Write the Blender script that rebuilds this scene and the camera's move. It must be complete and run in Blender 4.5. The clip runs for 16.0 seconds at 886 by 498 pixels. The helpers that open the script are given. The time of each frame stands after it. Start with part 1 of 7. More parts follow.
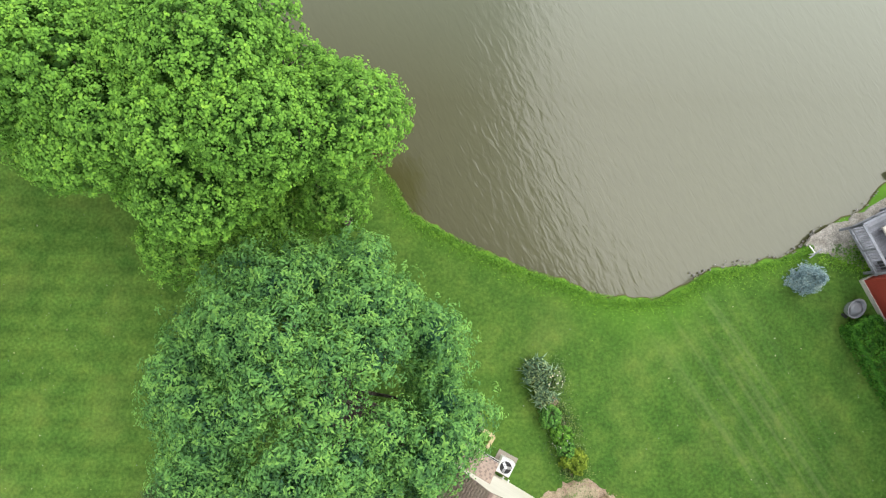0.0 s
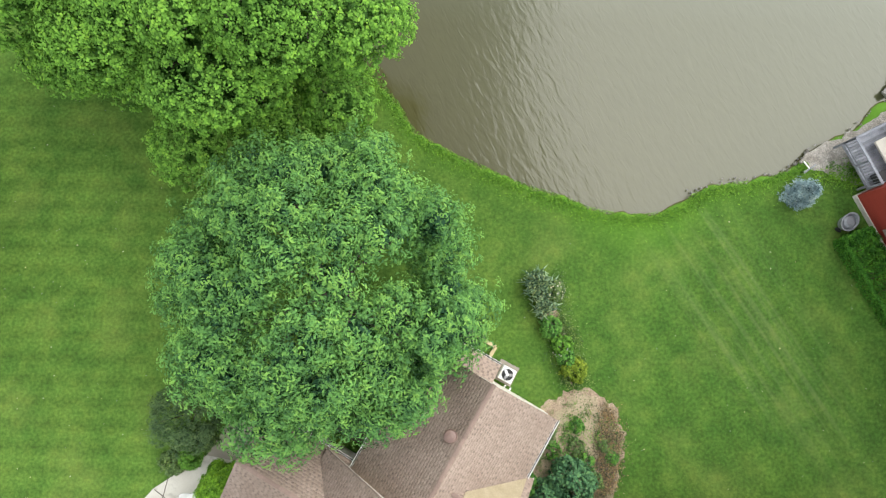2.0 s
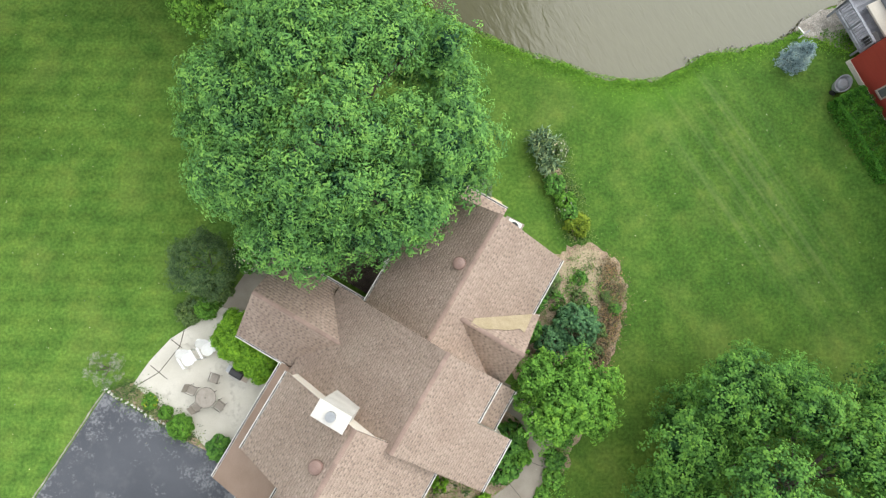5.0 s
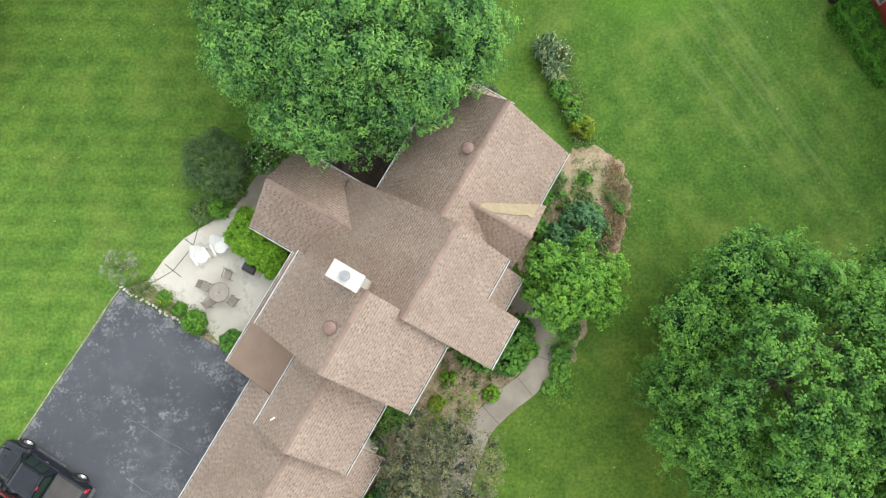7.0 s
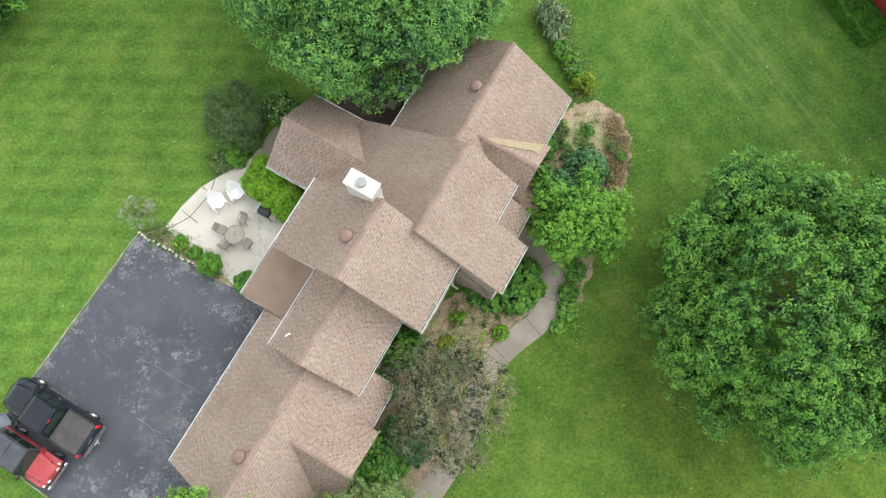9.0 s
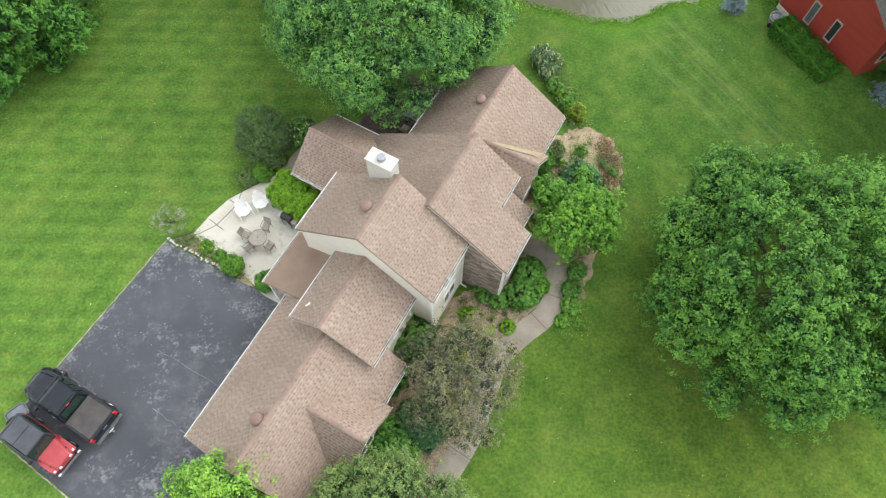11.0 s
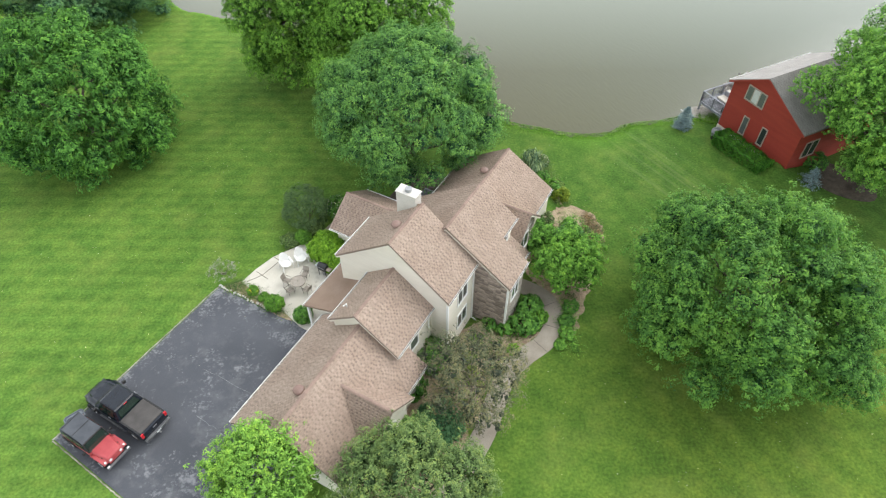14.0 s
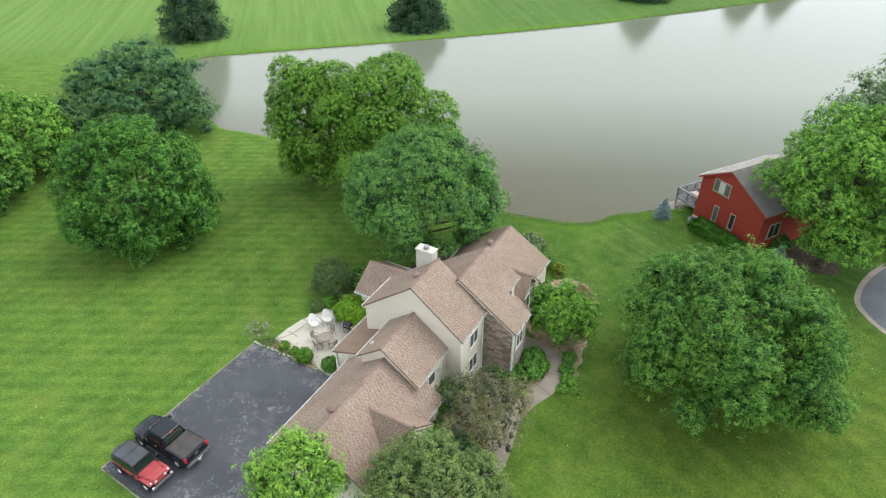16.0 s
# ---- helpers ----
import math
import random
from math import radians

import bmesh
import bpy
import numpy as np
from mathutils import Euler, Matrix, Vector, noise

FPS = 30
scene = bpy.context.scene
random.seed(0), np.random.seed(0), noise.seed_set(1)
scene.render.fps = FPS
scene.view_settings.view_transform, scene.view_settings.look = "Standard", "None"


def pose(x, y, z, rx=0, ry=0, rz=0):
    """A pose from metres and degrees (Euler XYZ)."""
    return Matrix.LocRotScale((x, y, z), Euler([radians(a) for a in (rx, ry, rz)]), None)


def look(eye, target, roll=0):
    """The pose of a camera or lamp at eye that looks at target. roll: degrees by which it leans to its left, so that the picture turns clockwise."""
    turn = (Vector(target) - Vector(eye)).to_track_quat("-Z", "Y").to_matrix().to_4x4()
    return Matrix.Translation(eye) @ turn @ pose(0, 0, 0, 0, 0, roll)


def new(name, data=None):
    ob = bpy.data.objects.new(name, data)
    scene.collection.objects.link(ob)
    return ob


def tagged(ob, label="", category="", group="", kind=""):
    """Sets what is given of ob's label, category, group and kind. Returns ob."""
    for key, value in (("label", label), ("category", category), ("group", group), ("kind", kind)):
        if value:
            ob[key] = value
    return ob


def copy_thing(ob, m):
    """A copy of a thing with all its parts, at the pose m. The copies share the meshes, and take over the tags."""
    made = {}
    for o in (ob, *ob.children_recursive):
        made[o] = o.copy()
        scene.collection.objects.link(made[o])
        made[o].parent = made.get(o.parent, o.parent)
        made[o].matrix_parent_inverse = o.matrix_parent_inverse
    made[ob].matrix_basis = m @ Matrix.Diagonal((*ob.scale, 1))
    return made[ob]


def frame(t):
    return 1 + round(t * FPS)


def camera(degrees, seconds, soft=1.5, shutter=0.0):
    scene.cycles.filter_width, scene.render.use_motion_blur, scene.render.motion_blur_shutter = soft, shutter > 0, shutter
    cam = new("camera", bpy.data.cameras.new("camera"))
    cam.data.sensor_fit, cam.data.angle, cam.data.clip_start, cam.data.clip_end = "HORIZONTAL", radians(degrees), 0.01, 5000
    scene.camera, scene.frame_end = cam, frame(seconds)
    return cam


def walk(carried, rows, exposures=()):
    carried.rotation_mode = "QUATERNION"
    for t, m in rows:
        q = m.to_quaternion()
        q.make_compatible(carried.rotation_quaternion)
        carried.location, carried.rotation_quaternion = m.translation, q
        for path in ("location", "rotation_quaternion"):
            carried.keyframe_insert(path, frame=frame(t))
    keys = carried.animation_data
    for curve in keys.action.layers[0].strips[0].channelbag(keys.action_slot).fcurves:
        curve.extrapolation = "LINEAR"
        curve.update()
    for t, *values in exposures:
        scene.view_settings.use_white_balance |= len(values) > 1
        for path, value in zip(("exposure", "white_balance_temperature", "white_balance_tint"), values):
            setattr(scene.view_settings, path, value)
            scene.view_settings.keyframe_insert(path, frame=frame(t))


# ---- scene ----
cam = camera(71.3, 16.0, soft=1.2)
METRES, EYE, TILT, LEAN, TURN = 50.0, 31.9, -83.2, 0.0, 0.0
ROWS = [
    (0.0, 0.0, 0.0, 0.0, 0.0, 0.0, -0.0),
    (0.5, -0.001, -0.0031, -0.0203, -0.05, -0.04, -0.01),
    (1.0, -0.0015, -0.0063, -0.0419, -0.03, -0.04, -0.0),
    (1.5, -0.0029, -0.0097, -0.0643, -0.11, -0.02, 0.05),
    (2.0, -0.0041, -0.0137, -0.0873, -0.11, -0.01, 0.1),
    (2.5, -0.006, -0.0172, -0.1103, -0.14, -0.03, 0.09),
    (3.0, -0.0081, -0.0204, -0.1347, -0.2, 0.02, 0.12),
    (3.5, -0.0097, -0.0241, -0.1598, -0.21, 0.04, 0.16),
    (4.0, -0.011, -0.0277, -0.1854, -0.23, 0.09, 0.21),
    (6.5, -0.0194, -0.0437, -0.3166, -0.17, 0.38, 0.39),
    (7.0, -0.0224, -0.0467, -0.3441, -0.18, 0.46, 0.43),
    (7.5, -0.0254, -0.05, -0.3724, -0.21, 0.81, 0.46),
    (8.0, -0.0282, -0.0534, -0.4019, -0.22, 1.88, 0.53),
    (8.5, -0.0311, -0.0565, -0.433, -0.25, 3.61, 0.57),
    (9.0, -0.0343, -0.0602, -0.4641, -0.28, 5.81, 0.64),
    (11.5, -0.0512, -0.0809, -0.6449, -0.36, 20.78, 0.98),
    (12.0, -0.0546, -0.0851, -0.6833, -0.36, 23.88, 1.06),
    (12.5, -0.0581, -0.0897, -0.7213, -0.36, 27.0, 1.1),
    (13.0, -0.0616, -0.0943, -0.7589, -0.37, 30.11, 1.17),
    (13.5, -0.0654, -0.0987, -0.7962, -0.33, 33.18, 1.21),
    (14.0, -0.0702, -0.1027, -0.8338, -0.35, 36.27, 1.26),
    (14.5, -0.0754, -0.1067, -0.8717, -0.36, 39.38, 1.33),
    (15.0, -0.0811, -0.1103, -0.9102, -0.36, 42.52, 1.35),
    (15.5, -0.0868, -0.1141, -0.9492, -0.33, 45.7, 1.37),
    (16.0, -0.0921, -0.1177, -0.9882, -0.31, 48.89, 1.37),
]
walk(cam, [(t, pose(0, 0, EYE, TILT, LEAN, TURN) @ pose(METRES * x, METRES * y, METRES * z, 90 + pitch, roll, yaw)) for t, x, y, z, yaw, pitch, roll in ROWS], exposures=[(0.0, 0.25), (14.0, 0.25), (16.0, 0.05)])

# ---- light ----
world = bpy.data.worlds.new("overcast")
scene.world = world
world.use_nodes = True
_n, _l = world.node_tree.nodes, world.node_tree.links
_n.clear()
HAZE = (1.45, 0.72)     # sky brightness at the horizon and overhead
SUN_EL, SUN_AZ = radians(47), radians(62)     # azimuth clockwise from +y
_sky = _n.new("ShaderNodeTexSky")
_sky.sky_type, _sky.sun_disc, _sky.sun_elevation, _sky.sun_rotation = "NISHITA", False, SUN_EL, SUN_AZ
_mul = _n.new("ShaderNodeMix"); _mul.data_type = "RGBA"; _mul.blend_type = "MULTIPLY"; _mul.inputs[0].default_value = 1
_mul.inputs[7].default_value = (0.10, 0.10, 0.10, 1)
_mix = _n.new("ShaderNodeMix"); _mix.data_type = "RGBA"; _mix.inputs[0].default_value = 0.80
_mix.inputs[7].default_value = (0.93, 0.97, 1.0, 1)
_bg = _n.new("ShaderNodeBackground"); _bg.inputs[1].default_value = 1.47
_out = _n.new("ShaderNodeOutputWorld")
_l.new(_sky.outputs[0], _mul.inputs[6]); _l.new(_mul.outputs[2], _mix.inputs[6])
_tc, _sz = _n.new("ShaderNodeTexCoord"), _n.new("ShaderNodeSeparateXYZ")
_haze = _n.new("ShaderNodeMapRange"); _haze.inputs[3].default_value, _haze.inputs[4].default_value = HAZE
_l.new(_tc.outputs["Generated"], _sz.inputs[0]); _l.new(_sz.outputs[2], _haze.inputs[0])
_veil = _n.new("ShaderNodeMix"); _veil.data_type = "RGBA"; _veil.blend_type = "MULTIPLY"; _veil.inputs[0].default_value = 1
_l.new(_mix.outputs[2], _veil.inputs[6]); _l.new(_haze.outputs[0], _veil.inputs[7])
_l.new(_veil.outputs[2], _bg.inputs[0]); _l.new(_bg.outputs[0], _out.inputs[0])
sun = new("sun", bpy.data.lights.new("sun", "SUN"))
sun.data.energy, sun.data.angle, sun.data.color = 2.75, radians(60), (1.0, 0.98, 0.94)
sun.matrix_world = look((30 * math.sin(SUN_AZ), 30 * math.cos(SUN_AZ), 30 * math.tan(SUN_EL)), (0, 0, 0))


# ---- materials ----
def mat(name, a, b, scale=1.0, fine=30.0, fine_amt=0.25, rough=0.8, bump=0.2, bump_scale=None, metal=0.0,
        vary="", spread=0.35, translucent=0.0, spec=0.5, stretch=(1, 1, 1), big=0.0, world_space=False):
    """Procedural surface: two tones mixed by a broad noise, a fine grain over it, relief, and a tone of its own for each piece."""
    m = bpy.data.materials.new(name)
    m.use_nodes = True
    nt = m.node_tree
    n, l = nt.nodes, nt.links
    p = n["Principled BSDF"]
    tc = n.new("ShaderNodeTexCoord")
    mp = n.new("ShaderNodeMapping"); mp.inputs["Scale"].default_value = stretch
    if world_space:
        l.new(n.new("ShaderNodeNewGeometry").outputs["Position"], mp.inputs[0])
    else:
        l.new(tc.outputs["Object"], mp.inputs[0])

    def noise_tex(s, detail=4.0):
        t = n.new("ShaderNodeTexNoise")
        t.inputs["Scale"].default_value, t.inputs["Detail"].default_value = s, detail
        l.new(mp.outputs[0], t.inputs["Vector"])
        return t.outputs["Fac"]
    ramp = n.new("ShaderNodeValToRGB")
    ramp.color_ramp.elements[0].position, ramp.color_ramp.elements[1].position = 0.33, 0.67
    ramp.color_ramp.elements[0].color, ramp.color_ramp.elements[1].color = (*a, 1), (*b, 1)
    l.new(noise_tex(scale), ramp.inputs[0])
    col = ramp.outputs[0]

    def times(col, fac, lo, hi):
        r = n.new("ShaderNodeMapRange"); r.inputs[3].default_value, r.inputs[4].default_value = lo, hi
        r.inputs[1].default_value, r.inputs[2].default_value = (0.25, 0.75) if fac.name == "Fac" else (0, 1)
        l.new(fac, r.inputs[0])
        x = n.new("ShaderNodeMix"); x.data_type, x.blend_type = "RGBA", "MULTIPLY"; x.inputs[0].default_value = 1
        l.new(col, x.inputs[6]); l.new(r.outputs[0], x.inputs[7])
        return x.outputs[2]
    f = noise_tex(fine, 3.0)
    if fine_amt:
        col = times(col, f, 1 - fine_amt, 1 + fine_amt)
    if big:
        col = times(col, noise_tex(scale * 0.12, 2.0), 1 - big, 1 + big)
    if vary == "object":
        col = times(col, n.new("ShaderNodeObjectInfo").outputs["Random"], 1 - spread, 1 + spread)
    elif vary == "tone":
        at = n.new("ShaderNodeAttribute"); at.attribute_name = "tone"
        col = times(col, at.outputs["Vector"], 1 - spread, 1 + spread)
    elif vary == "island":
        col = times(col, n.new("ShaderNodeNewGeometry").outputs["Random Per Island"], 1 - spread, 1 + spread)
    l.new(col, p.inputs["Base Color"])
    p.inputs["Roughness"].default_value, p.inputs["Metallic"].default_value = rough, metal
    p.inputs["Specular IOR Level"].default_value = spec
    if bump:
        bn = n.new("ShaderNodeBump"); bn.inputs["Strength"].default_value, bn.inputs["Distance"].default_value = bump, 0.05
        l.new(noise_tex(bump_scale, 4.0) if bump_scale else f, bn.inputs["Height"])
        l.new(bn.outputs[0], p.inputs["Normal"])
    if translucent:
        t = n.new("ShaderNodeBsdfTranslucent"); l.new(col, t.inputs[0])
        mx = n.new("ShaderNodeMixShader"); mx.inputs[0].default_value = translucent
        l.new(p.outputs[0], mx.inputs[1]); l.new(t.outputs[0], mx.inputs[2])
        l.new(mx.outputs[0], n["Material Output"].inputs[0])
    return m


def leaf_mat(name, a, b, spread=0.35, scale=0.5, tr=0.14):
    """Foliage: each tuft has a tone of its own between a and b, the freshest tufts turn yellower; the low tones hold
    painted shade.
    """
    m = mat(name, a, b, scale=scale, fine=3.0, fine_amt=0.15, rough=0.55, bump=0, vary="island", spread=spread * 0.3, translucent=tr, spec=0.12)
    n, l = m.node_tree.nodes, m.node_tree.links
    ramp = next(x for x in n if x.type == "VALTORGB")
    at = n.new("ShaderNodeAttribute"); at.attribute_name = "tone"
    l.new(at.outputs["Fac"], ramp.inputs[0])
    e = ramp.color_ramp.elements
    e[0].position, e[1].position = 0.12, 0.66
    # low end pushed darker than a: shade of crown gaps put into the colour
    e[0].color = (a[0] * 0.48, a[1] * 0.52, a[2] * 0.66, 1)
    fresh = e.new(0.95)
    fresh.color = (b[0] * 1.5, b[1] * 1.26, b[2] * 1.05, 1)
    return m


M = {
    "shingle": mat("shingle", (0.294, 0.221, 0.178), (0.340, 0.262, 0.213), 0.7, 45, 0.16, 0.92, 0.3, vary="tone", spread=0.29, spec=0.2, big=0.09),
    "cream": mat("cream_siding", (0.72, 0.67, 0.58), (0.78, 0.73, 0.64), 0.6, 8, 0.05, 0.7, 0.15, 14, stretch=(0.3, 0.3, 3), big=0.06),
    "white": mat("white_paint", (0.76, 0.755, 0.73), (0.82, 0.815, 0.80), 1.5, 12, 0.05, 0.5, 0.05),
    "stone": mat("veneer_stone", (0.235, 0.185, 0.155), (0.40, 0.325, 0.275), 3.0, 25, 0.25, 0.9, 0.6, vary="object", spread=0.4),
    "mortar": mat("mortar", (0.22, 0.20, 0.18), (0.30, 0.28, 0.25), 4, 40, 0.2, 0.95, 0.4),
    "glass": mat("window_glass", (0.085, 0.095, 0.092), (0.13, 0.14, 0.135), 0.5, 3, 0.1, 0.04, 0, spec=0.8),
    "dark_glass": mat("dark_window_glass", (0.02, 0.028, 0.026), (0.035, 0.045, 0.042), 0.5, 3, 0.1, 0.05, 0, spec=0.6),
    "asphalt": mat("sealed_asphalt", (0.058, 0.063, 0.075), (0.080, 0.085, 0.099), 0.35, 70, 0.22, 0.75, 0.35, big=0.15),
    "concrete": mat("concrete", (0.275, 0.240, 0.195), (0.365, 0.325, 0.268), 0.9, 40, 0.12, 0.9, 0.25, big=0.08),
    "patio": mat("patio_concrete", (0.53, 0.50, 0.425), (0.64, 0.61, 0.535), 0.6, 30, 0.10, 0.9, 0.25, big=0.08),
    "mulch": mat("mulch", (0.29, 0.205, 0.140), (0.46, 0.36, 0.25), 2.2, 22, 0.45, 0.95, 1.0, big=0.15),
    "sand": mat("bare_soil", (0.33, 0.265, 0.165), (0.45, 0.37, 0.245), 0.9, 14, 0.3, 0.95, 0.8, big=0.1),
    "gravel": mat("gravel", (0.23, 0.21, 0.175), (0.40, 0.37, 0.325), 2.5, 16, 0.5, 0.95, 1.0),
    "soil": mat("shaded_soil", (0.055, 0.042, 0.030), (0.105, 0.082, 0.058), 2.2, 22, 0.4, 0.95, 0.9, big=0.15),
    "drive_edge": mat("crumbled_edge", (0.15, 0.16, 0.09), (0.42, 0.40, 0.34), 1.6, 12, 0.4, 0.95, 0.6),
    "bark": mat("bark", (0.060, 0.050, 0.038), (0.120, 0.100, 0.078), 2.0, 14, 0.35, 0.95, 1.0, stretch=(1, 1, 0.25)),
    "red": mat("red_siding", (0.265, 0.030, 0.017), (0.305, 0.038, 0.021), 0.8, 10, 0.08, 0.75, 0.2, 9, stretch=(0.4, 0.4, 4), big=0.08),
    "grey_roof": mat("grey_shingle", (0.20, 0.19, 0.18), (0.255, 0.24, 0.23), 1.0, 50, 0.2, 0.9, 0.3, vary="tone", spread=0.14),
    "deck": mat("brown_deck_board", (0.060, 0.042, 0.034), (0.095, 0.066, 0.052), 1.5, 18, 0.25, 0.7, 0.4, vary="object", spread=0.2, stretch=(1, 6, 1)),
    "grey_wood": mat("weathered_grey_wood", (0.17, 0.18, 0.20), (0.27, 0.28, 0.31), 2.0, 20, 0.25, 0.8, 0.4, vary="object", spread=0.2),
    "leaf_locust": leaf_mat("leaf_locust", (0.062, 0.178, 0.064), (0.138, 0.318, 0.076), 0.30),
    "leaf_lime": leaf_mat("leaf_lime", (0.118, 0.285, 0.034), (0.182, 0.385, 0.050), 0.25),
    "leaf_young": leaf_mat("leaf_young", (0.086, 0.225, 0.030), (0.150, 0.345, 0.050), 0.35),
    "leaf_front": leaf_mat("leaf_front", (0.042, 0.136, 0.032), (0.102, 0.250, 0.046), 0.35),
    "leaf_maple": leaf_mat("leaf_maple", (0.062, 0.185, 0.036), (0.132, 0.312, 0.054), 0.35),
    "leaf_dark": leaf_mat("leaf_dark", (0.048, 0.160, 0.030), (0.105, 0.275, 0.046), 0.35),
    "leaf_bright": leaf_mat("leaf_bright", (0.082, 0.215, 0.026), (0.138, 0.320, 0.042), 0.30),
    "leaf_crab": leaf_mat("leaf_crab", (0.112, 0.132, 0.072), (0.176, 0.194, 0.104), 0.40),
    "leaf_olive": leaf_mat("leaf_olive", (0.098, 0.170, 0.050), (0.160, 0.250, 0.080), 0.40),
    "leaf_grey": leaf_mat("leaf_grey", (0.105, 0.165, 0.085), (0.170, 0.235, 0.125), 0.40),
    "leaf_silver": leaf_mat("leaf_silver", (0.18, 0.31, 0.15), (0.33, 0.46, 0.26), 0.3),
    "leaf_fresh": leaf_mat("leaf_fresh", (0.140, 0.320, 0.042), (0.230, 0.450, 0.076), 0.30),
    "leaf_wisp": leaf_mat("leaf_wisp", (0.070, 0.135, 0.050), (0.125, 0.205, 0.078), 0.40),
    "leaf_blue": leaf_mat("leaf_blue", (0.095, 0.180, 0.180), (0.30, 0.42, 0.43), 0.35, tr=0.1),
    "leaf_hedge": leaf_mat("leaf_hedge", (0.040, 0.155, 0.016), (0.075, 0.230, 0.024), 0.35),
    "white_stone": mat("white_stone", (0.55, 0.53, 0.49), (0.68, 0.66, 0.62), 4, 30, 0.15, 0.9, 0.3),
    "leaf_chartreuse": leaf_mat("leaf_chartreuse", (0.125, 0.295, 0.022), (0.205, 0.415, 0.034), 0.3),
    "leaf_dry": leaf_mat("leaf_dry", (0.20, 0.15, 0.085), (0.30, 0.23, 0.13), 0.3, tr=0.1),
    "leaf_mid": leaf_mat("leaf_mid", (0.112, 0.280, 0.042), (0.190, 0.415, 0.066), 0.35),
    "leaf_pale": leaf_mat("leaf_pale", (0.125, 0.235, 0.095), (0.190, 0.320, 0.130), 0.30),
    "leaf_teal": leaf_mat("leaf_teal", (0.058, 0.165, 0.066), (0.115, 0.255, 0.105), 0.35),
    "leaf_yellow": leaf_mat("leaf_yellow", (0.165, 0.270, 0.020), (0.230, 0.320, 0.035), 0.30),
    "twig": leaf_mat("twig", (0.30, 0.29, 0.245), (0.40, 0.39, 0.34), 0.3, tr=0.05),
    "needle": leaf_mat("needle", (0.050, 0.145, 0.060), (0.112, 0.250, 0.094), 0.40, tr=0.1),
    "needle_dark": leaf_mat("needle_dark", (0.028, 0.080, 0.042), (0.060, 0.135, 0.066), 0.40, tr=0.1),
}


def lawn_material():
    """Mown grass: broad patches, mowing stripes in two directions, fine blades."""
    m = mat("lawn", (0.073, 0.154, 0.026), (0.114, 0.206, 0.035), 0.55, 6.0, 0.30, 0.9, 0.35, 9, big=0.16, spec=0.1)
    n, l = m.node_tree.nodes, m.node_tree.links
    p = n["Principled BSDF"]
    col = p.inputs["Base Color"].links[0].from_socket
    geo = n.new("ShaderNodeNewGeometry")

    def stripes(rot, period, col, lo, hi, x0, x1):
        mp = n.new("ShaderNodeMapping"); mp.inputs["Rotation"].default_value = (0, 0, rot)
        l.new(geo.outputs["Position"], mp.inputs[0])
        w = n.new("ShaderNodeTexWave"); w.bands_direction = "Y"
        w.inputs["Scale"].default_value = 0.31416 / period
        w.inputs["Distortion"].default_value, w.inputs["Detail"].default_value, w.inputs["Detail Scale"].default_value = 0.12, 2, 1.5
        l.new(mp.outputs[0], w.inputs[0])
        sx = n.new("ShaderNodeSeparateXYZ"); l.new(geo.outputs["Position"], sx.inputs[0])
        side = n.new("ShaderNodeMapRange"); side.inputs[1].default_value, side.inputs[2].default_value = x0, x1
        l.new(sx.outputs[0], side.inputs[0])
        r = n.new("ShaderNodeMapRange"); r.inputs[3].default_value, r.inputs[4].default_value = lo, hi
        l.new(w.outputs["Fac"], r.inputs[0])
        x = n.new("ShaderNodeMix"); x.data_type, x.blend_type = "RGBA", "MULTIPLY"
        l.new(side.outputs[0], x.inputs[0]); l.new(col, x.inputs[6]); l.new(r.outputs[0], x.inputs[7])
        return x.outputs[2]
    col = stripes(0.03, 1.12, col, 0.915, 1.085, 2.0, -6.0)
    col = stripes(-0.95, 1.35, col, 0.955, 1.045, -2.0, -12.0)
    col = stripes(1.04, 1.45, col, 0.945, 1.055, 6.0, 12.0)
    # worn wheel tracks running down the east lawn
    mp = n.new("ShaderNodeMapping"); mp.vector_type = "TEXTURE"; mp.inputs["Location"].default_value = (15.4, -4.0, 0); mp.inputs["Rotation"].default_value = (0, 0, -1.02); mp.inputs["Scale"].default_value = (11.0, 3.4, 1)
    l.new(geo.outputs["Position"], mp.inputs[0])
    gsph = n.new("ShaderNodeTexGradient"); gsph.gradient_type = "SPHERICAL"; l.new(mp.outputs[0], gsph.inputs[0])
    mq = n.new("ShaderNodeMapping"); mq.vector_type = "TEXTURE"; mq.inputs["Rotation"].default_value = (0, 0, -1.02); mq.inputs["Scale"].default_value = (16.0, 0.36, 1)
    l.new(geo.outputs["Position"], mq.inputs[0])
    tn = n.new("ShaderNodeTexNoise"); tn.inputs["Scale"].default_value, tn.inputs["Detail"].default_value = 1.0, 3; l.new(mq.outputs[0], tn.inputs["Vector"])
    tr = n.new("ShaderNodeMapRange"); tr.inputs[1].default_value, tr.inputs[2].default_value = 0.45, 0.68; l.new(tn.outputs["Fac"], tr.inputs[0])
    tg = n.new("ShaderNodeMapRange"); tg.inputs[2].default_value, tg.inputs[4].default_value = 0.45, 0.48; l.new(gsph.outputs["Fac"], tg.inputs[0])
    tm = n.new("ShaderNodeMath"); tm.operation = "MULTIPLY"; l.new(tr.outputs[0], tm.inputs[0]); l.new(tg.outputs[0], tm.inputs[1])
    tx = n.new("ShaderNodeMix"); tx.data_type = "RGBA"; tx.inputs[7].default_value = (0.22, 0.27, 0.10, 1)
    l.new(tm.outputs[0], tx.inputs[0]); l.new(col, tx.inputs[6]); col = tx.outputs[2]
    # paler field beyond the pond, mown lengthwise
    sy = n.new("ShaderNodeSeparateXYZ"); l.new(geo.outputs["Position"], sy.inputs[0])
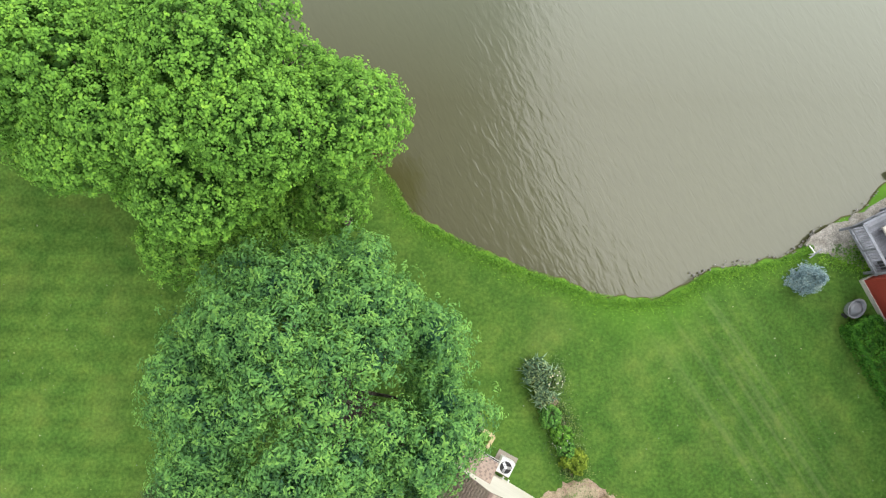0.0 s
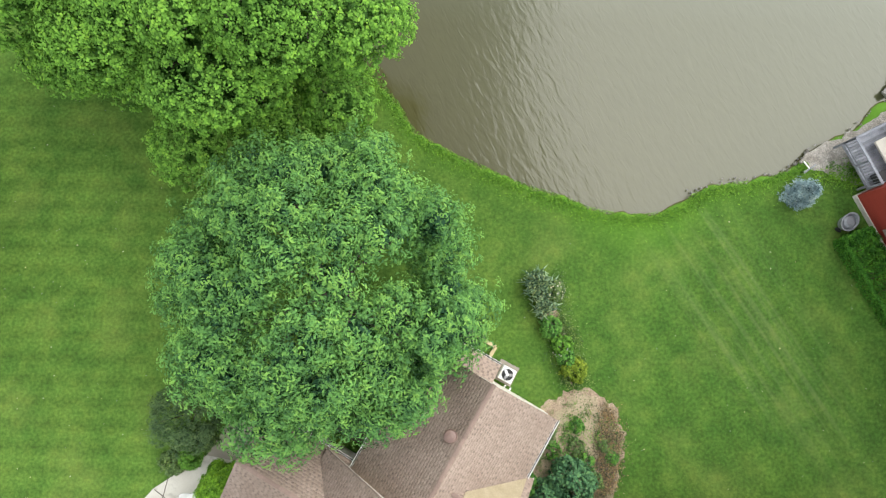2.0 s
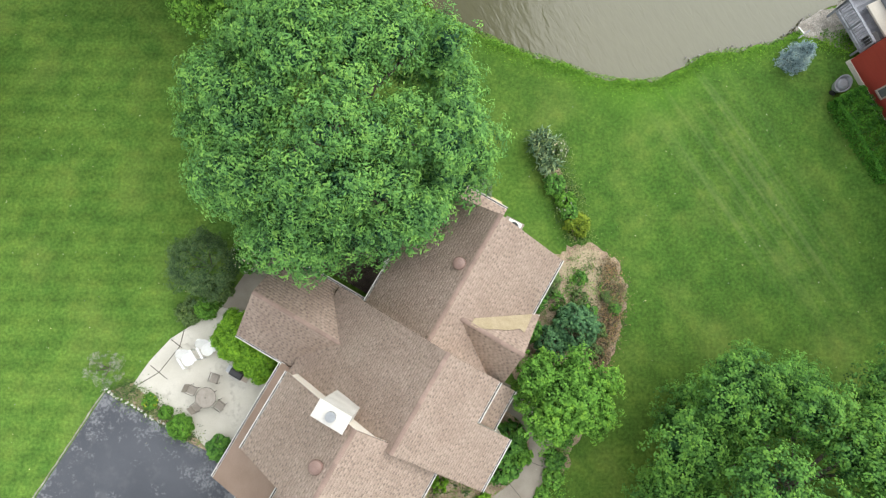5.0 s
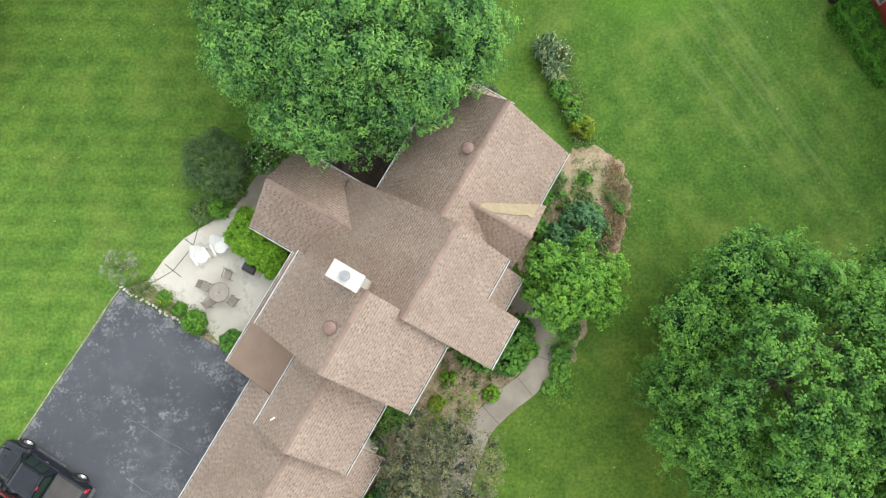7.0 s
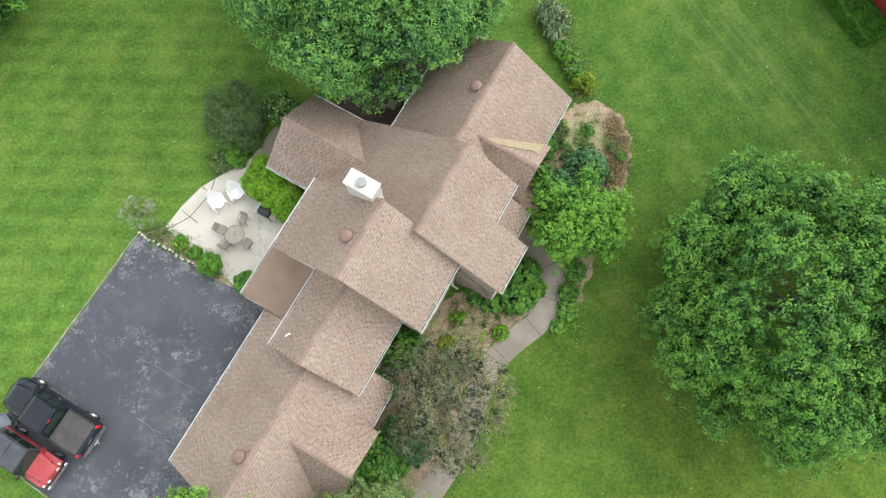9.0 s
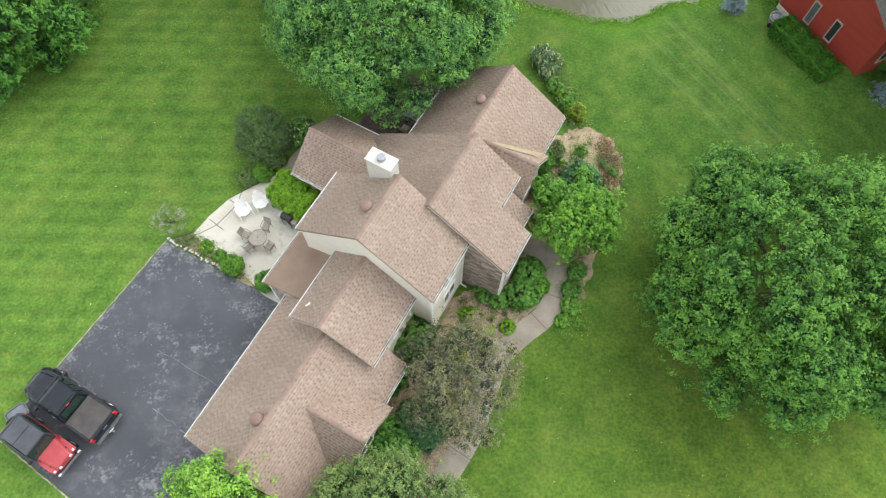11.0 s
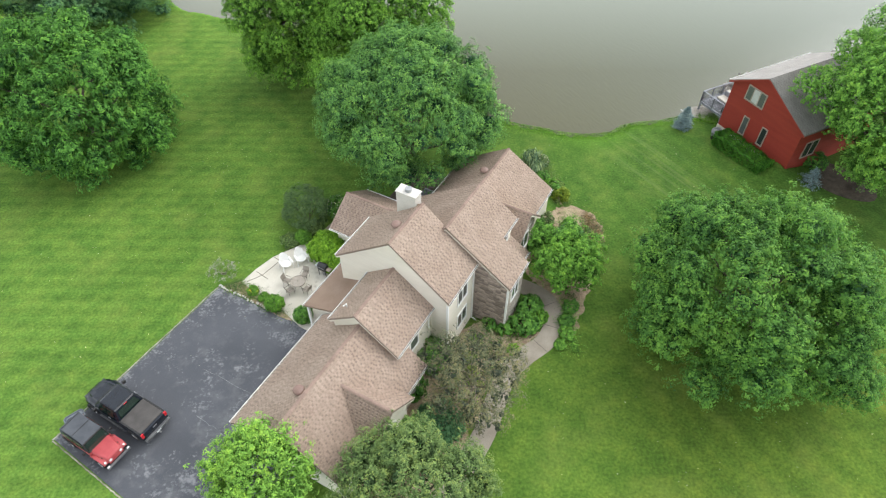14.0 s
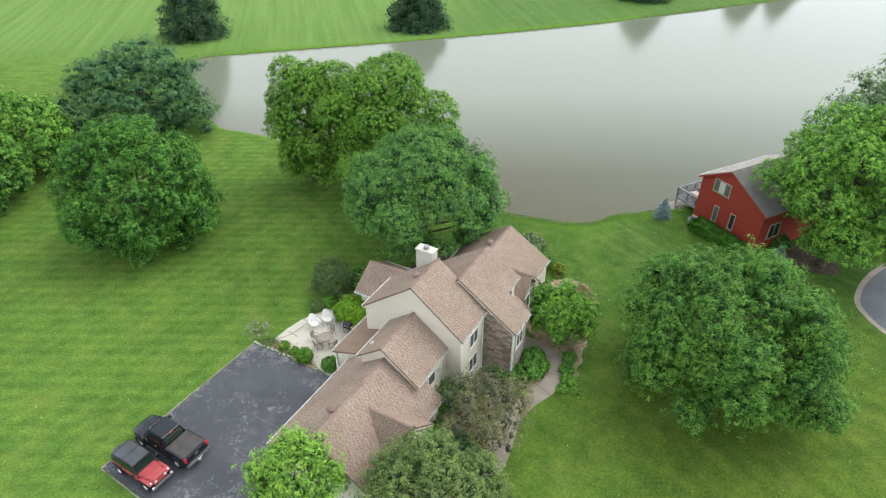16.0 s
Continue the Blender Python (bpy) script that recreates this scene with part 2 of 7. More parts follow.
    fy = n.new("ShaderNodeMapRange"); fy.inputs[1].default_value, fy.inputs[2].default_value = 50.0, 62.0; l.new(sy.outputs[1], fy.inputs[0])
    mf = n.new("ShaderNodeMapping"); mf.vector_type = "TEXTURE"; mf.inputs["Rotation"].default_value = (0, 0, 1.75); mf.inputs["Scale"].default_value = (40.0, 1.6, 1)
    l.new(geo.outputs["Position"], mf.inputs[0])
    fn = n.new("ShaderNodeTexNoise"); fn.inputs["Scale"].default_value, fn.inputs["Detail"].default_value = 1.0, 3; l.new(mf.outputs[0], fn.inputs["Vector"])
    fr = n.new("ShaderNodeValToRGB"); fr.color_ramp.elements[0].position, fr.color_ramp.elements[1].position = 0.35, 0.68
    fr.color_ramp.elements[0].color, fr.color_ramp.elements[1].color = (0.108, 0.212, 0.044, 1), (0.150, 0.262, 0.068, 1); l.new(fn.outputs["Fac"], fr.inputs[0])
    fx = n.new("ShaderNodeMix"); fx.data_type = "RGBA"; l.new(fy.outputs[0], fx.inputs[0]); l.new(col, fx.inputs[6]); l.new(fr.outputs[0], fx.inputs[7]); col = fx.outputs[2]
    # darker, cooler tint east of the house: its shadier tone painted into the grass
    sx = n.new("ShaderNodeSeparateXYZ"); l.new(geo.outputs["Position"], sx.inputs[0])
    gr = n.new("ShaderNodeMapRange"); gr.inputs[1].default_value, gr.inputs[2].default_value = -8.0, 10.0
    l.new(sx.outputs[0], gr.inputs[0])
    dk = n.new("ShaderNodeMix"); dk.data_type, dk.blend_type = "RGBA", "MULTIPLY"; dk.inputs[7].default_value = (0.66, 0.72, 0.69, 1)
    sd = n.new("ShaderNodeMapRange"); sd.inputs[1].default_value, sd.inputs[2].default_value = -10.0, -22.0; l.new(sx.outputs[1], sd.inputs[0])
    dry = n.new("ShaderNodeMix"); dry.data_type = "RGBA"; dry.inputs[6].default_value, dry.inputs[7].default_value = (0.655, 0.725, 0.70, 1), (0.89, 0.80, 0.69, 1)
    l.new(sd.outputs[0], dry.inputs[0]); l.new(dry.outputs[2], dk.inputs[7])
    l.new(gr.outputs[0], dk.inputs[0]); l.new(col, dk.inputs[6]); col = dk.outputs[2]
    # dry yellowish patches
    t = n.new("ShaderNodeTexNoise"); t.inputs["Scale"].default_value = 0.28; t.inputs["Detail"].default_value = 7
    l.new(geo.outputs["Position"], t.inputs["Vector"])
    r = n.new("ShaderNodeMapRange"); r.inputs[1].default_value, r.inputs[2].default_value, r.inputs[4].default_value = 0.50, 0.80, 0.38
    l.new(t.outputs["Fac"], r.inputs[0])
    x = n.new("ShaderNodeMix"); x.data_type = "RGBA"
    l.new(r.outputs[0], x.inputs[0]); l.new(col, x.inputs[6]); x.inputs[7].default_value = (0.175, 0.205, 0.055, 1)
    # pale blade tips and clover
    sp = n.new("ShaderNodeTexNoise"); sp.inputs["Scale"].default_value, sp.inputs["Detail"].default_value, sp.inputs["Roughness"].default_value = 5.0, 6, 0.75
    l.new(geo.outputs["Position"], sp.inputs["Vector"])
    sr = n.new("ShaderNodeMapRange"); sr.inputs[1].default_value, sr.inputs[2].default_value, sr.inputs[4].default_value = 0.56, 0.74, 0.55
    l.new(sp.outputs["Fac"], sr.inputs[0])
    sm = n.new("ShaderNodeMix"); sm.data_type = "RGBA"; sm.inputs[7].default_value = (0.165, 0.270, 0.060, 1)
    l.new(sr.outputs[0], sm.inputs[0]); l.new(x.outputs[2], sm.inputs[6]); x = sm
    # coarse clumps, some dry, some dark
    cl = n.new("ShaderNodeTexNoise"); cl.inputs["Scale"].default_value, cl.inputs["Detail"].default_value, cl.inputs["Roughness"].default_value = 1.5, 5, 0.68
    l.new(geo.outputs["Position"], cl.inputs["Vector"])
    cr = n.new("ShaderNodeValToRGB"); ce = cr.color_ramp.elements
    ce[0].position, ce[1].position = 0.30, 0.72
    ce[0].color, ce[1].color = (0.70, 0.80, 0.78, 1), (1.42, 1.20, 1.15, 1)
    cm = ce.new(0.5); cm.color = (1.0, 1.0, 0.98, 1)
    l.new(cl.outputs["Fac"], cr.inputs[0])
    cx = n.new("ShaderNodeMix"); cx.data_type, cx.blend_type = "RGBA", "MULTIPLY"; cx.inputs[0].default_value = 0.72
    l.new(x.outputs[2], cx.inputs[6]); l.new(cr.outputs[0], cx.inputs[7]); x = cx
    # longer, brighter turf along the pond
    bk = n.new("ShaderNodeAttribute"); bk.attribute_name = "bank"
    bm_ = n.new("ShaderNodeMath"); bm_.operation = "MULTIPLY"; bm_.inputs[1].default_value = 0.75; l.new(bk.outputs["Fac"], bm_.inputs[0])
    bx = n.new("ShaderNodeMix"); bx.data_type = "RGBA"; bx.inputs[7].default_value = (0.118, 0.268, 0.026, 1)
    l.new(bm_.outputs[0], bx.inputs[0]); l.new(x.outputs[2], bx.inputs[6]); x = bx
    # bare mud on the bank below the turf
    sz = n.new("ShaderNodeSeparateXYZ"); l.new(geo.outputs["Position"], sz.inputs[0])
    r2 = n.new("ShaderNodeMapRange"); r2.inputs[1].default_value, r2.inputs[2].default_value = -0.24, -0.37
    l.new(sz.outputs[2], r2.inputs[0])
    y = n.new("ShaderNodeMix"); y.data_type = "RGBA"; y.inputs[7].default_value = (0.085, 0.062, 0.036, 1)
    l.new(r2.outputs[0], y.inputs[0]); l.new(x.outputs[2], y.inputs[6])
    l.new(y.outputs[2], p.inputs["Base Color"])
    return m


def water_material():
    m = mat("pond_water", (0.078, 0.072, 0.025), (0.075, 0.070, 0.027), 0.05, 1.5, 0.03, 0.13, 0, spec=0.5)
    n, l = m.node_tree.nodes, m.node_tree.links
    p = n["Principled BSDF"]
    col = p.inputs["Base Color"].links[0].from_socket
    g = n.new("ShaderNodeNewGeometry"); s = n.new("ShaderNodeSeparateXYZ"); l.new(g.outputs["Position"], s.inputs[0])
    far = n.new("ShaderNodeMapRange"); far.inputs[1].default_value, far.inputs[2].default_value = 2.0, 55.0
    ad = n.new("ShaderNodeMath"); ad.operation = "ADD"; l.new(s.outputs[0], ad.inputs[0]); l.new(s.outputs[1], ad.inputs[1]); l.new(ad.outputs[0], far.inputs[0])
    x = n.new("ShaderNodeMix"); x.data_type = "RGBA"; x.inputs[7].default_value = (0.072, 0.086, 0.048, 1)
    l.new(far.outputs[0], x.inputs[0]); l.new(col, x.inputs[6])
    # base colour turns paler away from the near shore: sky glare painted in
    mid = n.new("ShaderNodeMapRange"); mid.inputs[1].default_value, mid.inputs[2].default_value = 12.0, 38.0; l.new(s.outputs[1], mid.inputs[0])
    sky_glare = n.new("ShaderNodeMix"); sky_glare.data_type = "RGBA"; sky_glare.inputs[7].default_value = (0.190, 0.211, 0.158, 1)
    l.new(mid.outputs[0], sky_glare.inputs[0]); l.new(x.outputs[2], sky_glare.inputs[6]); l.new(sky_glare.outputs[2], p.inputs["Base Color"])
    p.inputs["IOR"].default_value = 1.55
    geo = n.new("ShaderNodeNewGeometry")
    mp = n.new("ShaderNodeMapping"); mp.vector_type = "TEXTURE"; mp.inputs["Rotation"].default_value = (0, 0, -1.1); mp.inputs["Scale"].default_value = (3.2, 1, 1)
    l.new(geo.outputs["Position"], mp.inputs[0])
    a = n.new("ShaderNodeTexNoise"); a.inputs["Scale"].default_value = 3.6; a.inputs["Detail"].default_value = 2; a.inputs["Distortion"].default_value = 0.6
    l.new(mp.outputs[0], a.inputs["Vector"])
    b = n.new("ShaderNodeBump"); b.inputs["Distance"].default_value = 0.07
    calm = n.new("ShaderNodeMapRange"); calm.inputs[1].default_value, calm.inputs[2].default_value, calm.inputs[3].default_value, calm.inputs[4].default_value = 2.0, 32.0, 0.22, 0.12
    l.new(s.outputs[1], calm.inputs[0]); l.new(calm.outputs[0], b.inputs["Strength"])
    l.new(a.outputs["Fac"], b.inputs["Height"]); l.new(b.outputs[0], p.inputs["Normal"])
    return m


def scuffed(m, colour, lo, hi, s1, s2, edges=()):
    """Pale worn blotches with ragged edges over a material."""
    n, l = m.node_tree.nodes, m.node_tree.links
    p = n["Principled BSDF"]
    col = p.inputs["Base Color"].links[0].from_socket
    geo = n.new("ShaderNodeNewGeometry")
    fs = []
    for s, d in ((s1, 2), (s2, 6)):
        t = n.new("ShaderNodeTexNoise"); t.inputs["Scale"].default_value, t.inputs["Detail"].default_value = s, d
        t.inputs["Roughness"].default_value = 0.65
        l.new(geo.outputs["Position"], t.inputs["Vector"]); fs.append(t.outputs["Fac"])
    mu = n.new("ShaderNodeMath"); mu.operation = "MULTIPLY"; l.new(fs[0], mu.inputs[0]); l.new(fs[1], mu.inputs[1])
    for (ax, ay), e0, e1 in edges:
        dt = n.new("ShaderNodeVectorMath"); dt.operation = "DOT_PRODUCT"; dt.inputs[1].default_value = (ax, ay, 0); l.new(geo.outputs["Position"], dt.inputs[0])
        g = n.new("ShaderNodeMapRange"); g.inputs[1].default_value, g.inputs[2].default_value, g.inputs[4].default_value = e0, e1, 0.10; l.new(dt.outputs["Value"], g.inputs[0])
        s = n.new("ShaderNodeMath"); s.operation = "ADD"; l.new(mu.outputs[0], s.inputs[0]); l.new(g.outputs[0], s.inputs[1]); mu = s
    r = n.new("ShaderNodeMapRange"); r.inputs[1].default_value, r.inputs[2].default_value, r.inputs[4].default_value = lo, hi, 0.75
    l.new(mu.outputs[0], r.inputs[0])
    x = n.new("ShaderNodeMix"); x.data_type = "RGBA"
    l.new(r.outputs[0], x.inputs[0]); l.new(col, x.inputs[6]); x.inputs[7].default_value = (*colour, 1)
    l.new(x.outputs[2], p.inputs["Base Color"])


M["road"] = mat("worn_road_asphalt", (0.105, 0.115, 0.135), (0.135, 0.145, 0.165), 0.5, 60, 0.15, 0.85, 0.3, big=0.1)
scuffed(M["asphalt"], (0.27, 0.275, 0.29), 0.315, 0.43, 0.40, 2.8)
scuffed(M["asphalt"], (0.24, 0.245, 0.26), 0.335, 0.45, 0.9, 7.0, (((0.863, -0.505), -1.6, 0.9), ((0.505, 0.863), -24.2, -22.1), ((0.863, -0.505), -6.6, -7.8)))
scuffed(M["asphalt"], (0.15, 0.155, 0.165), 0.26, 0.46, 0.22, 1.3)
scuffed(M["mulch"], (0.13, 0.19, 0.05), 0.30, 0.40, 0.9, 4.0)
scuffed(M["patio"], (0.40, 0.37, 0.31), 0.29, 0.40, 0.6, 4.0)
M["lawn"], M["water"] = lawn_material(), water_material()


# ---- mesh helpers ----
def link(name, me, material, parent=None, label=""):
    me.materials.append(material)
    ob = new(name, me)
    if parent:
        ob.parent = parent
    if label:
        tagged(ob, label)
    return ob


def part(name, bm, material, parent, label=""):
    me = bpy.data.meshes.new(name)
    bmesh.ops.recalc_face_normals(bm, faces=bm.faces)
    bm.to_mesh(me)
    bm.free()
    return link(name, me, material, parent, label)


def raw(name, verts, faces, material, parent=None, label="", smooth=False):
    """A mesh from arrays; all faces have the same number of corners."""
    verts, faces = np.asarray(verts, np.float32), np.asarray(faces, np.int32)
    me = bpy.data.meshes.new(name)
    k = faces.shape[1]
    me.vertices.add(len(verts)); me.vertices.foreach_set("co", verts.ravel())
    me.loops.add(faces.size); me.loops.foreach_set("vertex_index", faces.ravel())
    me.polygons.add(len(faces)); me.polygons.foreach_set("loop_start", np.arange(0, faces.size, k, dtype=np.int32))
    if smooth:
        me.polygons.foreach_set("use_smooth", np.ones(len(faces), bool))
    me.update(calc_edges=True)
    return link(name, me, material, parent, label)


def box(bm, lo, hi, bevel=0.0, m=None):
    """A box between two corners, in the mesh bm."""
    c = [(a + b) / 2 for a, b in zip(lo, hi)]
    s = [abs(b - a) for a, b in zip(lo, hi)]
    mm = Matrix.Translation(c) @ Matrix.Diagonal((*s, 1))
    r = bmesh.ops.create_cube(bm, size=1, matrix=(m @ mm) if m else mm)
    if bevel:
        vs = r["verts"]
        es = list({e for v in vs for e in v.link_edges})
        bmesh.ops.bevel(bm, geom=es, offset=bevel, segments=2, affect="EDGES", profile=0.6)
    return bm


def boxes(*items, bevel=0.0):
    bm = bmesh.new()
    for lo, hi in items:
        box(bm, lo, hi, bevel)
    return bm


def tube(bm, a, b, ra, rb=None, n=8):
    """A tapered round bar from a to b."""
    a, b = Vector(a), Vector(b)
    d = b - a
    m = Matrix.Translation((a + b) / 2) @ d.to_track_quat("Z", "Y").to_matrix().to_4x4()
    bmesh.ops.create_cone(bm, cap_ends=True, segments=n, radius1=ra, radius2=ra if rb is None else rb, depth=d.length, matrix=m)
    return bm


def prism(bm, pts, z0, z1):
    """An upright prism over the outline pts."""
    a = [bm.verts.new((x, y, z0)) for x, y in pts]
    b = [bm.verts.new((x, y, z1)) for x, y in pts]
    bm.faces.new(b); bm.faces.new(a[::-1])
    for i in range(len(a)):
        j = (i + 1) % len(a)
        bm.faces.new((a[i], a[j], b[j], b[i]))
    return bm


def smooth_line(pts, closed=True, k=5):
    """A Catmull-Rom curve through the points."""
    out, n = [], len(pts)
    for i in range(n if closed else n - 1):
        p = [np.array(pts[(i + d) % n] if closed else pts[min(max(i + d, 0), n - 1)], float) for d in (-1, 0, 1, 2)]
        for t in np.linspace(0, 1, k, endpoint=False):
            out.append(0.5 * (2 * p[1] + (p[2] - p[0]) * t + (2 * p[0] - 5 * p[1] + 4 * p[2] - p[3]) * t * t + (3 * p[1] - p[0] - 3 * p[2] + p[3]) * t ** 3))
    if not closed:
        out.append(np.array(pts[-1], float))
    return [tuple(o) for o in out]


# ---- ground and pond ----
SHORE = smooth_line([(-31.4, 25.8), (-26.7, 23.6), (-20, 20), (-12, 15.5), (-6.5, 11.5), (-2.8, 7.8), (-1.5, 5.8), (0.5, 4.6), (2.0, 3.9),
                     (3.7, 3.1), (5.8, 2.4), (7.9, 1.6), (9.9, 1.3), (12.0, 1.6), (13.1, 2.4), (14.7, 2.9), (16.8, 3.2), (18.9, 4.0),
                     (19.8, 4.9), (21.8, 5.8), (25, 8.3), (34, 13.0), (60, 24), (120, 50), (260, 90), (300, 150), (180, 135), (120, 113), (74, 95.3), (32.2, 77.7),
                     (-1.0, 66.9), (-25, 60.5), (-42, 55.7), (-44, 50), (-39, 40), (-35, 31)], True, 6)
WATER_Z = -0.38


def inside_distance(px, py, poly):
    """Signed distance to the outline, positive inside."""
    poly = np.array(poly)
    d = np.full(px.shape, 1e9); ins = np.zeros(px.shape, bool)
    for (ax, ay), (bx, by) in zip(poly, np.roll(poly, -1, 0)):
        ex, ey = bx - ax, by - ay
        t = np.clip(((px - ax) * ex + (py - ay) * ey) / (ex * ex + ey * ey + 1e-12), 0, 1)
        d = np.minimum(d, np.hypot(px - ax - t * ex, py - ay - t * ey))
        ins ^= ((ay > py) != (by > py)) & (px < (bx - ax) * (py - ay) / (by - ay + 1e-12) + ax)
    return np.where(ins, d, -d)


def axis(stretches):
    return np.unique(np.concatenate([np.arange(a, b, s) for a, b, s in stretches]))


def ground():
    xs = axis([(-2500, -300, 220), (-300, -80, 20), (-80, -36, 1.0), (-36, 26, 0.35), (26, 90, 1.0), (90, 320, 8), (320, 2600, 220)])
    ys = axis([(-2500, -200, 220), (-200, -45, 10), (-45, 0, 1.0), (0, 30, 0.3), (30, 110, 0.8), (110, 200, 6), (200, 2800, 220)])
    gx, gy = np.meshgrid(xs, ys)
    d = inside_distance(gx, gy, SHORE)
    wob = 0.10 * np.sin(gx * 2.3 + gy * 1.1) + 0.07 * np.sin(gx * 5.1 - gy * 3.7)
    z = -1.1 * np.clip((d + wob + 0.28) / 0.8, 0, 1)
    z = z + 0.85 * np.clip(1 - np.hypot(gx - 24.0, gy + 4.1) / 3.4, 0, 1) ** 1.3 * (d < -0.5)
    verts = np.stack([gx, gy, z], -1).reshape(-1, 3)
    i = np.arange(len(ys) - 1)[:, None] * len(xs) + np.arange(len(xs) - 1)[None, :]
    i = i.ravel()
    faces = np.stack([i, i + 1, i + 1 + len(xs), i + len(xs)], 1)
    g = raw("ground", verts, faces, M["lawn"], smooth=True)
    at = g.data.attributes.new("bank", "FLOAT", "POINT")
    reach = 0.45 + 0.75 * np.exp(-((gx - 10.5) / 3.0) ** 2)
    at.data.foreach_set("value", np.clip(np.exp(np.minimum(d + 0.2, 0) / reach) * (np.abs(gx) < 40), 0, 1).astype(np.float32).ravel())
    tagged(g, "mown green lawn with pale mowing stripes sloping to the pond", "lawn", kind="structure")
    bm = bmesh.new()
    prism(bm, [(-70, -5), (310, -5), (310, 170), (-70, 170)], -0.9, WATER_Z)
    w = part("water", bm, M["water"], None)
    tagged(w, "murky brown-green pond water with light ripples", "pond", kind="structure")


ground()


def slab(name, pts, z0, z1, material, label, category, smooth=True, k=5, ragged=0.0):
    bm = bmesh.new()
    line = smooth_line(pts, True, 10 if ragged else k) if smooth else pts
    if ragged:
        line = [(x + ragged * noise.noise((x * 1.3, y * 1.3, 1.0)) + 0.5 * ragged * noise.noise((x * 4, y * 4, 3.0)),
                 y + ragged * noise.noise((x * 1.3, y * 1.3, 7.0)) + 0.5 * ragged * noise.noise((x * 4, y * 4, 9.0))) for x, y in line]
    prism(bm, line, z0, z1)
    return tagged(part(name, bm, material, None), label, category, kind="structure")


slab("driveway", [(-17.8, -15.3), (-11.2, -18.9), (-8.2, -23.8), (-13.0, -32.0), (-17, -38), (-22, -46), (-27, -44), (-19.4, -29.4), (-24.4, -26.0)], -0.1, 0.03,
     M["asphalt"], "dark sealed asphalt driveway with pale scuffs and patches", "driveway", smooth=False)
for _a, _b in (((-17.85, -15.2), (-24.5, -26.0)), ((-24.5, -26.05), (-19.4, -29.5)), ((-19.4, -29.5), (-27, -44))):
    _d = np.array(_b) - np.array(_a); _d /= np.linalg.norm(_d); _p = np.array([-_d[1], _d[0]]) * 0.035
    _k = np.linspace(0, 1, 40)[:, None]
    _m = np.array(_a) * (1 - _k) + np.array(_b) * _k + np.random.default_rng(3).normal(size=(40, 2)) * 0.012
    slab("trim_drive_edge", [tuple(q) for q in _m + _p] + [tuple(q) for q in (_m - _p)[::-1]], -0.1, 0.036, M["drive_edge"], "pale crumbled edge of the driveway", "edge", smooth=False)
# bare soil, its colour also darkened for the deep shade under the tree
slab("bed_red_house", smooth_line([(25.4, -3.9), (27.2, -2.6), (29.4, -3.2), (31.5, -5.2), (30.6, -7.6), (28.4, -7.2), (26.8, -5.6)], True, 4), -0.1, 0.03, M["soil"], "bare soil bed under the tree by the red house, darkened for shade", "bed", smooth=False)
slab("patio", [(-16.4, -14.9), (-15.6, -13.7), (-14.6, -12.6), (-13.2, -11.7), (-12.0, -11.0), (-9.5, -11.5), (-7.0, -16.0), (-9.5, -20.0), (-11.9, -18.7), (-12.1, -18.5), (-13.4, -17.2)], -0.1, 0.06,
     M["patio"], "pale cream concrete patio beside the house", "patio", smooth=False)
WALK = smooth_line([(2.2, -15.4), (3.7, -16.4), (4.35, -18.0), (3.6, -19.9), (2.0, -21.2), (0.8, -22.4), (0.1, -24.0), (-0.8, -26.2), (-2.1, -28.2), (-4.5, -31.5), (-8, -35.5), (-15, -40)], False, 6)


def ribbon(name, line, w, z0, z1, material, label, category):
    line = np.array(line)
    t = np.gradient(line, axis=0); t /= np.linalg.norm(t, axis=1)[:, None]
    nrm = np.stack([-t[:, 1], t[:, 0]], 1) * w / 2
    bm = bmesh.new()
    prism(bm, [tuple(p) for p in line + nrm] + [tuple(p) for p in (line - nrm)[::-1]], z0, z1)
    return tagged(part(name, bm, material, None), label, category, kind="structure")


ribbon("pavement_walk", WALK, 1.24, -0.1, 0.035, M["concrete"], "curving pale concrete front walk between lawn and beds", "path")
slab("pavement_side", [(-10.2, -8.4), (-9.3, -8.9), (-11.2, -12.2), (-12.6, -12.2), (-12.2, -11.3)], -0.1, 0.045, M["concrete"], "narrow pale concrete side path from patio to deck", "path")
slab("bed_front", [(-6.2, -23.6), (-3.2, -20.4), (-1.0, -18.6), (0.9, -18.6), (2.4, -16.4), (3.6, -17.3), (3.6, -18.6), (2.6, -20.0), (0.9, -21.3), (-0.4, -23.6), (-1.6, -26.2), (-3.5, -29.5), (-6.5, -30), (-8, -27)],
     -0.1, 0.022, M["mulch"], "brown mulched planting bed in front of the house", "planting bed", ragged=0.35)
slab("bed_side", [(4.3, -9.4), (5.3, -8.3), (6.8, -7.9), (8.3, -8.4), (9.0, -10.0), (8.6, -12.2), (7.7, -14.4), (6.6, -17.0), (5.6, -19.2), (4.9, -20.0), (4.9, -18.0), (4.3, -16.4), (3.0, -14.5), (2.5, -12)],
     -0.1, 0.018, M["mulch"], "weedy mulched bed along the house side", "planting bed", ragged=0.35)
slab("bare_soil", [(5.6, -8.9), (7.0, -8.2), (8.2, -9.0), (8.7, -10.4), (7.9, -11.3), (6.9, -10.6), (6.2, -9.9)], -0.1, 0.03, M["sand"], "pale sandy bare soil patch in the bed", "soil", ragged=0.35)
slab("bed_narrow", [(4.8, -2.3), (5.4, -2.1), (5.6, -3.6), (6.3, -5.6), (6.7, -7.3), (6.3, -7.4), (5.4, -5.2), (5.0, -3.8)], -0.1, 0.02, M["mulch"], "narrow mulched bed in the side lawn", "planting bed", ragged=0.35)
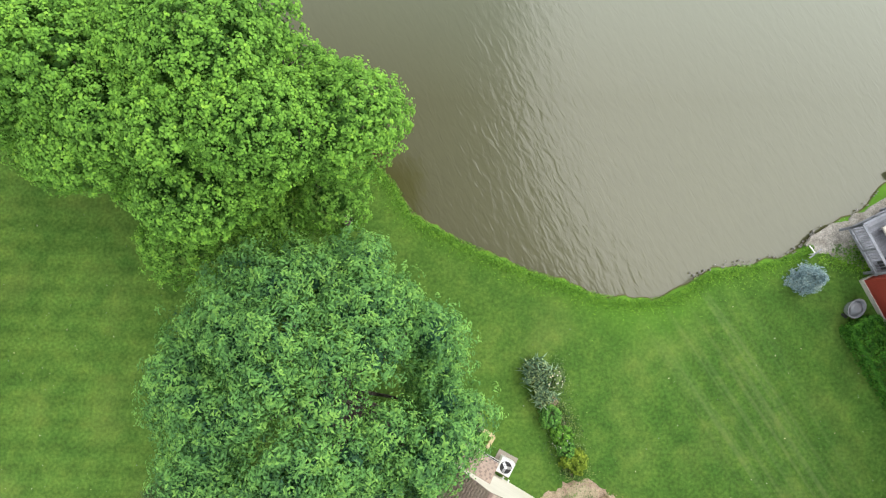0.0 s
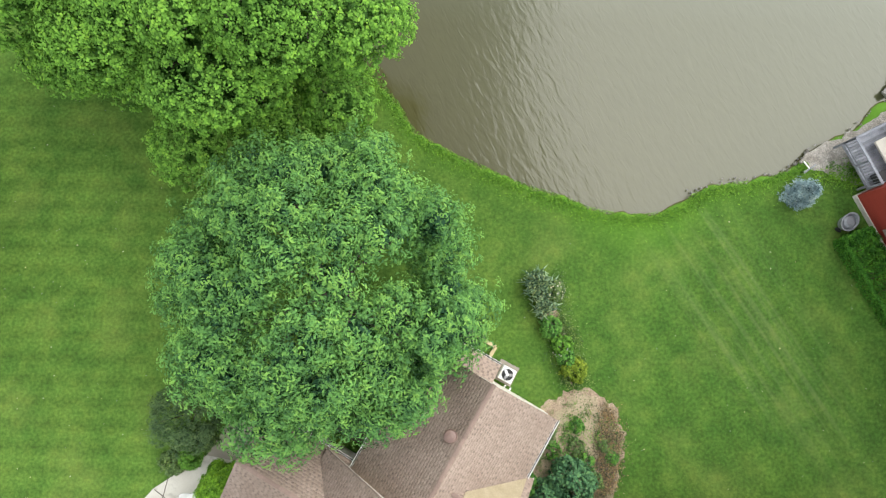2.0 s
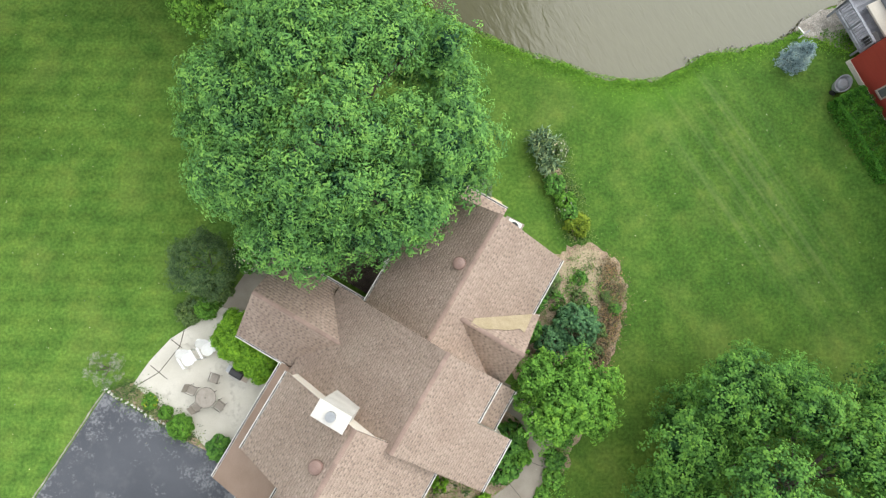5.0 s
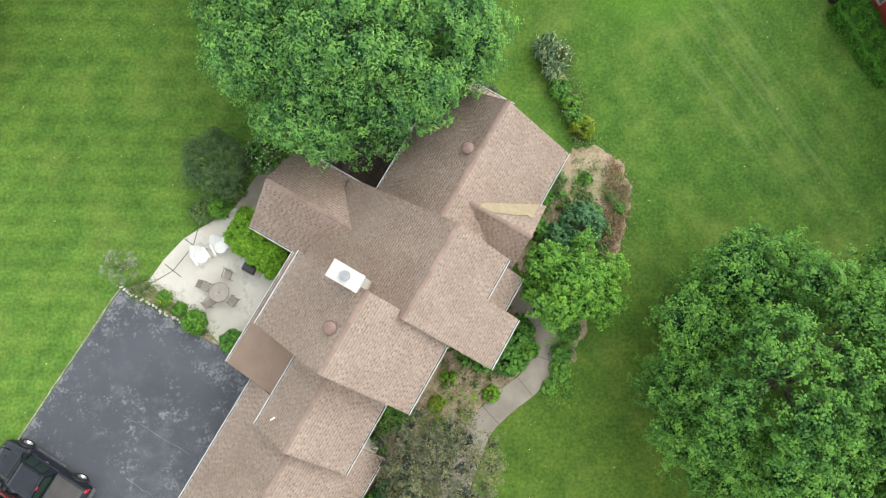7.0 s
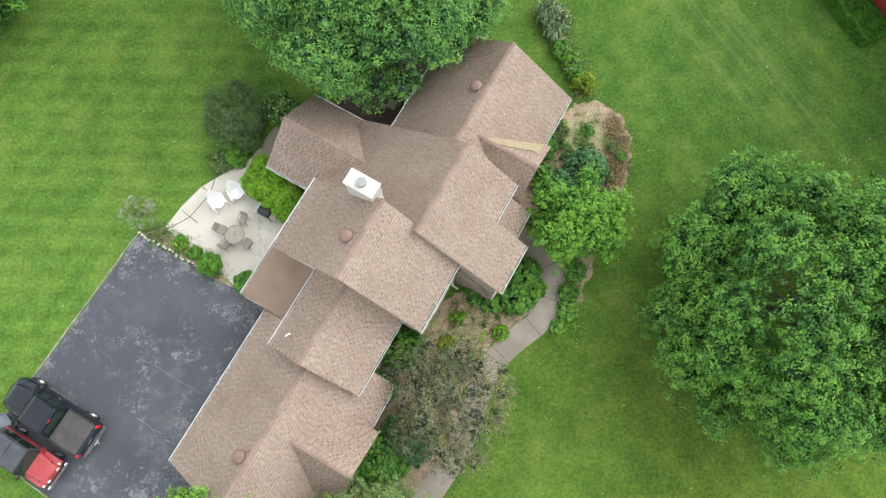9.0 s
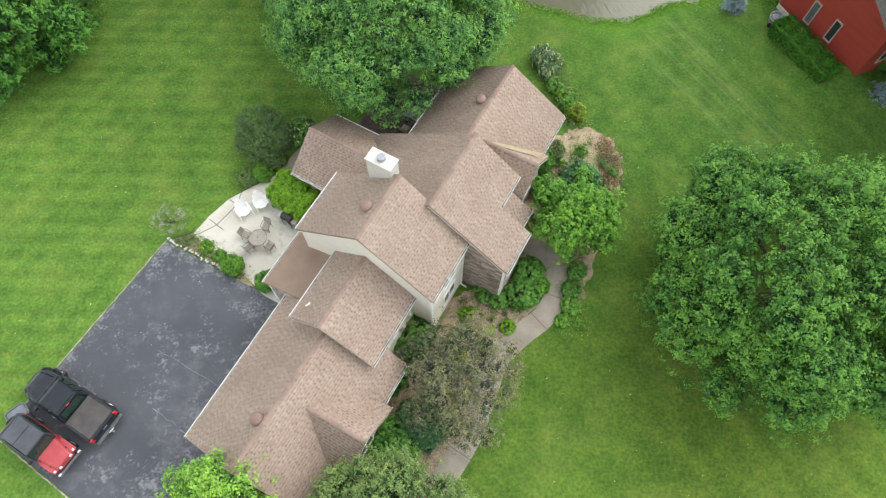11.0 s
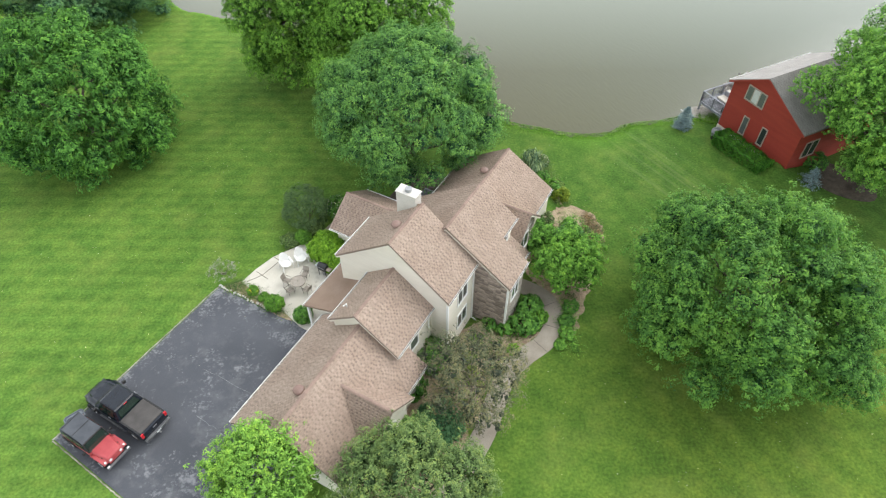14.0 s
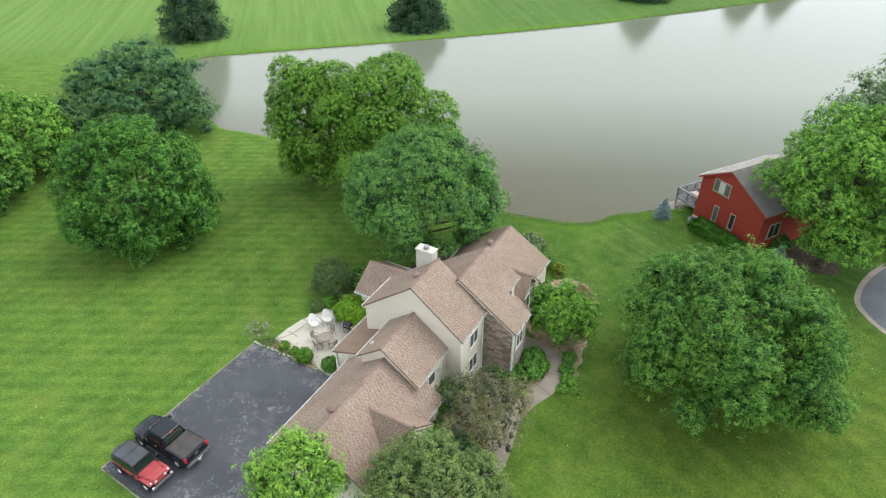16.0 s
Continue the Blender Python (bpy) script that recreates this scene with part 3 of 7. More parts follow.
slab("bed_patio", [(-17.5, -15.2), (-16.4, -14.8), (-13.3, -17.2), (-12.5, -18.2), (-13.4, -17.8)], -0.1, 0.05, M["mulch"], "narrow planting strip between driveway and patio", "planting bed", smooth=False)
slab("cul_de_sac", [(30.6, -10.4), (29.75, -13), (30.6, -16.25), (34.2, -19.5), (42, -21.5), (49.5, -15.8), (49.5, -6.2), (42, -3.5), (34.65, -6.75)], -0.1, 0.02, M["concrete"], "pale concrete kerb round the turning circle", "kerb")
slab("road", [(31.0, -10.6), (30.2, -13), (31.0, -16), (34.4, -19), (42, -21), (49, -15.6), (49, -6.4), (42, -4), (34.8, -7.2)], -0.1, 0.03, M["road"], "grey asphalt turning circle", "road")
slab("gravel_bank", [(18.8, 4.1), (20.3, 5.0), (22.0, 5.8), (24.2, 6.9), (25.2, 5.6), (23.4, 3.5), (22.0, 2.9), (20.8, 3.1), (19.7, 3.6)], -0.15, 0.02, M["gravel"], "pale gravel bank beside the red house", "gravel", ragged=0.3)


# ---- the house: local x runs across it (towards the front lawn), local y along its ridges ----
def thing(name, label, category, m=None, group=""):
    ob = new(name)
    ob.empty_display_size = 0.3
    if m:
        ob.matrix_world = m
    return tagged(ob, label, category, group)


house = thing("house", "rambling cream house with brown shingled gable roofs", "house", pose(0, 0, 0, 0, 0, -30.33))
rng = np.random.default_rng(7)


def shingles(parent, e0, e1, r1, r0, material, course=0.14, tab=0.26):
    """Courses of shingle tabs over a four-sided slope: eave e0-e1, ridge r0-r1."""
    e0, e1, r1, r0 = [np.array(p, float) for p in (e0, e1, r1, r0)]
    x = (e1 - e0) / np.linalg.norm(e1 - e0)
    nrm = np.cross(x, r0 - e0); nrm /= np.linalg.norm(nrm)
    if nrm[2] < 0:
        nrm = -nrm
    y = np.cross(nrm, x)
    if y[2] < 0:
        y = -y
    loc = [((p - e0) @ x, (p - e0) @ y) for p in (e0, e1, r1, r0)]
    top = min(loc[2][1], loc[3][1])
    vs, fs, tone = [], [], []
    rows = int(top / course)
    for k in range(rows + 1):
        s0 = k * course
        s1 = min(s0 + course * 1.15, top)
        if s1 - s0 < 0.03:
            continue
        t = (s0 + s1) / 2 / top
        a, b = loc[3][0] * t, loc[1][0] + (loc[2][0] - loc[1][0]) * t
        c = a - tab * (0.5 * (k % 2) + rng.uniform(-0.06, 0.06))
        light = True
        while c < b:
            w = (tab * 0.58 if light else tab * 0.42) * rng.uniform(0.74, 1.26)
            c0, c1 = max(c, a), min(c + w - 0.004, b)
            dark, light = not light, not light
            c += w
            if c1 - c0 < 0.02:
                continue
            drop = 0.006 * rng.random()
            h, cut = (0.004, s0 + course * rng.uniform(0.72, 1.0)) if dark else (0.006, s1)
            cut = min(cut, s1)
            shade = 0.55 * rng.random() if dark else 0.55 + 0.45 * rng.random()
            o = len(vs)
            for (cx, sy, hh) in ((c0, s0 - drop, h), (c1, s0 - drop, h), (c1, cut, 0.005), (c0, cut, 0.004), (c0, s0 - drop, 0.0), (c1, s0 - drop, 0.0)):
                vs.append(e0 + x * cx + y * sy + nrm * hh)
            fs += [(o, o + 1, o + 2, o + 3), (o + 4, o + 5, o + 1, o)]
            tone += [shade] * 2
            if dark and s1 > cut + 0.01:
                o = len(vs)
                for (cx, sy, hh) in ((c0, cut, 0.006), (c1, cut, 0.006), (c1, s1, 0.004), (c0, s1, 0.004)):
                    vs.append(e0 + x * cx + y * sy + nrm * hh)
                fs += [(o, o + 1, o + 2, o + 3)]
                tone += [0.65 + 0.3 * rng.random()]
    ob = raw("shingles", np.array(vs), np.array(fs), material, parent)
    at = ob.data.attributes.new("tone", "FLOAT", "FACE")
    at.data.foreach_set("value", np.array(tone, np.float32))
    ob["kind"] = "stuff"
    return ob


def slope(parent, e0, e1, r1, r0, material=None, thick=0.14, name="roof_slope", tabs=True):
    """One roof slope: a slab with its courses of shingles."""
    material = material or M["shingle"]
    bm = bmesh.new()
    top = [Vector(p) for p in (e0, e1, r1, r0)]
    a = [bm.verts.new(p) for p in top]
    b = [bm.verts.new(p - Vector((0, 0, thick))) for p in top]
    bm.faces.new(a); bm.faces.new(b[::-1])
    for i in range(4):
        j = (i + 1) % 4
        bm.faces.new((a[i], b[i], b[j], a[j]))
    s = part(name, bm, material, parent)
    if tabs:
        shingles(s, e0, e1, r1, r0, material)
    return s


def strip(name, a, b, w, h, material, parent, drop=0.0, label=""):
    """A squared board from a to b."""
    a, b = Vector(a), Vector(b)
    d = b - a
    q = d.to_track_quat("X", "Z").to_matrix().to_4x4()
    bm = bmesh.new()
    box(bm, (-d.length / 2, -w / 2, -h / 2), (d.length / 2, w / 2, h / 2), 0.008, Matrix.Translation((a + b) / 2 - Vector((0, 0, drop))) @ q)
    return part(name, bm, material, parent, label)


def gutter(a, b, out, parent):
    """An open gutter along an eave from a to b; out: the side on which it hangs."""
    a, b, out = Vector(a), Vector(b), Vector(out)
    d = (b - a).normalized()
    bm = bmesh.new()
    prof = [(0.0, 0.0), (0.0, -0.12), (0.07, -0.12), (0.105, 0.0), (0.085, 0.0), (0.06, -0.105), (0.012, -0.105), (0.012, 0.0)]
    rings = [[bm.verts.new(p + out * (x + 0.01) + Vector((0, 0, z - 0.01))) for x, z in prof] for p in (a, b)]
    for i in range(len(prof)):
        j = (i + 1) % len(prof)
        bm.faces.new((rings[0][i], rings[0][j], rings[1][j], rings[1][i]))
    bm.faces.new(rings[0]); bm.faces.new(rings[1][::-1])
    # strip along the gutter floor that gives it a dark inside by colour
    bed = bmesh.new()
    r2 = [[bed.verts.new(p + out * (x + 0.01) + Vector((0, 0, z - 0.01))) for x, z in ((0.014, -0.05), (0.072, -0.05), (0.062, -0.10), (0.014, -0.10))] for p in (a, b)]
    for i in range(4):
        bed.faces.new((r2[0][i], r2[0][(i + 1) % 4], r2[1][(i + 1) % 4], r2[1][i]))
    bed.faces.new(r2[0]); bed.faces.new(r2[1][::-1])
    g = part("gutter", bm, M["white"], parent, "white metal gutter")
    part("debris", bed, M["bark"], g, "dark strip along the gutter floor")
    n = max(2, int((b - a).length / 0.8))
    for k in range(n):
        p = a + (b - a) * ((k + 0.5) / n)
        strip("bracket", p + out * 0.01 + Vector((0, 0, 0.0)), p + out * 0.11, 0.03, 0.012, M["white"], g)
    return g


def ridge_cap(a, b, parent):
    """Overlapping cap shingles along a ridge."""
    a, b = Vector(a), Vector(b)
    d = (b - a)
    n = max(1, int(d.length / 0.28))
    side = d.normalized().cross(Vector((0, 0, 1)))
    vs, fs = [], []
    for k in range(n):
        p, q = a + d * (k / n), a + d * ((k + 1.12) / n)
        o = len(vs)
        for pt, up in ((p, 0.045), (q, 0.03)):
            for s, z in ((-0.10, -0.06), (0, 0.0), (0.10, -0.06)):
                vs.append(pt + side * s + Vector((0, 0, z + up)))
        fs += [(o, o + 1, o + 4, o + 3), (o + 1, o + 2, o + 5, o + 4)]
    ob = raw("ridge_cap", np.array([tuple(v) for v in vs]), np.array(fs), M["ridge"], parent)
    ob["kind"] = "stuff"
    return ob


M["chimney"] = mat("chimney_boarding", (0.50, 0.475, 0.43), (0.60, 0.575, 0.53), 1.2, 12, 0.08, 0.7, 0.1, big=0.05)
M["porch"] = mat("porch_roll_roofing", (0.245, 0.175, 0.132), (0.30, 0.220, 0.170), 0.8, 40, 0.16, 0.92, 0.3, spec=0.2)
M["ridge"] = mat("ridge_shingle", (0.245, 0.175, 0.143), (0.285, 0.207, 0.171), 0.8, 60, 0.18, 0.92, 0.3, vary="island", spread=0.12, spec=0.2)


def gable_y(parent, x0, x1, xr, y0, y1, z0, z1, zr, wall=True, inset=0.38, end0=True, end1=True, base=0.0, gut0=True, gut1=True, inset1=None):
    """A block with its ridge along local y: slopes, rake boards, gutters, walls."""
    roof = slope(parent, (x0, y0, z0), (x0, y1, z0), (xr, y1, zr), (xr, y0, zr))
    roof2 = slope(parent, (x1, y1, z1), (x1, y0, z1), (xr, y0, zr), (xr, y1, zr))
    ridge_cap((xr, y0, zr), (xr, y1, zr), parent)
    for y, on, s in ((y0, end0, -1), (y1, end1, 1)):
        if on:
            strip("rake_board", (x0, y - s * 0.025, z0), (xr, y - s * 0.025, zr), 0.04, 0.18, M["cream"], parent, 0.15)
            strip("rake_board", (xr, y - s * 0.025, zr), (x1, y - s * 0.025, z1), 0.04, 0.18, M["cream"], parent, 0.15)
    if gut0:
        gutter((x0, y0, z0), (x0, y1, z0), (-1, 0, 0), parent)
    if gut1:
        gutter((x1, y0, z1), (x1, y1, z1), (1, 0, 0), parent)
    if wall:
        sl0, sl1 = (zr - z0) / (xr - x0), (zr - z1) / (x1 - xr)
        a, b = x0 + inset, x1 - inset
        prof = [(a, base), (b, base), (b, z1 + sl1 * inset - 0.16), (xr, zr - 0.16), (a, z0 + sl0 * inset - 0.16)]
        bm = bmesh.new()
        lo = [bm.verts.new((x, y0 + (inset if end0 else 0), z)) for x, z in prof]
        hi = [bm.verts.new((x, y1 - ((inset if inset1 is None else inset1) if end1 else 0), z)) for x, z in prof]
        bm.faces.new(lo); bm.faces.new(hi[::-1])
        for i in range(5):
            j = (i + 1) % 5
            bm.faces.new((lo[i], hi[i], hi[j], lo[j]))
        part("wall", bm, M["cream"], parent, "cream painted siding wall")


def gable_x(parent, y0, y1, yr, x0, x1, z0, z1, zr, wall_x=None, gut0=True, gut1=True, end=1):
    """A wing with its ridge along local x; its gable stands at x1 (end 1) or x0 (end -1)."""
    slope(parent, (x1, y0, z0), (x0, y0, z0), (x0, yr, zr), (x1, yr, zr))
    slope(parent, (x0, y1, z1), (x1, y1, z1), (x1, yr, zr), (x0, yr, zr))
    ridge_cap((x0, yr, zr), (x1, yr, zr), parent)
    x = x1 - 0.025 if end > 0 else x0 + 0.025
    strip("rake_board", (x, y0, z0), (x, yr, zr), 0.04, 0.18, M["cream"], parent, 0.15)
    strip("rake_board", (x, yr, zr), (x, y1, z1), 0.04, 0.18, M["cream"], parent, 0.15)
    a, b = (wall_x if wall_x else (x0, x1))
    i = 0.3
    s0, s1 = (zr - z0) / (yr - y0), (zr - z1) / (y1 - yr)
    prof = [(y0 + i, 0), (y1 - i, 0), (y1 - i, z1 + s1 * i - 0.16), (yr, zr - 0.16), (y0 + i, z0 + s0 * i - 0.16)]
    bm = bmesh.new()
    lo = [bm.verts.new((a, y, z)) for y, z in prof]
    hi = [bm.verts.new((b, y, z)) for y, z in prof]
    bm.faces.new(lo); bm.faces.new(hi[::-1])
    for k in range(5):
        j = (k + 1) % 5
        bm.faces.new((lo[k], hi[k], hi[j], lo[j]))
    part("wall", bm, M["cream"], parent, "cream painted siding wall")
    return x


# north wing with the low ridge
gable_y(house, 1.80, 8.93, 5.33, -12.0, -5.1, 2.80, 2.80, 5.05, end0=False, inset=0.16, inset1=0.05)
# tall middle block: long west slope, stepped east slope
GS = 0.70
def gz(x): return 7.10 - GS * abs(x - 6.27)
slope(house, (0.4, -16.06, gz(0.4)), (0.4, -11.5, gz(0.4)), (6.27, -11.5, 7.1), (6.27, -16.06, 7.1))
slope(house, (10.6, -13.5, gz(10.6)), (10.6, -16.06, gz(10.6)), (6.27, -16.06, 7.1), (6.27, -13.5, 7.1))
slope(house, (8.85, -11.5, gz(8.85)), (8.85, -13.5, gz(8.85)), (6.27, -13.5, 7.1), (6.27, -11.5, 7.1))
ridge_cap((6.27, -16.06, 7.1), (6.27, -11.5, 7.1), house)
for y, s, xe in ((-16.06, -1, 10.6), (-11.5, 1, 8.85), (-13.5, 1, 10.6)):
    if y != -13.5:
        strip("rake_board", (0.4 if s > 0 else 5.2, y - s * 0.025, gz(0.4 if s > 0 else 5.2)), (6.27, y - s * 0.025, 7.1), 0.04, 0.18, M["cream"], house, 0.15)
    strip("rake_board", (6.27 if y != -13.5 else 8.85, y - s * 0.025, 7.1 if y != -13.5 else gz(8.85)), (xe, y - s * 0.025, gz(xe)), 0.04, 0.18, M["cream"], house, 0.15)
gutter((10.6, -16.06, gz(10.6)), (10.6, -13.5, gz(10.6)), (1, 0, 0), house)
gutter((8.85, -13.45, gz(8.85)), (8.85, -11.5, gz(8.85)), (1, 0, 0), house)
bm = bmesh.new()
for y0, y1, xe in ((-15.90, -13.66, 10.42), (-13.66, -11.75, 8.62)):
    prof = [(0.9, 0), (xe, 0), (xe, gz(xe) - 0.17), (6.27, 6.93), (0.9, gz(0.9) - 0.17)]
    lo = [bm.verts.new((x, y0, z)) for x, z in prof]; hi = [bm.verts.new((x, y1, z)) for x, z in prof]
    bm.faces.new(lo); bm.faces.new(hi[::-1])
    for k in range(5):
        j = (k + 1) % 5
        bm.faces.new((lo[k], hi[k], hi[j], lo[j]))
part("wall", bm, M["cream"], house, "cream painted siding wall")
# low lean-to roof in the entry corner
slope(house, (9.95, -11.6, 2.84), (9.95, -13.62, 2.84), (8.5, -13.62, 3.75), (8.5, -11.6, 3.75))
gutter((9.95, -13.62, 2.84), (9.95, -11.6, 2.84), (1, 0, 0), house)
part("wall", boxes(((8.4, -13.7, 0), (9.6, -11.7, 2.8))), M["cream"], house, "cream painted siding wall")
# west wing, side gables, two-storey block, link block, garage
gable_x(house, -15.92, -11.49, -13.68, -2.72, 2.9, 2.60, 2.60, 4.06, (-2.35, 2.0), end=-1)
gutter((-2.72, -15.92, 2.60), (0.0, -15.92, 2.60), (0, -1, 0), house)
gutter((-2.72, -11.49, 2.60), (1.7, -11.49, 2.60), (0, 1, 0), house)
gable_x(house, -12.03, -7.97, -10.0, 5.8, 9.3, 2.70, 2.70, 4.58, (6.2, 8.95), end=1)
gable_y(house, 0.72, 8.35, 4.6, -19.45, -15.75, 5.10, 5.10, 8.05, inset=0.14)
gable_y(house, 2.88, 7.30, 4.72, -23.2, -19.25, 4.62, 4.06, 6.02, end1=False, inset=0.18)
gable_y(house, 1.30, 8.42, 4.85, -30.0, -22.05, 2.65, 2.65, 5.2, end1=False)
gable_x(house, -28.2, -24.2, -26.2, 5.4, 8.9, 2.80, 2.80, 4.5, (6.0, 8.55), end=1)
# lean-to porch roof
slope(house, (-0.18, -22.0, 2.58), (-0.18, -15.95, 2.58), (1.15, -15.95, 3.06), (1.15, -22.0, 3.06), M["porch"], tabs=False)
slope(house, (1.15, -22.0, 3.06), (1.15, -19.2, 3.06), (3.3, -19.2, 3.83), (3.3, -22.0, 3.83), M["porch"], tabs=False)
gutter((-0.18, -22.0, 2.58), (-0.18, -15.95, 2.58), (-1, 0, 0), house)
# chimney
bm = boxes(((2.95, -16.0, 4.0), (4.25, -15.35, 8.42)))
chimney = part("chimney", bm, M["chimney"], house, "white boxed chimney")
part("chimney_cap", boxes(((2.9, -16.05, 8.40), (4.3, -15.3, 8.47)), bevel=0.015), M["chimney"], chimney)


# ---- trees ----
def leaf_mesh(name, pos, nrm, size, material, parent, aspect=0.6, label="", seed=0, tone=None, along=None):
    """Many small folded leaves at pos, facing nrm; along: the way each leaf points."""
    r = np.random.default_rng(seed)
    n = len(pos)
    nrm = nrm / (np.linalg.norm(nrm, axis=1)[:, None] + 1e-9)
    a = r.normal(size=(n, 3)) if along is None else along
    a = a - nrm * (a * nrm).sum(1)[:, None]; a /= np.linalg.norm(a, axis=1)[:, None] + 1e-9
    b = np.cross(nrm, a)
    s = (size * r.uniform(0.65, 1.3, n))[:, None]
    v = np.stack([pos - a * s * 0.5, pos + b * s * aspect * 0.5 + nrm * s * 0.08, pos + a * s * 0.5 - nrm * s * 0.1, pos - b * s * aspect * 0.5 + nrm * s * 0.08], 1).reshape(-1, 3)
    i = np.arange(n)[:, None] * 4
    ob = raw(name, v, i + np.arange(4)[None, :], material, parent, label)
    at = ob.data.attributes.new("tone", "FLOAT", "FACE")
    at.data.foreach_set("value", np.asarray(r.random(n) if tone is None else tone, np.float32))
    return ob


def crown_points(r, rx, rz, lobes, lobe_r, tufts, leaves, tuft_r, low=-0.55, gap=0.0, rag=(0.82, 1.06), flat=0.88, up=0.45, shoot=0.14, tv=0.34, tip=0.42):
    """Leaf places and facings: lobes on an egg-shaped crown, domed tufts on the lobes, leaves in the tufts."""
    P, N, T = [], [], []
    gold = math.pi * (3 - math.sqrt(5))
    for k in range(lobes):
        z = 1 - (1 - low) * (k + 0.5) / lobes
        a = k * gold + r.uniform(-0.35, 0.35)
        q = math.sqrt(max(0, 1 - z * z))
        d = np.array([q * math.cos(a), q * math.sin(a), z])
        lr = lobe_r * r.uniform(0.75, 1.3)
        c = d * np.array([rx, rx, rz]) * r.uniform(*rag) - d * lr
        m = r.normal(size=(tufts, 3)); m /= np.linalg.norm(m, axis=1)[:, None]
        m += 0.8 * d + np.array([0, 0, 0.2]); m /= np.linalg.norm(m, axis=1)[:, None]
        if gap:
            m = m[r.random(tufts) > gap]
        n = len(m)
        tr = tuft_r * r.uniform(0.75, 1.3, (n, 1, 1))
        reach = r.uniform(0.80 + 0.1 * (shoot < 0.1), 1.06, (n, 1)) + (r.random((n, 1)) < shoot) * r.uniform(0.1, 0.4, (n, 1))
        tc = c + m * (lr * reach) * np.array([1, 1, flat])
        e = r.normal(size=(n, leaves, 3)); e /= np.linalg.norm(e, axis=2)[..., None]
        e += 0.75 * m[:, None]; e /= np.linalg.norm(e, axis=2)[..., None]
        off = e * tr * r.uniform(0.45, 1.05, (n, leaves, 1))
        P.append((tc[:, None] + off).reshape(-1, 3))
        N.append((e * 0.75 + m[:, None] * 0.35 + np.array([0, 0, up]) + r.normal(size=e.shape) * 0.22).reshape(-1, 3))
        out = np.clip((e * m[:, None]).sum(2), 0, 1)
        # outward leaves toned lighter: fresh tips, and shade between tufts kept in the colour
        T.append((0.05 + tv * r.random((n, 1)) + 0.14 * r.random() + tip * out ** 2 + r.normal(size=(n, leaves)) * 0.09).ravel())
    return np.concatenate(P), np.concatenate(N), np.concatenate(T)


def lobe_set(r, rx, ry, rz, count, lobe_r, low, rag):
    """Centres and radii of the rounded masses of an egg-shaped crown."""
    gold = math.pi * (3 - math.sqrt(5))
    out = []
    for k in range(count):
        z = 1 - (1 - low) * (k + 0.5) / count
        a = k * gold + r.uniform(-0.4, 0.4)
        q = math.sqrt(max(0, 1 - z * z))
        d = np.array([q * math.cos(a), q * math.sin(a), z])
        lr = lobe_r * r.uniform(0.7, 1.3)
        c = d * np.array([rx, ry, rz]) * r.uniform(*rag)
        out.append((*(c - d * lr * 0.9), lr))
    return np.array(out)


def shoots_on(r, lobes, count, flat, low_z):
    """Shoot places and outward ways over the outer skin of overlapping lobes."""
    w = lobes[:, 3] ** 2
    pick = r.choice(len(lobes), int(count * 2.6), p=w / w.sum())
    d = r.normal(size=(len(pick), 3)); d /= np.linalg.norm(d, axis=1)[:, None]
    d[:, 2] = np.where((d[:, 2] < -0.35) & (r.random(len(d)) < 0.75), -d[:, 2], d[:, 2])
    k = np.array([1, 1, flat])
    p = lobes[pick, :3] + d * lobes[pick, 3:] * k * (1 + r.normal(size=(len(pick), 1)) * 0.035)
    deep = np.full(len(p), 9.0)
    for j, (x, y, z, l) in enumerate(lobes):
        e = np.linalg.norm((p - (x, y, z)) / k, axis=1) / l
        deep = np.minimum(deep, np.where(pick == j, 9.0, e))
    keep = (deep > 0.90) & (p[:, 2] > low_z)
    p, d, deep = p[keep][:count], d[keep][:count], deep[keep][:count]
    return p, d, deep


def tufts_on(r, p, d, k, tuft, up, tv, tip, broad, rag):
    """Leaves in domed tufts at the shoots: places, facings, ways and tones."""
    n = len(p)
    m = d + np.array([0, 0, 0.25]); m /= np.linalg.norm(m, axis=1)[:, None]
    tr = tuft * r.uniform(0.6, 1.35, (n, 1, 1))
    out = (r.normal(size=(n, 1)) * 0.45 + (r.random((n, 1)) < 0.16) * r.uniform(0.3, 1.3, (n, 1))) * tuft * rag
    c = p + m * out
    e = r.normal(size=(n, k, 3)); e /= np.linalg.norm(e, axis=2)[..., None]
    e += 0.7 * m[:, None]; e /= np.linalg.norm(e, axis=2)[..., None]
    P = c[:, None] + e * tr * r.uniform(0.4, 1.05, (n, k, 1))
    N = e * 0.6 + m[:, None] * 0.45 + np.array([0, 0, up]) + r.normal(size=e.shape) * 0.20
    A = e + r.normal(size=e.shape) * 0.45
    mass = np.array([noise.noise(Vector(q) * 0.45) for q in p])[:, None]
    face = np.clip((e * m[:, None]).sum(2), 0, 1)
    # tone rises with outward facing: fresh tips, plus shade painted deeper in
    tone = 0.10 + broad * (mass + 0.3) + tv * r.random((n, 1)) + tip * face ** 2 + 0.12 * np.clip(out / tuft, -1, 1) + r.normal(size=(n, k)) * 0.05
    return P.reshape(-1, 3), N.reshape(-1, 3), A.reshape(-1, 3), np.clip(tone, 0, 1).ravel()


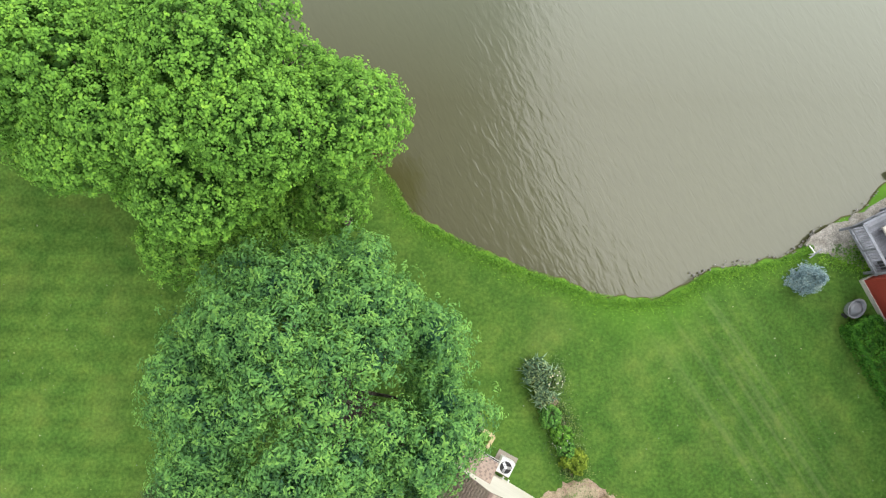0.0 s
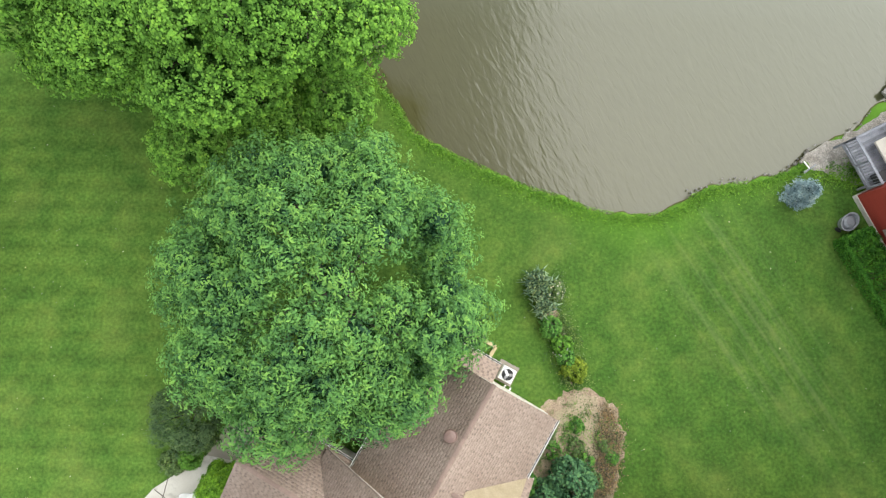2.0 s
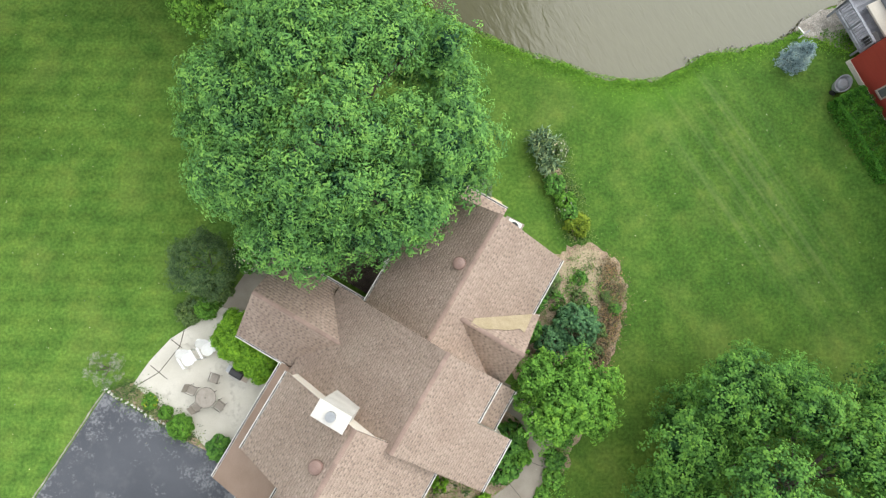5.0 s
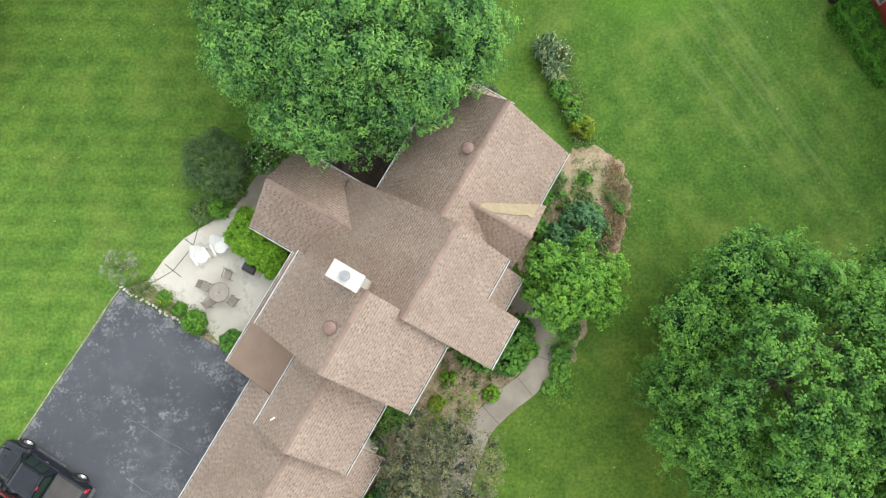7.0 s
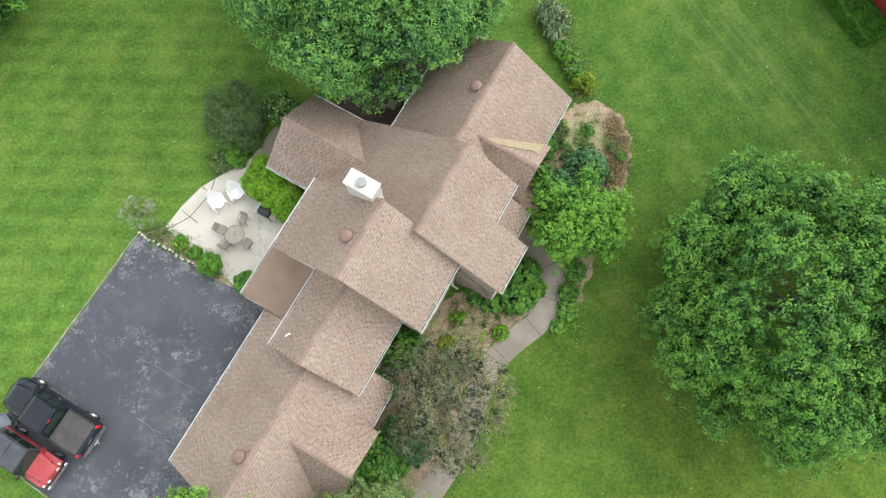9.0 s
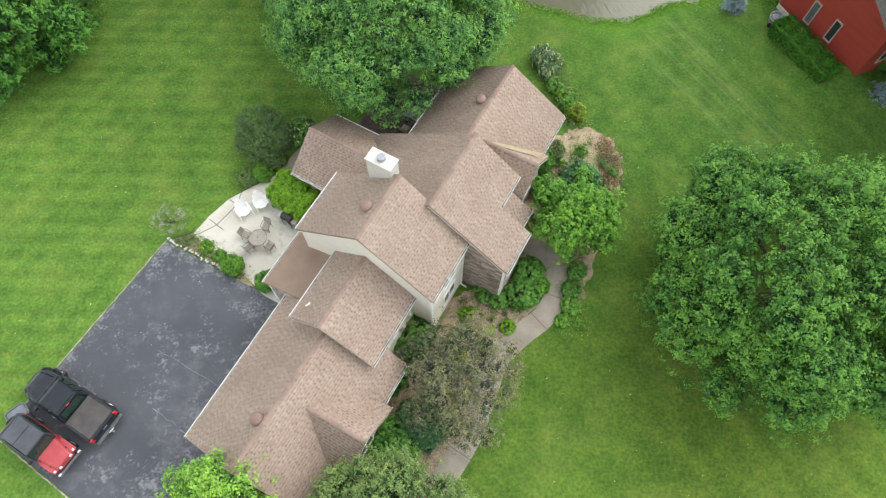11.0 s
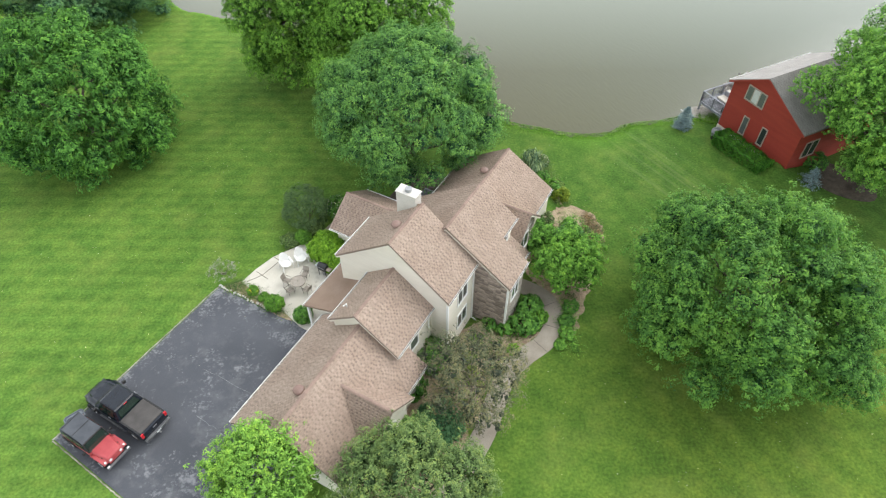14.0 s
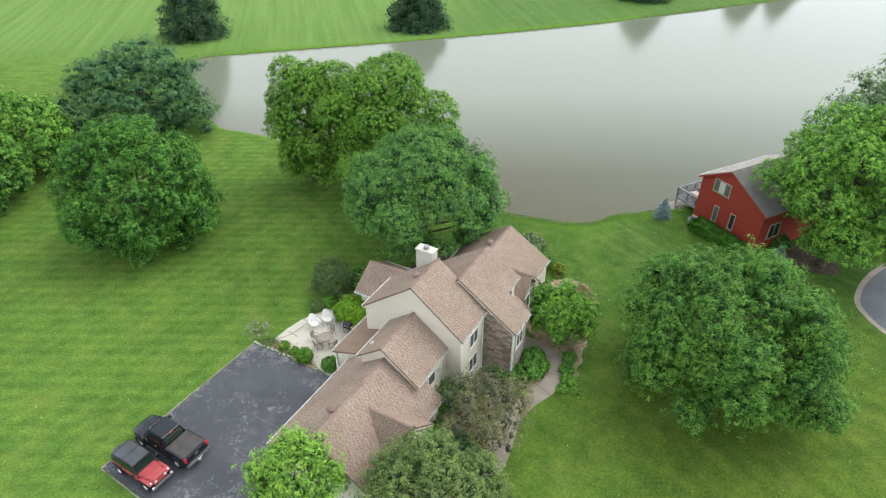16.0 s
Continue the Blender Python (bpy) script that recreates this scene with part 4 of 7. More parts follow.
def tree(label, x, y, zc, rx, rz, material, lobes=70, lobe_r=1.5, shoots=6000, k=18, length=0.2, aspect=0.5, tuft=0.3, trunk_r=0.28, seed=1, low=-0.55,
         rag=(0.85, 1.05), sy=1.0, flat=0.9, up=0.4, tv=0.28, tip=0.45, broad=0.25, ragged=1.0, boughs=(), limbs=9, category="tree", bark=None, core=5000, taper=0.0, name="tree", skirt=0.3, billow=8):
    """A broadleaf tree: tapered trunk, limbs and a crown of leaf sprays over rounded masses; boughs: larger masses of their own."""
    r = np.random.default_rng(seed)
    t = thing(name, label, category, pose(x, y, 0))
    bm = bmesh.new()
    top = zc + rz * 0.25
    n = 6
    pts = [Vector((r.normal() * 0.06 * (j > 0), r.normal() * 0.06 * (j > 0), -0.1 + (top + 0.1) * j / n)) for j in range(n + 1)]
    for j in range(n):
        f0, f1 = 1 - 0.75 * j / n, 1 - 0.75 * (j + 1) / n
        tube(bm, pts[j], pts[j + 1], trunk_r * f0 * (1.25 if j == 0 else 1), trunk_r * f1, 9)
    part("trunk", bm, bark or M["bark"], t)
    foot = max(0.6, zc - rz * 0.75)
    for j in range(limbs):
        a = j * 2.4 + r.uniform(-0.3, 0.3)
        z0 = foot + (top - foot) * j / limbs
        ez = min(z0 + rz * r.uniform(0.2, 0.5), zc + rz * 0.5)
        er = rx * 0.70 * math.sqrt(max(0.1, 1 - ((ez - zc) / rz) ** 2))
        end = Vector((math.cos(a) * er, math.sin(a) * er * sy, ez))
        mid = Vector((end.x * 0.5, end.y * 0.5, (z0 + end.z) / 2 - 0.1 * rz + 0.3))
        bm = bmesh.new()
        tube(bm, (0, 0, z0), mid, trunk_r * 0.42, trunk_r * 0.28, 6); tube(bm, mid, end, trunk_r * 0.28, trunk_r * 0.1, 6)
        for i in range(3):
            e2 = end + Vector((r.normal(), r.normal(), r.uniform(0, 1))) * rx * 0.07
            tube(bm, mid.lerp(end, 0.3 + 0.25 * i), e2, trunk_r * 0.14, trunk_r * 0.05, 5)
        part("limb", bm, bark or M["bark"], t)
    L = lobe_set(r, rx, rx * sy, rz, lobes, lobe_r, low, rag)
    L[:, :2] *= (1 - taper * L[:, 2:3] / rz)
    L[:, 2] += zc
    for bx, by, bz, br in boughs:
        sub = lobe_set(r, br, br, br * 0.8, billow, br * (1.1 / math.sqrt(billow) + 0.1), -0.7, (0.9, 1.08)) if billow > 1 else np.array([[0, 0, 0, br]])
        L = np.concatenate([L, sub + np.array([bx, by, bz, 0])])
        bm = bmesh.new(); tube(bm, (0, 0, bz * 0.55), (bx * 0.9, by * 0.9, bz - 0.2), trunk_r * 0.4, trunk_r * 0.15, 6); part("limb", bm, bark or M["bark"], t)
    p, d, deep = shoots_on(r, L, shoots, flat, skirt)
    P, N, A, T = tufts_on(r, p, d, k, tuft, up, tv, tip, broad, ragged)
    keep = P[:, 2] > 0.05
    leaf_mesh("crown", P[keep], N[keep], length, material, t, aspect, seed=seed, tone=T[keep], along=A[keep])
    if core:
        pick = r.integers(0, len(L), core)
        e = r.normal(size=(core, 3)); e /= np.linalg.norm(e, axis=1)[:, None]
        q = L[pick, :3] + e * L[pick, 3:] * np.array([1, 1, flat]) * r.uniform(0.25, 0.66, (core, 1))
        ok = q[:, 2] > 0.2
        # inner leaves take the darkest tones: crown shade painted into their colour
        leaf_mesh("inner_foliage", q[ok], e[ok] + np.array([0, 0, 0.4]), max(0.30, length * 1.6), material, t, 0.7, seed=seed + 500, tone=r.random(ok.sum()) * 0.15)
    return t


M["pale_bark"] = mat("pale_bark", (0.16, 0.135, 0.105), (0.27, 0.235, 0.19), 2.0, 14, 0.3, 0.95, 0.8)
tree("broad green locust tree overhanging the house deck", -5.0, -3.1, 5.85, 6.6, 5.4, M["leaf_locust"], 92, 0.95, 6800, 24, 0.17, 0.38, 0.37, 0.3, 1, -0.7, rag=(0.88, 1.07), flat=0.8, tv=0.44, tip=0.45, broad=0.12, ragged=1.2, core=6000, boughs=((2.0, -3.0, 8.2, 1.3), (5.3, -2.0, 4.8, 1.2)), billow=4)
tree("tall bright green tree leaning over the pond bank", -8.8, 8.6, 7.0, 5.7, 7.2, M["leaf_lime"], 26, 1.75, 9000, 20, 0.12, 0.75, 0.25, 0.34, 2, -0.85, rag=(0.74, 1.08), sy=0.92, tv=0.20, tip=0.45, broad=0.15, ragged=0.9,
     boughs=((4.9, -0.9, 8.8, 2.1), (5.6, 0.4, 6.0, 1.6), (-2.5, -5.0, 4.6, 1.9), (1.3, -4.0, 4.6, 1.6), (4.0, -3.2, 5.4, 1.5), (-0.6, -3.6, 9.2, 1.9), (-4.4, -1.6, 9.4, 2.1), (1.6, -1.4, 11.6, 1.9), (-4.8, 0.6, 11.2, 2.2)), core=8500, billow=1)
tree("bright green tree on the pond bank", -17.0, 10.6, 6.6, 5.2, 7.0, M["leaf_lime"], 26, 1.6, 4600, 20, 0.14, 0.75, 0.28, 0.3, 3, -0.9, rag=(0.72, 1.1), tv=0.20, tip=0.45, broad=0.18, ragged=0.9, core=7000)
tree("dense rounded dark green tree on the lawn", -30.6, -0.2, 4.9, 6.8, 6.4, M["leaf_dark"], 110, 0.95, 5000, 19, 0.22, 0.42, 0.36, 0.25, 4, -0.95, rag=(0.82, 1.06), core=3500, tv=0.28, tip=0.5, broad=0.15, taper=0.18)
tree("large spreading green maple on the front lawn", 15.2, -19.8, 4.3, 7.0, 5.6, M["leaf_front"], 66, 1.05, 8600, 23, 0.135, 0.6, 0.30, 0.3, 5, -0.72, rag=(0.76, 1.12), tv=0.32, tip=0.5, broad=0.30, taper=0.12, ragged=2.0,
     boughs=((-5.3, 2.4, 5.0, 1.5), (-3.0, 4.6, 5.4, 1.7), (5.2, 3.4, 4.2, 2.0), (-5.4, -2.4, 3.4, 1.4), (3.6, -5.0, 3.0, 1.7), (5.6, -1.4, 3.6, 1.6)), core=4500)
tree("young bright green tree beside the front walk", 5.05, -15.38, 2.6, 2.25, 2.5, M["leaf_young"], 30, 0.5, 1700, 17, 0.135, 0.6, 0.24, 0.09, 6, -0.75, rag=(0.6, 1.16), limbs=6, taper=0.15, core=700, ragged=1.5, skirt=0.15)
tree("brownish crabapple tree in the front bed", -1.4, -24.15, 2.6, 2.9, 1.6, M["leaf_crab"], 60, 0.5, 1150, 14, 0.11, 0.45, 0.28, 0.11, 7, -0.4, rag=(0.66, 1.16), limbs=18, core=400, bark=M["pale_bark"], tv=0.4, ragged=1.6)
tree("olive green crabapple tree by the garage", -4.5, -31.3, 3.4, 3.9, 2.9, M["leaf_olive"], 90, 0.62, 3900, 18, 0.105, 0.55, 0.24, 0.16, 8, -0.55, rag=(0.82, 1.1), core=2000, ragged=1.4)
tree("young lime green tree at the garage corner", -11.75, -29.7, 3.6, 2.6, 2.8, M["leaf_fresh"], 54, 0.46, 2300, 15, 0.12, 0.5, 0.21, 0.1, 9, -0.65, rag=(0.7, 1.12), limbs=8, taper=0.25, core=900, ragged=1.6)
tree("tall green tree beside the red house", 29.9, -6.3, 8.2, 5.5, 6.4, M["leaf_mid"], 30, 1.5, 6600, 17, 0.17, 0.6, 0.32, 0.36, 10, -0.6, rag=(0.78, 1.08), broad=0.2, ragged=1.2,
     boughs=((-4.2, 3.0, 6.8, 2.0), (-1.5, 4.6, 8.8, 2.2), (4.6, -1.0, 4.6, 2.4), (-1.0, -3.0, 4.4, 2.2), (2.0, -4.8, 5.0, 2.1), (0.4, 0.8, 12.4, 2.2), (-2.0, 2.4, 4.3, 1.2), (0.0, 0.8, 3.2, 1.6), (-1.1, -0.6, 2.6, 1.5)), core=3500, billow=4)
tree("feathery pale green tree behind the red house", 38.5, 2.0, 9.2, 6.0, 6.3, M["leaf_pale"], 50, 1.3, 2400, 13, 0.24, 0.4, 0.42, 0.3, 11, -0.8, rag=(0.72, 1.1), core=1200, ragged=1.5)
tree("leafy green tree at the lawn edge", -48.5, 13.5, 4.0, 4.9, 4.8, M["leaf_mid"], 60, 1.0, 2300, 15, 0.22, 0.6, 0.36, 0.2, 12, -0.85, core=2500)
tree("leafy dark green tree at the lawn edge", -49.2, 5.0, 3.9, 5.5, 4.9, M["leaf_maple"], 70, 1.0, 2600, 15, 0.22, 0.6, 0.36, 0.2, 13, -0.85, core=2500)
tree("wide spreading blue-green pine on the pond bank", -39.9, 24.3, 4.5, 9.3, 7.2, M["needle"], 190, 1.2, 7000, 20, 0.30, 0.16, 0.34, 0.3, 21, -0.9, rag=(0.66, 1.08), flat=0.34, up=0.6, tv=0.3, tip=0.5, broad=0.2, core=5500, ragged=1.1, taper=0.28)


def conifer(name, label, x, y, h, rad, material, levels, per, tufts, needles, size, seed, droop=0.25, z0=0.4, power=0.8, irregular=0.2, aspect=0.22):
    """An evergreen: a straight trunk, whorls of drooping branches, tufts of needles along them."""
    r = np.random.default_rng(seed)
    t = thing(name, label, "tree", pose(x, y, 0))
    bm = bmesh.new()
    tube(bm, (0, 0, -0.1), (0, 0, h * 0.97), h * 0.022, 0.03, 8)
    part("trunk", bm, M["bark"], t)
    P, N, T = [], [], []
    bm = bmesh.new()
    for k in range(levels):
        f = k / (levels - 1)
        z = z0 + (h - z0) * f
        R = rad * (1 - f) ** power + 0.12 * rad * (1 - f)
        n = max(4, int(per * (0.45 + 0.55 * (1 - f))))
        for j in range(n):
            a = 2 * math.pi * (j + (k % 2) * 0.5) / n + r.uniform(-0.25, 0.25)
            L = R * r.uniform(1 - irregular, 1 + irregular * 0.6)
            zz = z + r.normal() * 0.12
            tip = np.array([math.cos(a) * L, math.sin(a) * L, zz - droop * L * 0.5])
            tube(bm, (0, 0, zz), tuple(tip), 0.05, 0.015, 4)
            s = np.sqrt(r.uniform(0.05, 1, tufts))
            c = np.stack([tip[0] * s, tip[1] * s, zz - droop * L * 0.5 * s ** 2 + 0.1], 1)
            c += r.normal(size=c.shape) * np.array([0.12, 0.12, 0.06]) * (0.6 + L * 0.25)
            off = r.normal(size=(tufts, needles, 3)) * size * 0.6
            P.append((c[:, None] + off).reshape(-1, 3))
            N.append((np.array([math.cos(a) * 0.5, math.sin(a) * 0.5, 0.9]) + r.normal(size=off.shape) * 0.45).reshape(-1, 3))
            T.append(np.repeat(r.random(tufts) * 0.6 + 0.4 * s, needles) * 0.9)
    part("branch_mass", bm, M["bark"], t)["kind"] = "stuff"
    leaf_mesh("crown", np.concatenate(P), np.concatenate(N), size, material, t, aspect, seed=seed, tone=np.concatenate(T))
    return t


for _x, _y, _h, _r, _k in ((-47.3, 67.5, 14.5, 6.0, 22), (-6.4, 73.5, 9.0, 6.2, 23), (44.5, 97.0, 9.0, 6.2, 24), (74.0, 111.0, 8.5, 5.6, 25), (86.0, 116.0, 8.5, 5.0, 26)):
    conifer("tree", "dark green spruce on the far bank", _x, _y, _h, _r, M["needle_dark"], 20, 15, 13, 8, 0.5, _k, 0.4, 0.2, 0.46, 0.2, 0.30)
conifer("shrub", "small blue spruce beside the gravel bank", 18.55, 2.2, 1.6, 0.66, M["leaf_blue"], 10, 12, 9, 10, 0.12, 27, 0.1, 0.08, 0.5, 0.12, 0.35)
conifer("shrub", "small blue spruce beside the red house", 26.3, -5.6, 1.3, 0.75, M["leaf_blue"], 9, 8, 7, 8, 0.13, 28, 0.25, 0.08, 0.8, 0.15, 0.3)


def bush(label, x, y, r, h, material, seed, size=0.12, lobes=26, tufts=14, leaves=12, aspect=0.6, name="shrub", category="shrub", group="", gap=0.0, stems=5, lobe=0.32, tuft=0.09):
    """A shrub: a few stems and a mounded crown of leaves down to the ground."""
    q = np.random.default_rng(seed)
    t = thing(name, label, category, pose(x, y, 0), group)
    bm = bmesh.new()
    for k in range(stems):
        a = k * 2.4
        tube(bm, (math.cos(a) * 0.05, math.sin(a) * 0.05, 0), (math.cos(a) * r * 0.6, math.sin(a) * r * 0.6, h * q.uniform(0.55, 0.85)), 0.03 * min(1, r), 0.008, 5)
    part("stem_mass", bm, M["bark"], t)["kind"] = "stuff"
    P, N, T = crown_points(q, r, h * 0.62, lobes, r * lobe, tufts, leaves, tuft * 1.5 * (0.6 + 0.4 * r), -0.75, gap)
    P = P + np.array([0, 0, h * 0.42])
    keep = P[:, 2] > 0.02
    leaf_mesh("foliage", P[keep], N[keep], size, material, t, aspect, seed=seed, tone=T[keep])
    return t


def spiky(label, x, y, r, h, material, seed, n=220, name="plant", category="plant", aspect=0.10):
    """A clump of long arching leaves."""
    q = np.random.default_rng(seed)
    t = thing(name, label, category, pose(x, y, 0))
    vs, fs = [], []
    for k in range(n):
        a, out = q.uniform(0, 2 * math.pi), q.uniform(0.2, 1.0)
        b = np.array([q.normal() * r * 0.35, q.normal() * r * 0.35, 0.0])
        d = np.array([math.cos(a), math.sin(a), 0]); s = np.array([-d[1], d[0], 0]) * h * aspect * 0.35
        p1, p2 = b + d * r * out * 0.4 + [0, 0, h * q.uniform(0.6, 1)], b + d * r * out + [0, 0, h * q.uniform(0.25, 0.7)]
        o = len(vs)
        vs += [b - s, b + s, p1 + s, p1 - s, p2]
        fs += [(o, o + 1, o + 2, o + 3), (o + 3, o + 2, o + 4, o + 4)]
    vs, fs = np.array(vs), np.array(fs)
    bm = bmesh.new()
    bv = [bm.verts.new(v) for v in vs]
    for f in fs:
        bm.faces.new([bv[i] for i in dict.fromkeys(f)])
    f = part("foliage", bm, material, t)
    at = f.data.attributes.new("tone", "FLOAT", "FACE")
    at.data.foreach_set("value", q.random(len(f.data.polygons)).astype(np.float32))
    return t


bush("bright green dense shrub against the west wing", -10.75, -12.45, 1.35, 1.8, M["leaf_chartreuse"], 41, 0.10, 64, 26, 16, lobe=0.22)
bush("bright green dense shrub against the west wing", -9.75, -13.6, 1.15, 1.7, M["leaf_chartreuse"], 42, 0.10, 54, 24, 16, lobe=0.22)
bush("bright green dense shrub against the west wing", -10.35, -13.0, 1.1, 1.8, M["leaf_chartreuse"], 40, 0.10, 50, 24, 16, lobe=0.22)
bush("large dark green wispy shrub beside the lawn", -12.66, -8.9, 1.8, 3.0, M["leaf_wisp"], 43, 0.17, 50, 24, 14, aspect=0.16, gap=0.25, lobe=0.3)
bush("green shrub dotted with white flowers by the side path", -10.4, -8.3, 1.0, 1.5, M["leaf_maple"], 44, 0.12, 26, 14, 12)
bush("small dense bright green rounded shrub", -12.75, -11.0, 0.62, 0.9, M["leaf_bright"], 45, 0.09, 24, 14, 12)
bush("low olive green shrub by the patio", -13.6, -11.3, 0.7, 0.7, M["leaf_olive"], 46, 0.10, 20, 12, 10)
bush("low olive green shrub by the patio", -12.1, -10.1, 0.7, 0.8, M["leaf_olive"], 47, 0.10, 20, 12, 10)
bush("bright green clipped shrub beside the driveway", -13.75, -17.0, 0.60, 0.85, M["leaf_bright"], 48, 0.10, 28, 14, 12, lobe=0.25)
bush("low green shrub in the patio strip", -14.6, -16.3, 0.32, 0.4, M["leaf_bright"], 49, 0.10, 14, 10, 10)
bush("low green plant with yellow flowers in the patio strip", -15.4, -15.75, 0.38, 0.45, M["leaf_bright"], 50, 0.10, 14, 10, 10)
bush("green clipped shrub at the porch corner", -11.75, -18.0, 0.6, 0.95, M["leaf_maple"], 51, 0.10, 26, 14, 12, lobe=0.25)
bush("bare grey twiggy shrub on the lawn", -17.7, -14.1, 1.0, 0.95, M["twig"], 52, 0.22, 24, 8, 8, aspect=0.06, gap=0.4)
bush("teal green rounded shrub beside the house", 6.1, -12.1, 1.2, 1.9, M["leaf_teal"], 53, 0.13, 34, 16, 12)
bush("dark green shrub under the eave", 4.9, -12.9, 0.9, 1.5, M["leaf_teal"], 54, 0.13, 22, 14, 11)
bush("dark green shrub against the gable wall", 3.95, -10.6, 0.8, 1.3, M["leaf_maple"], 57, 0.13, 24, 14, 11)
bush("dark green shrub under the eave", 3.75, -12.2, 0.7, 1.2, M["leaf_maple"], 58, 0.13, 20, 14, 11)
bush("lime green low plant along the walk", 4.3, -20.4, 0.36, 0.35, M["leaf_mid"], 59, 0.12, 12, 10, 9, name="plant", category="plant")
bush("green shrub against the house wall", 4.75, -9.8, 0.75, 1.1, M["leaf_olive"], 55, 0.11, 20, 12, 10)
for k, (x, y, s) in enumerate(((5.2, -10.7, .5), (6.5, -10.6, .4), (7.0, -11.4, .45), (7.5, -12.3, .4), (8.3, -11.2, .35), (7.2, -13.4, .4), (6.6, -9.6, .35), (7.9, -10.6, .3))):
    bush("low weedy green plant in the side bed", x, y, s, s * 0.8, M["leaf_olive" if k % 2 else "leaf_maple"], 60 + k, 0.10, 12, 8, 9, name="plant", category="plant", group="weeds in the side bed", gap=0.2)
spiky("grey-green clump of long leaves in the narrow bed", 4.75, -2.5, 0.75, 1.1, M["leaf_silver"], 70, 320)
spiky("grey-green clump of long leaves in the narrow bed", 5.0, -3.6, 0.6, 1.0, M["leaf_silver"], 71, 240)
bush("flowering green plant in the narrow bed", 5.5, -2.8, 0.6, 0.9, M["leaf_olive"], 72, 0.10, 18, 12, 10, name="plant", category="plant")
bush("green plant in the narrow bed", 5.35, -4.7, 0.6, 0.7, M["leaf_maple"], 73, 0.11, 18, 12, 10, name="plant", category="plant")
bush("green plant in the narrow bed", 5.9, -5.6, 0.55, 0.7, M["leaf_bright"], 74, 0.11, 18, 12, 10, name="plant", category="plant")
bush("yellow-green plant in the narrow bed", 6.5, -6.8, 0.65, 0.8, M["leaf_yellow"], 75, 0.11, 20, 12, 10, name="plant", category="plant")
bush("green plant in the narrow bed", 6.1, -6.3, 0.5, 0.7, M["leaf_maple"], 76, 0.11, 16, 12, 10, name="plant", category="plant")
bush("dense green leafy shrub beside the stone wall", 2.7, -17.6, 0.85, 1.1, M["leaf_maple"], 80, 0.18, 24, 12, 9)
bush("dense green leafy shrub beside the walk", 2.3, -18.9, 0.95, 0.95, M["leaf_maple"], 81, 0.18, 24, 12, 9)
bush("dense green leafy shrub beside the walk", 3.2, -18.4, 0.6, 0.8, M["leaf_bright"], 82, 0.16, 18, 12, 9)
bush("green plant against the stone wall", 0.2, -18.7, 0.55, 0.6, M["leaf_maple"], 83, 0.15, 14, 10, 9, name="plant", category="plant")
bush("green plant against the stone wall", 1.0, -19.2, 0.5, 0.5, M["leaf_maple"], 84, 0.15, 14, 10, 9, name="plant", category="plant")
bush("green plant under the windows", -0.8, -19.9, 0.4, 0.4, M["leaf_chartreuse"], 85, 0.13, 10, 8, 8, gap=0.3, name="plant", category="plant")
bush("lime green low plant in the front bed", -1.4, -21.2, 0.4, 0.4, M["leaf_yellow"], 86, 0.13, 12, 8, 9, name="plant", category="plant")
bush("lime green low plant in the front bed", -1.3, -22.2, 0.35, 0.35, M["leaf_yellow"], 87, 0.13, 12, 8, 9, name="plant", category="plant")
bush("green plant beside the walk", 1.4, -20.7, 0.42, 0.4, M["leaf_chartreuse"], 88, 0.13, 10, 8, 8, gap=0.3, name="plant", category="plant")
bush("green plant beside the walk", 4.95, -18.7, 0.5, 0.6, M["leaf_maple"], 89, 0.14, 14, 10, 9, name="plant", category="plant")
bush("lime green low plant along the walk", 4.85, -19.6, 0.50, 0.45, M["leaf_mid"], 90, 0.13, 14, 10, 9, name="plant", category="plant")
bush("green plant along the walk", 5.4, -17.6, 0.55, 0.7, M["leaf_maple"], 91, 0.14, 14, 10, 9, name="plant", category="plant")
bush("dark green shrub under the crabapple", -3.75, -21.3, 1.25, 1.5, M["leaf_maple"], 92, 0.14, 40, 18, 12)
bush("dark green shrub under the crabapple", -4.8, -23.4, 0.9, 1.1, M["leaf_dark"], 93, 0.14, 22, 12, 10)
bush("green rounded shrub against the garage", -3.3, -25.8, 1.35, 1.6, M["leaf_teal"], 94, 0.15, 44, 20, 12)
bush("green rounded shrub against the garage", -4.7, -26.9, 1.4, 1.6, M["leaf_maple"], 95, 0.15, 44, 20, 12)
bush("dark green shrub under the red house eave", 27.6, -3.3, 1.0, 1.2, M["leaf_dark"], 96, 0.14, 22, 12, 10)
bush("grey-green shrub behind the timber edging", 1.3, -5.0, 0.7, 0.7, M["leaf_grey"], 97, 0.10, 20, 12, 10, gap=0.15)


def cover(label, x0, y0, x1, y1, n, material, seed, keep, r=0.16, size=0.09, leaves=26):
    """Low weeds in loose clumps over a bed."""
    q = np.random.default_rng(seed)
    c = q.uniform((x0, y0), (x1, y1), (n * 6, 2))
    c = np.array([p for p in c if keep(*p)][:n])
    rr = r * q.uniform(0.4, 1.5, (len(c), 1, 1))
    off = q.normal(size=(len(c), leaves, 3)) * rr * np.array([1, 1, 0.45])
    P = np.concatenate([c, np.full((len(c), 1), 0.05)], 1)[:, None] + off
    P[..., 2] = np.abs(P[..., 2] - 0.05) + 0.04
    P = P.reshape(-1, 3)
    tone = np.repeat(q.random(len(c)), leaves)
    ob = leaf_mesh("ground_cover", P, q.normal(size=P.shape) * 0.4 + [0, 0, 0.9], size, material, None, 0.5, seed=seed, tone=tone)
    return tagged(ob, label, "ground cover", kind="stuff")


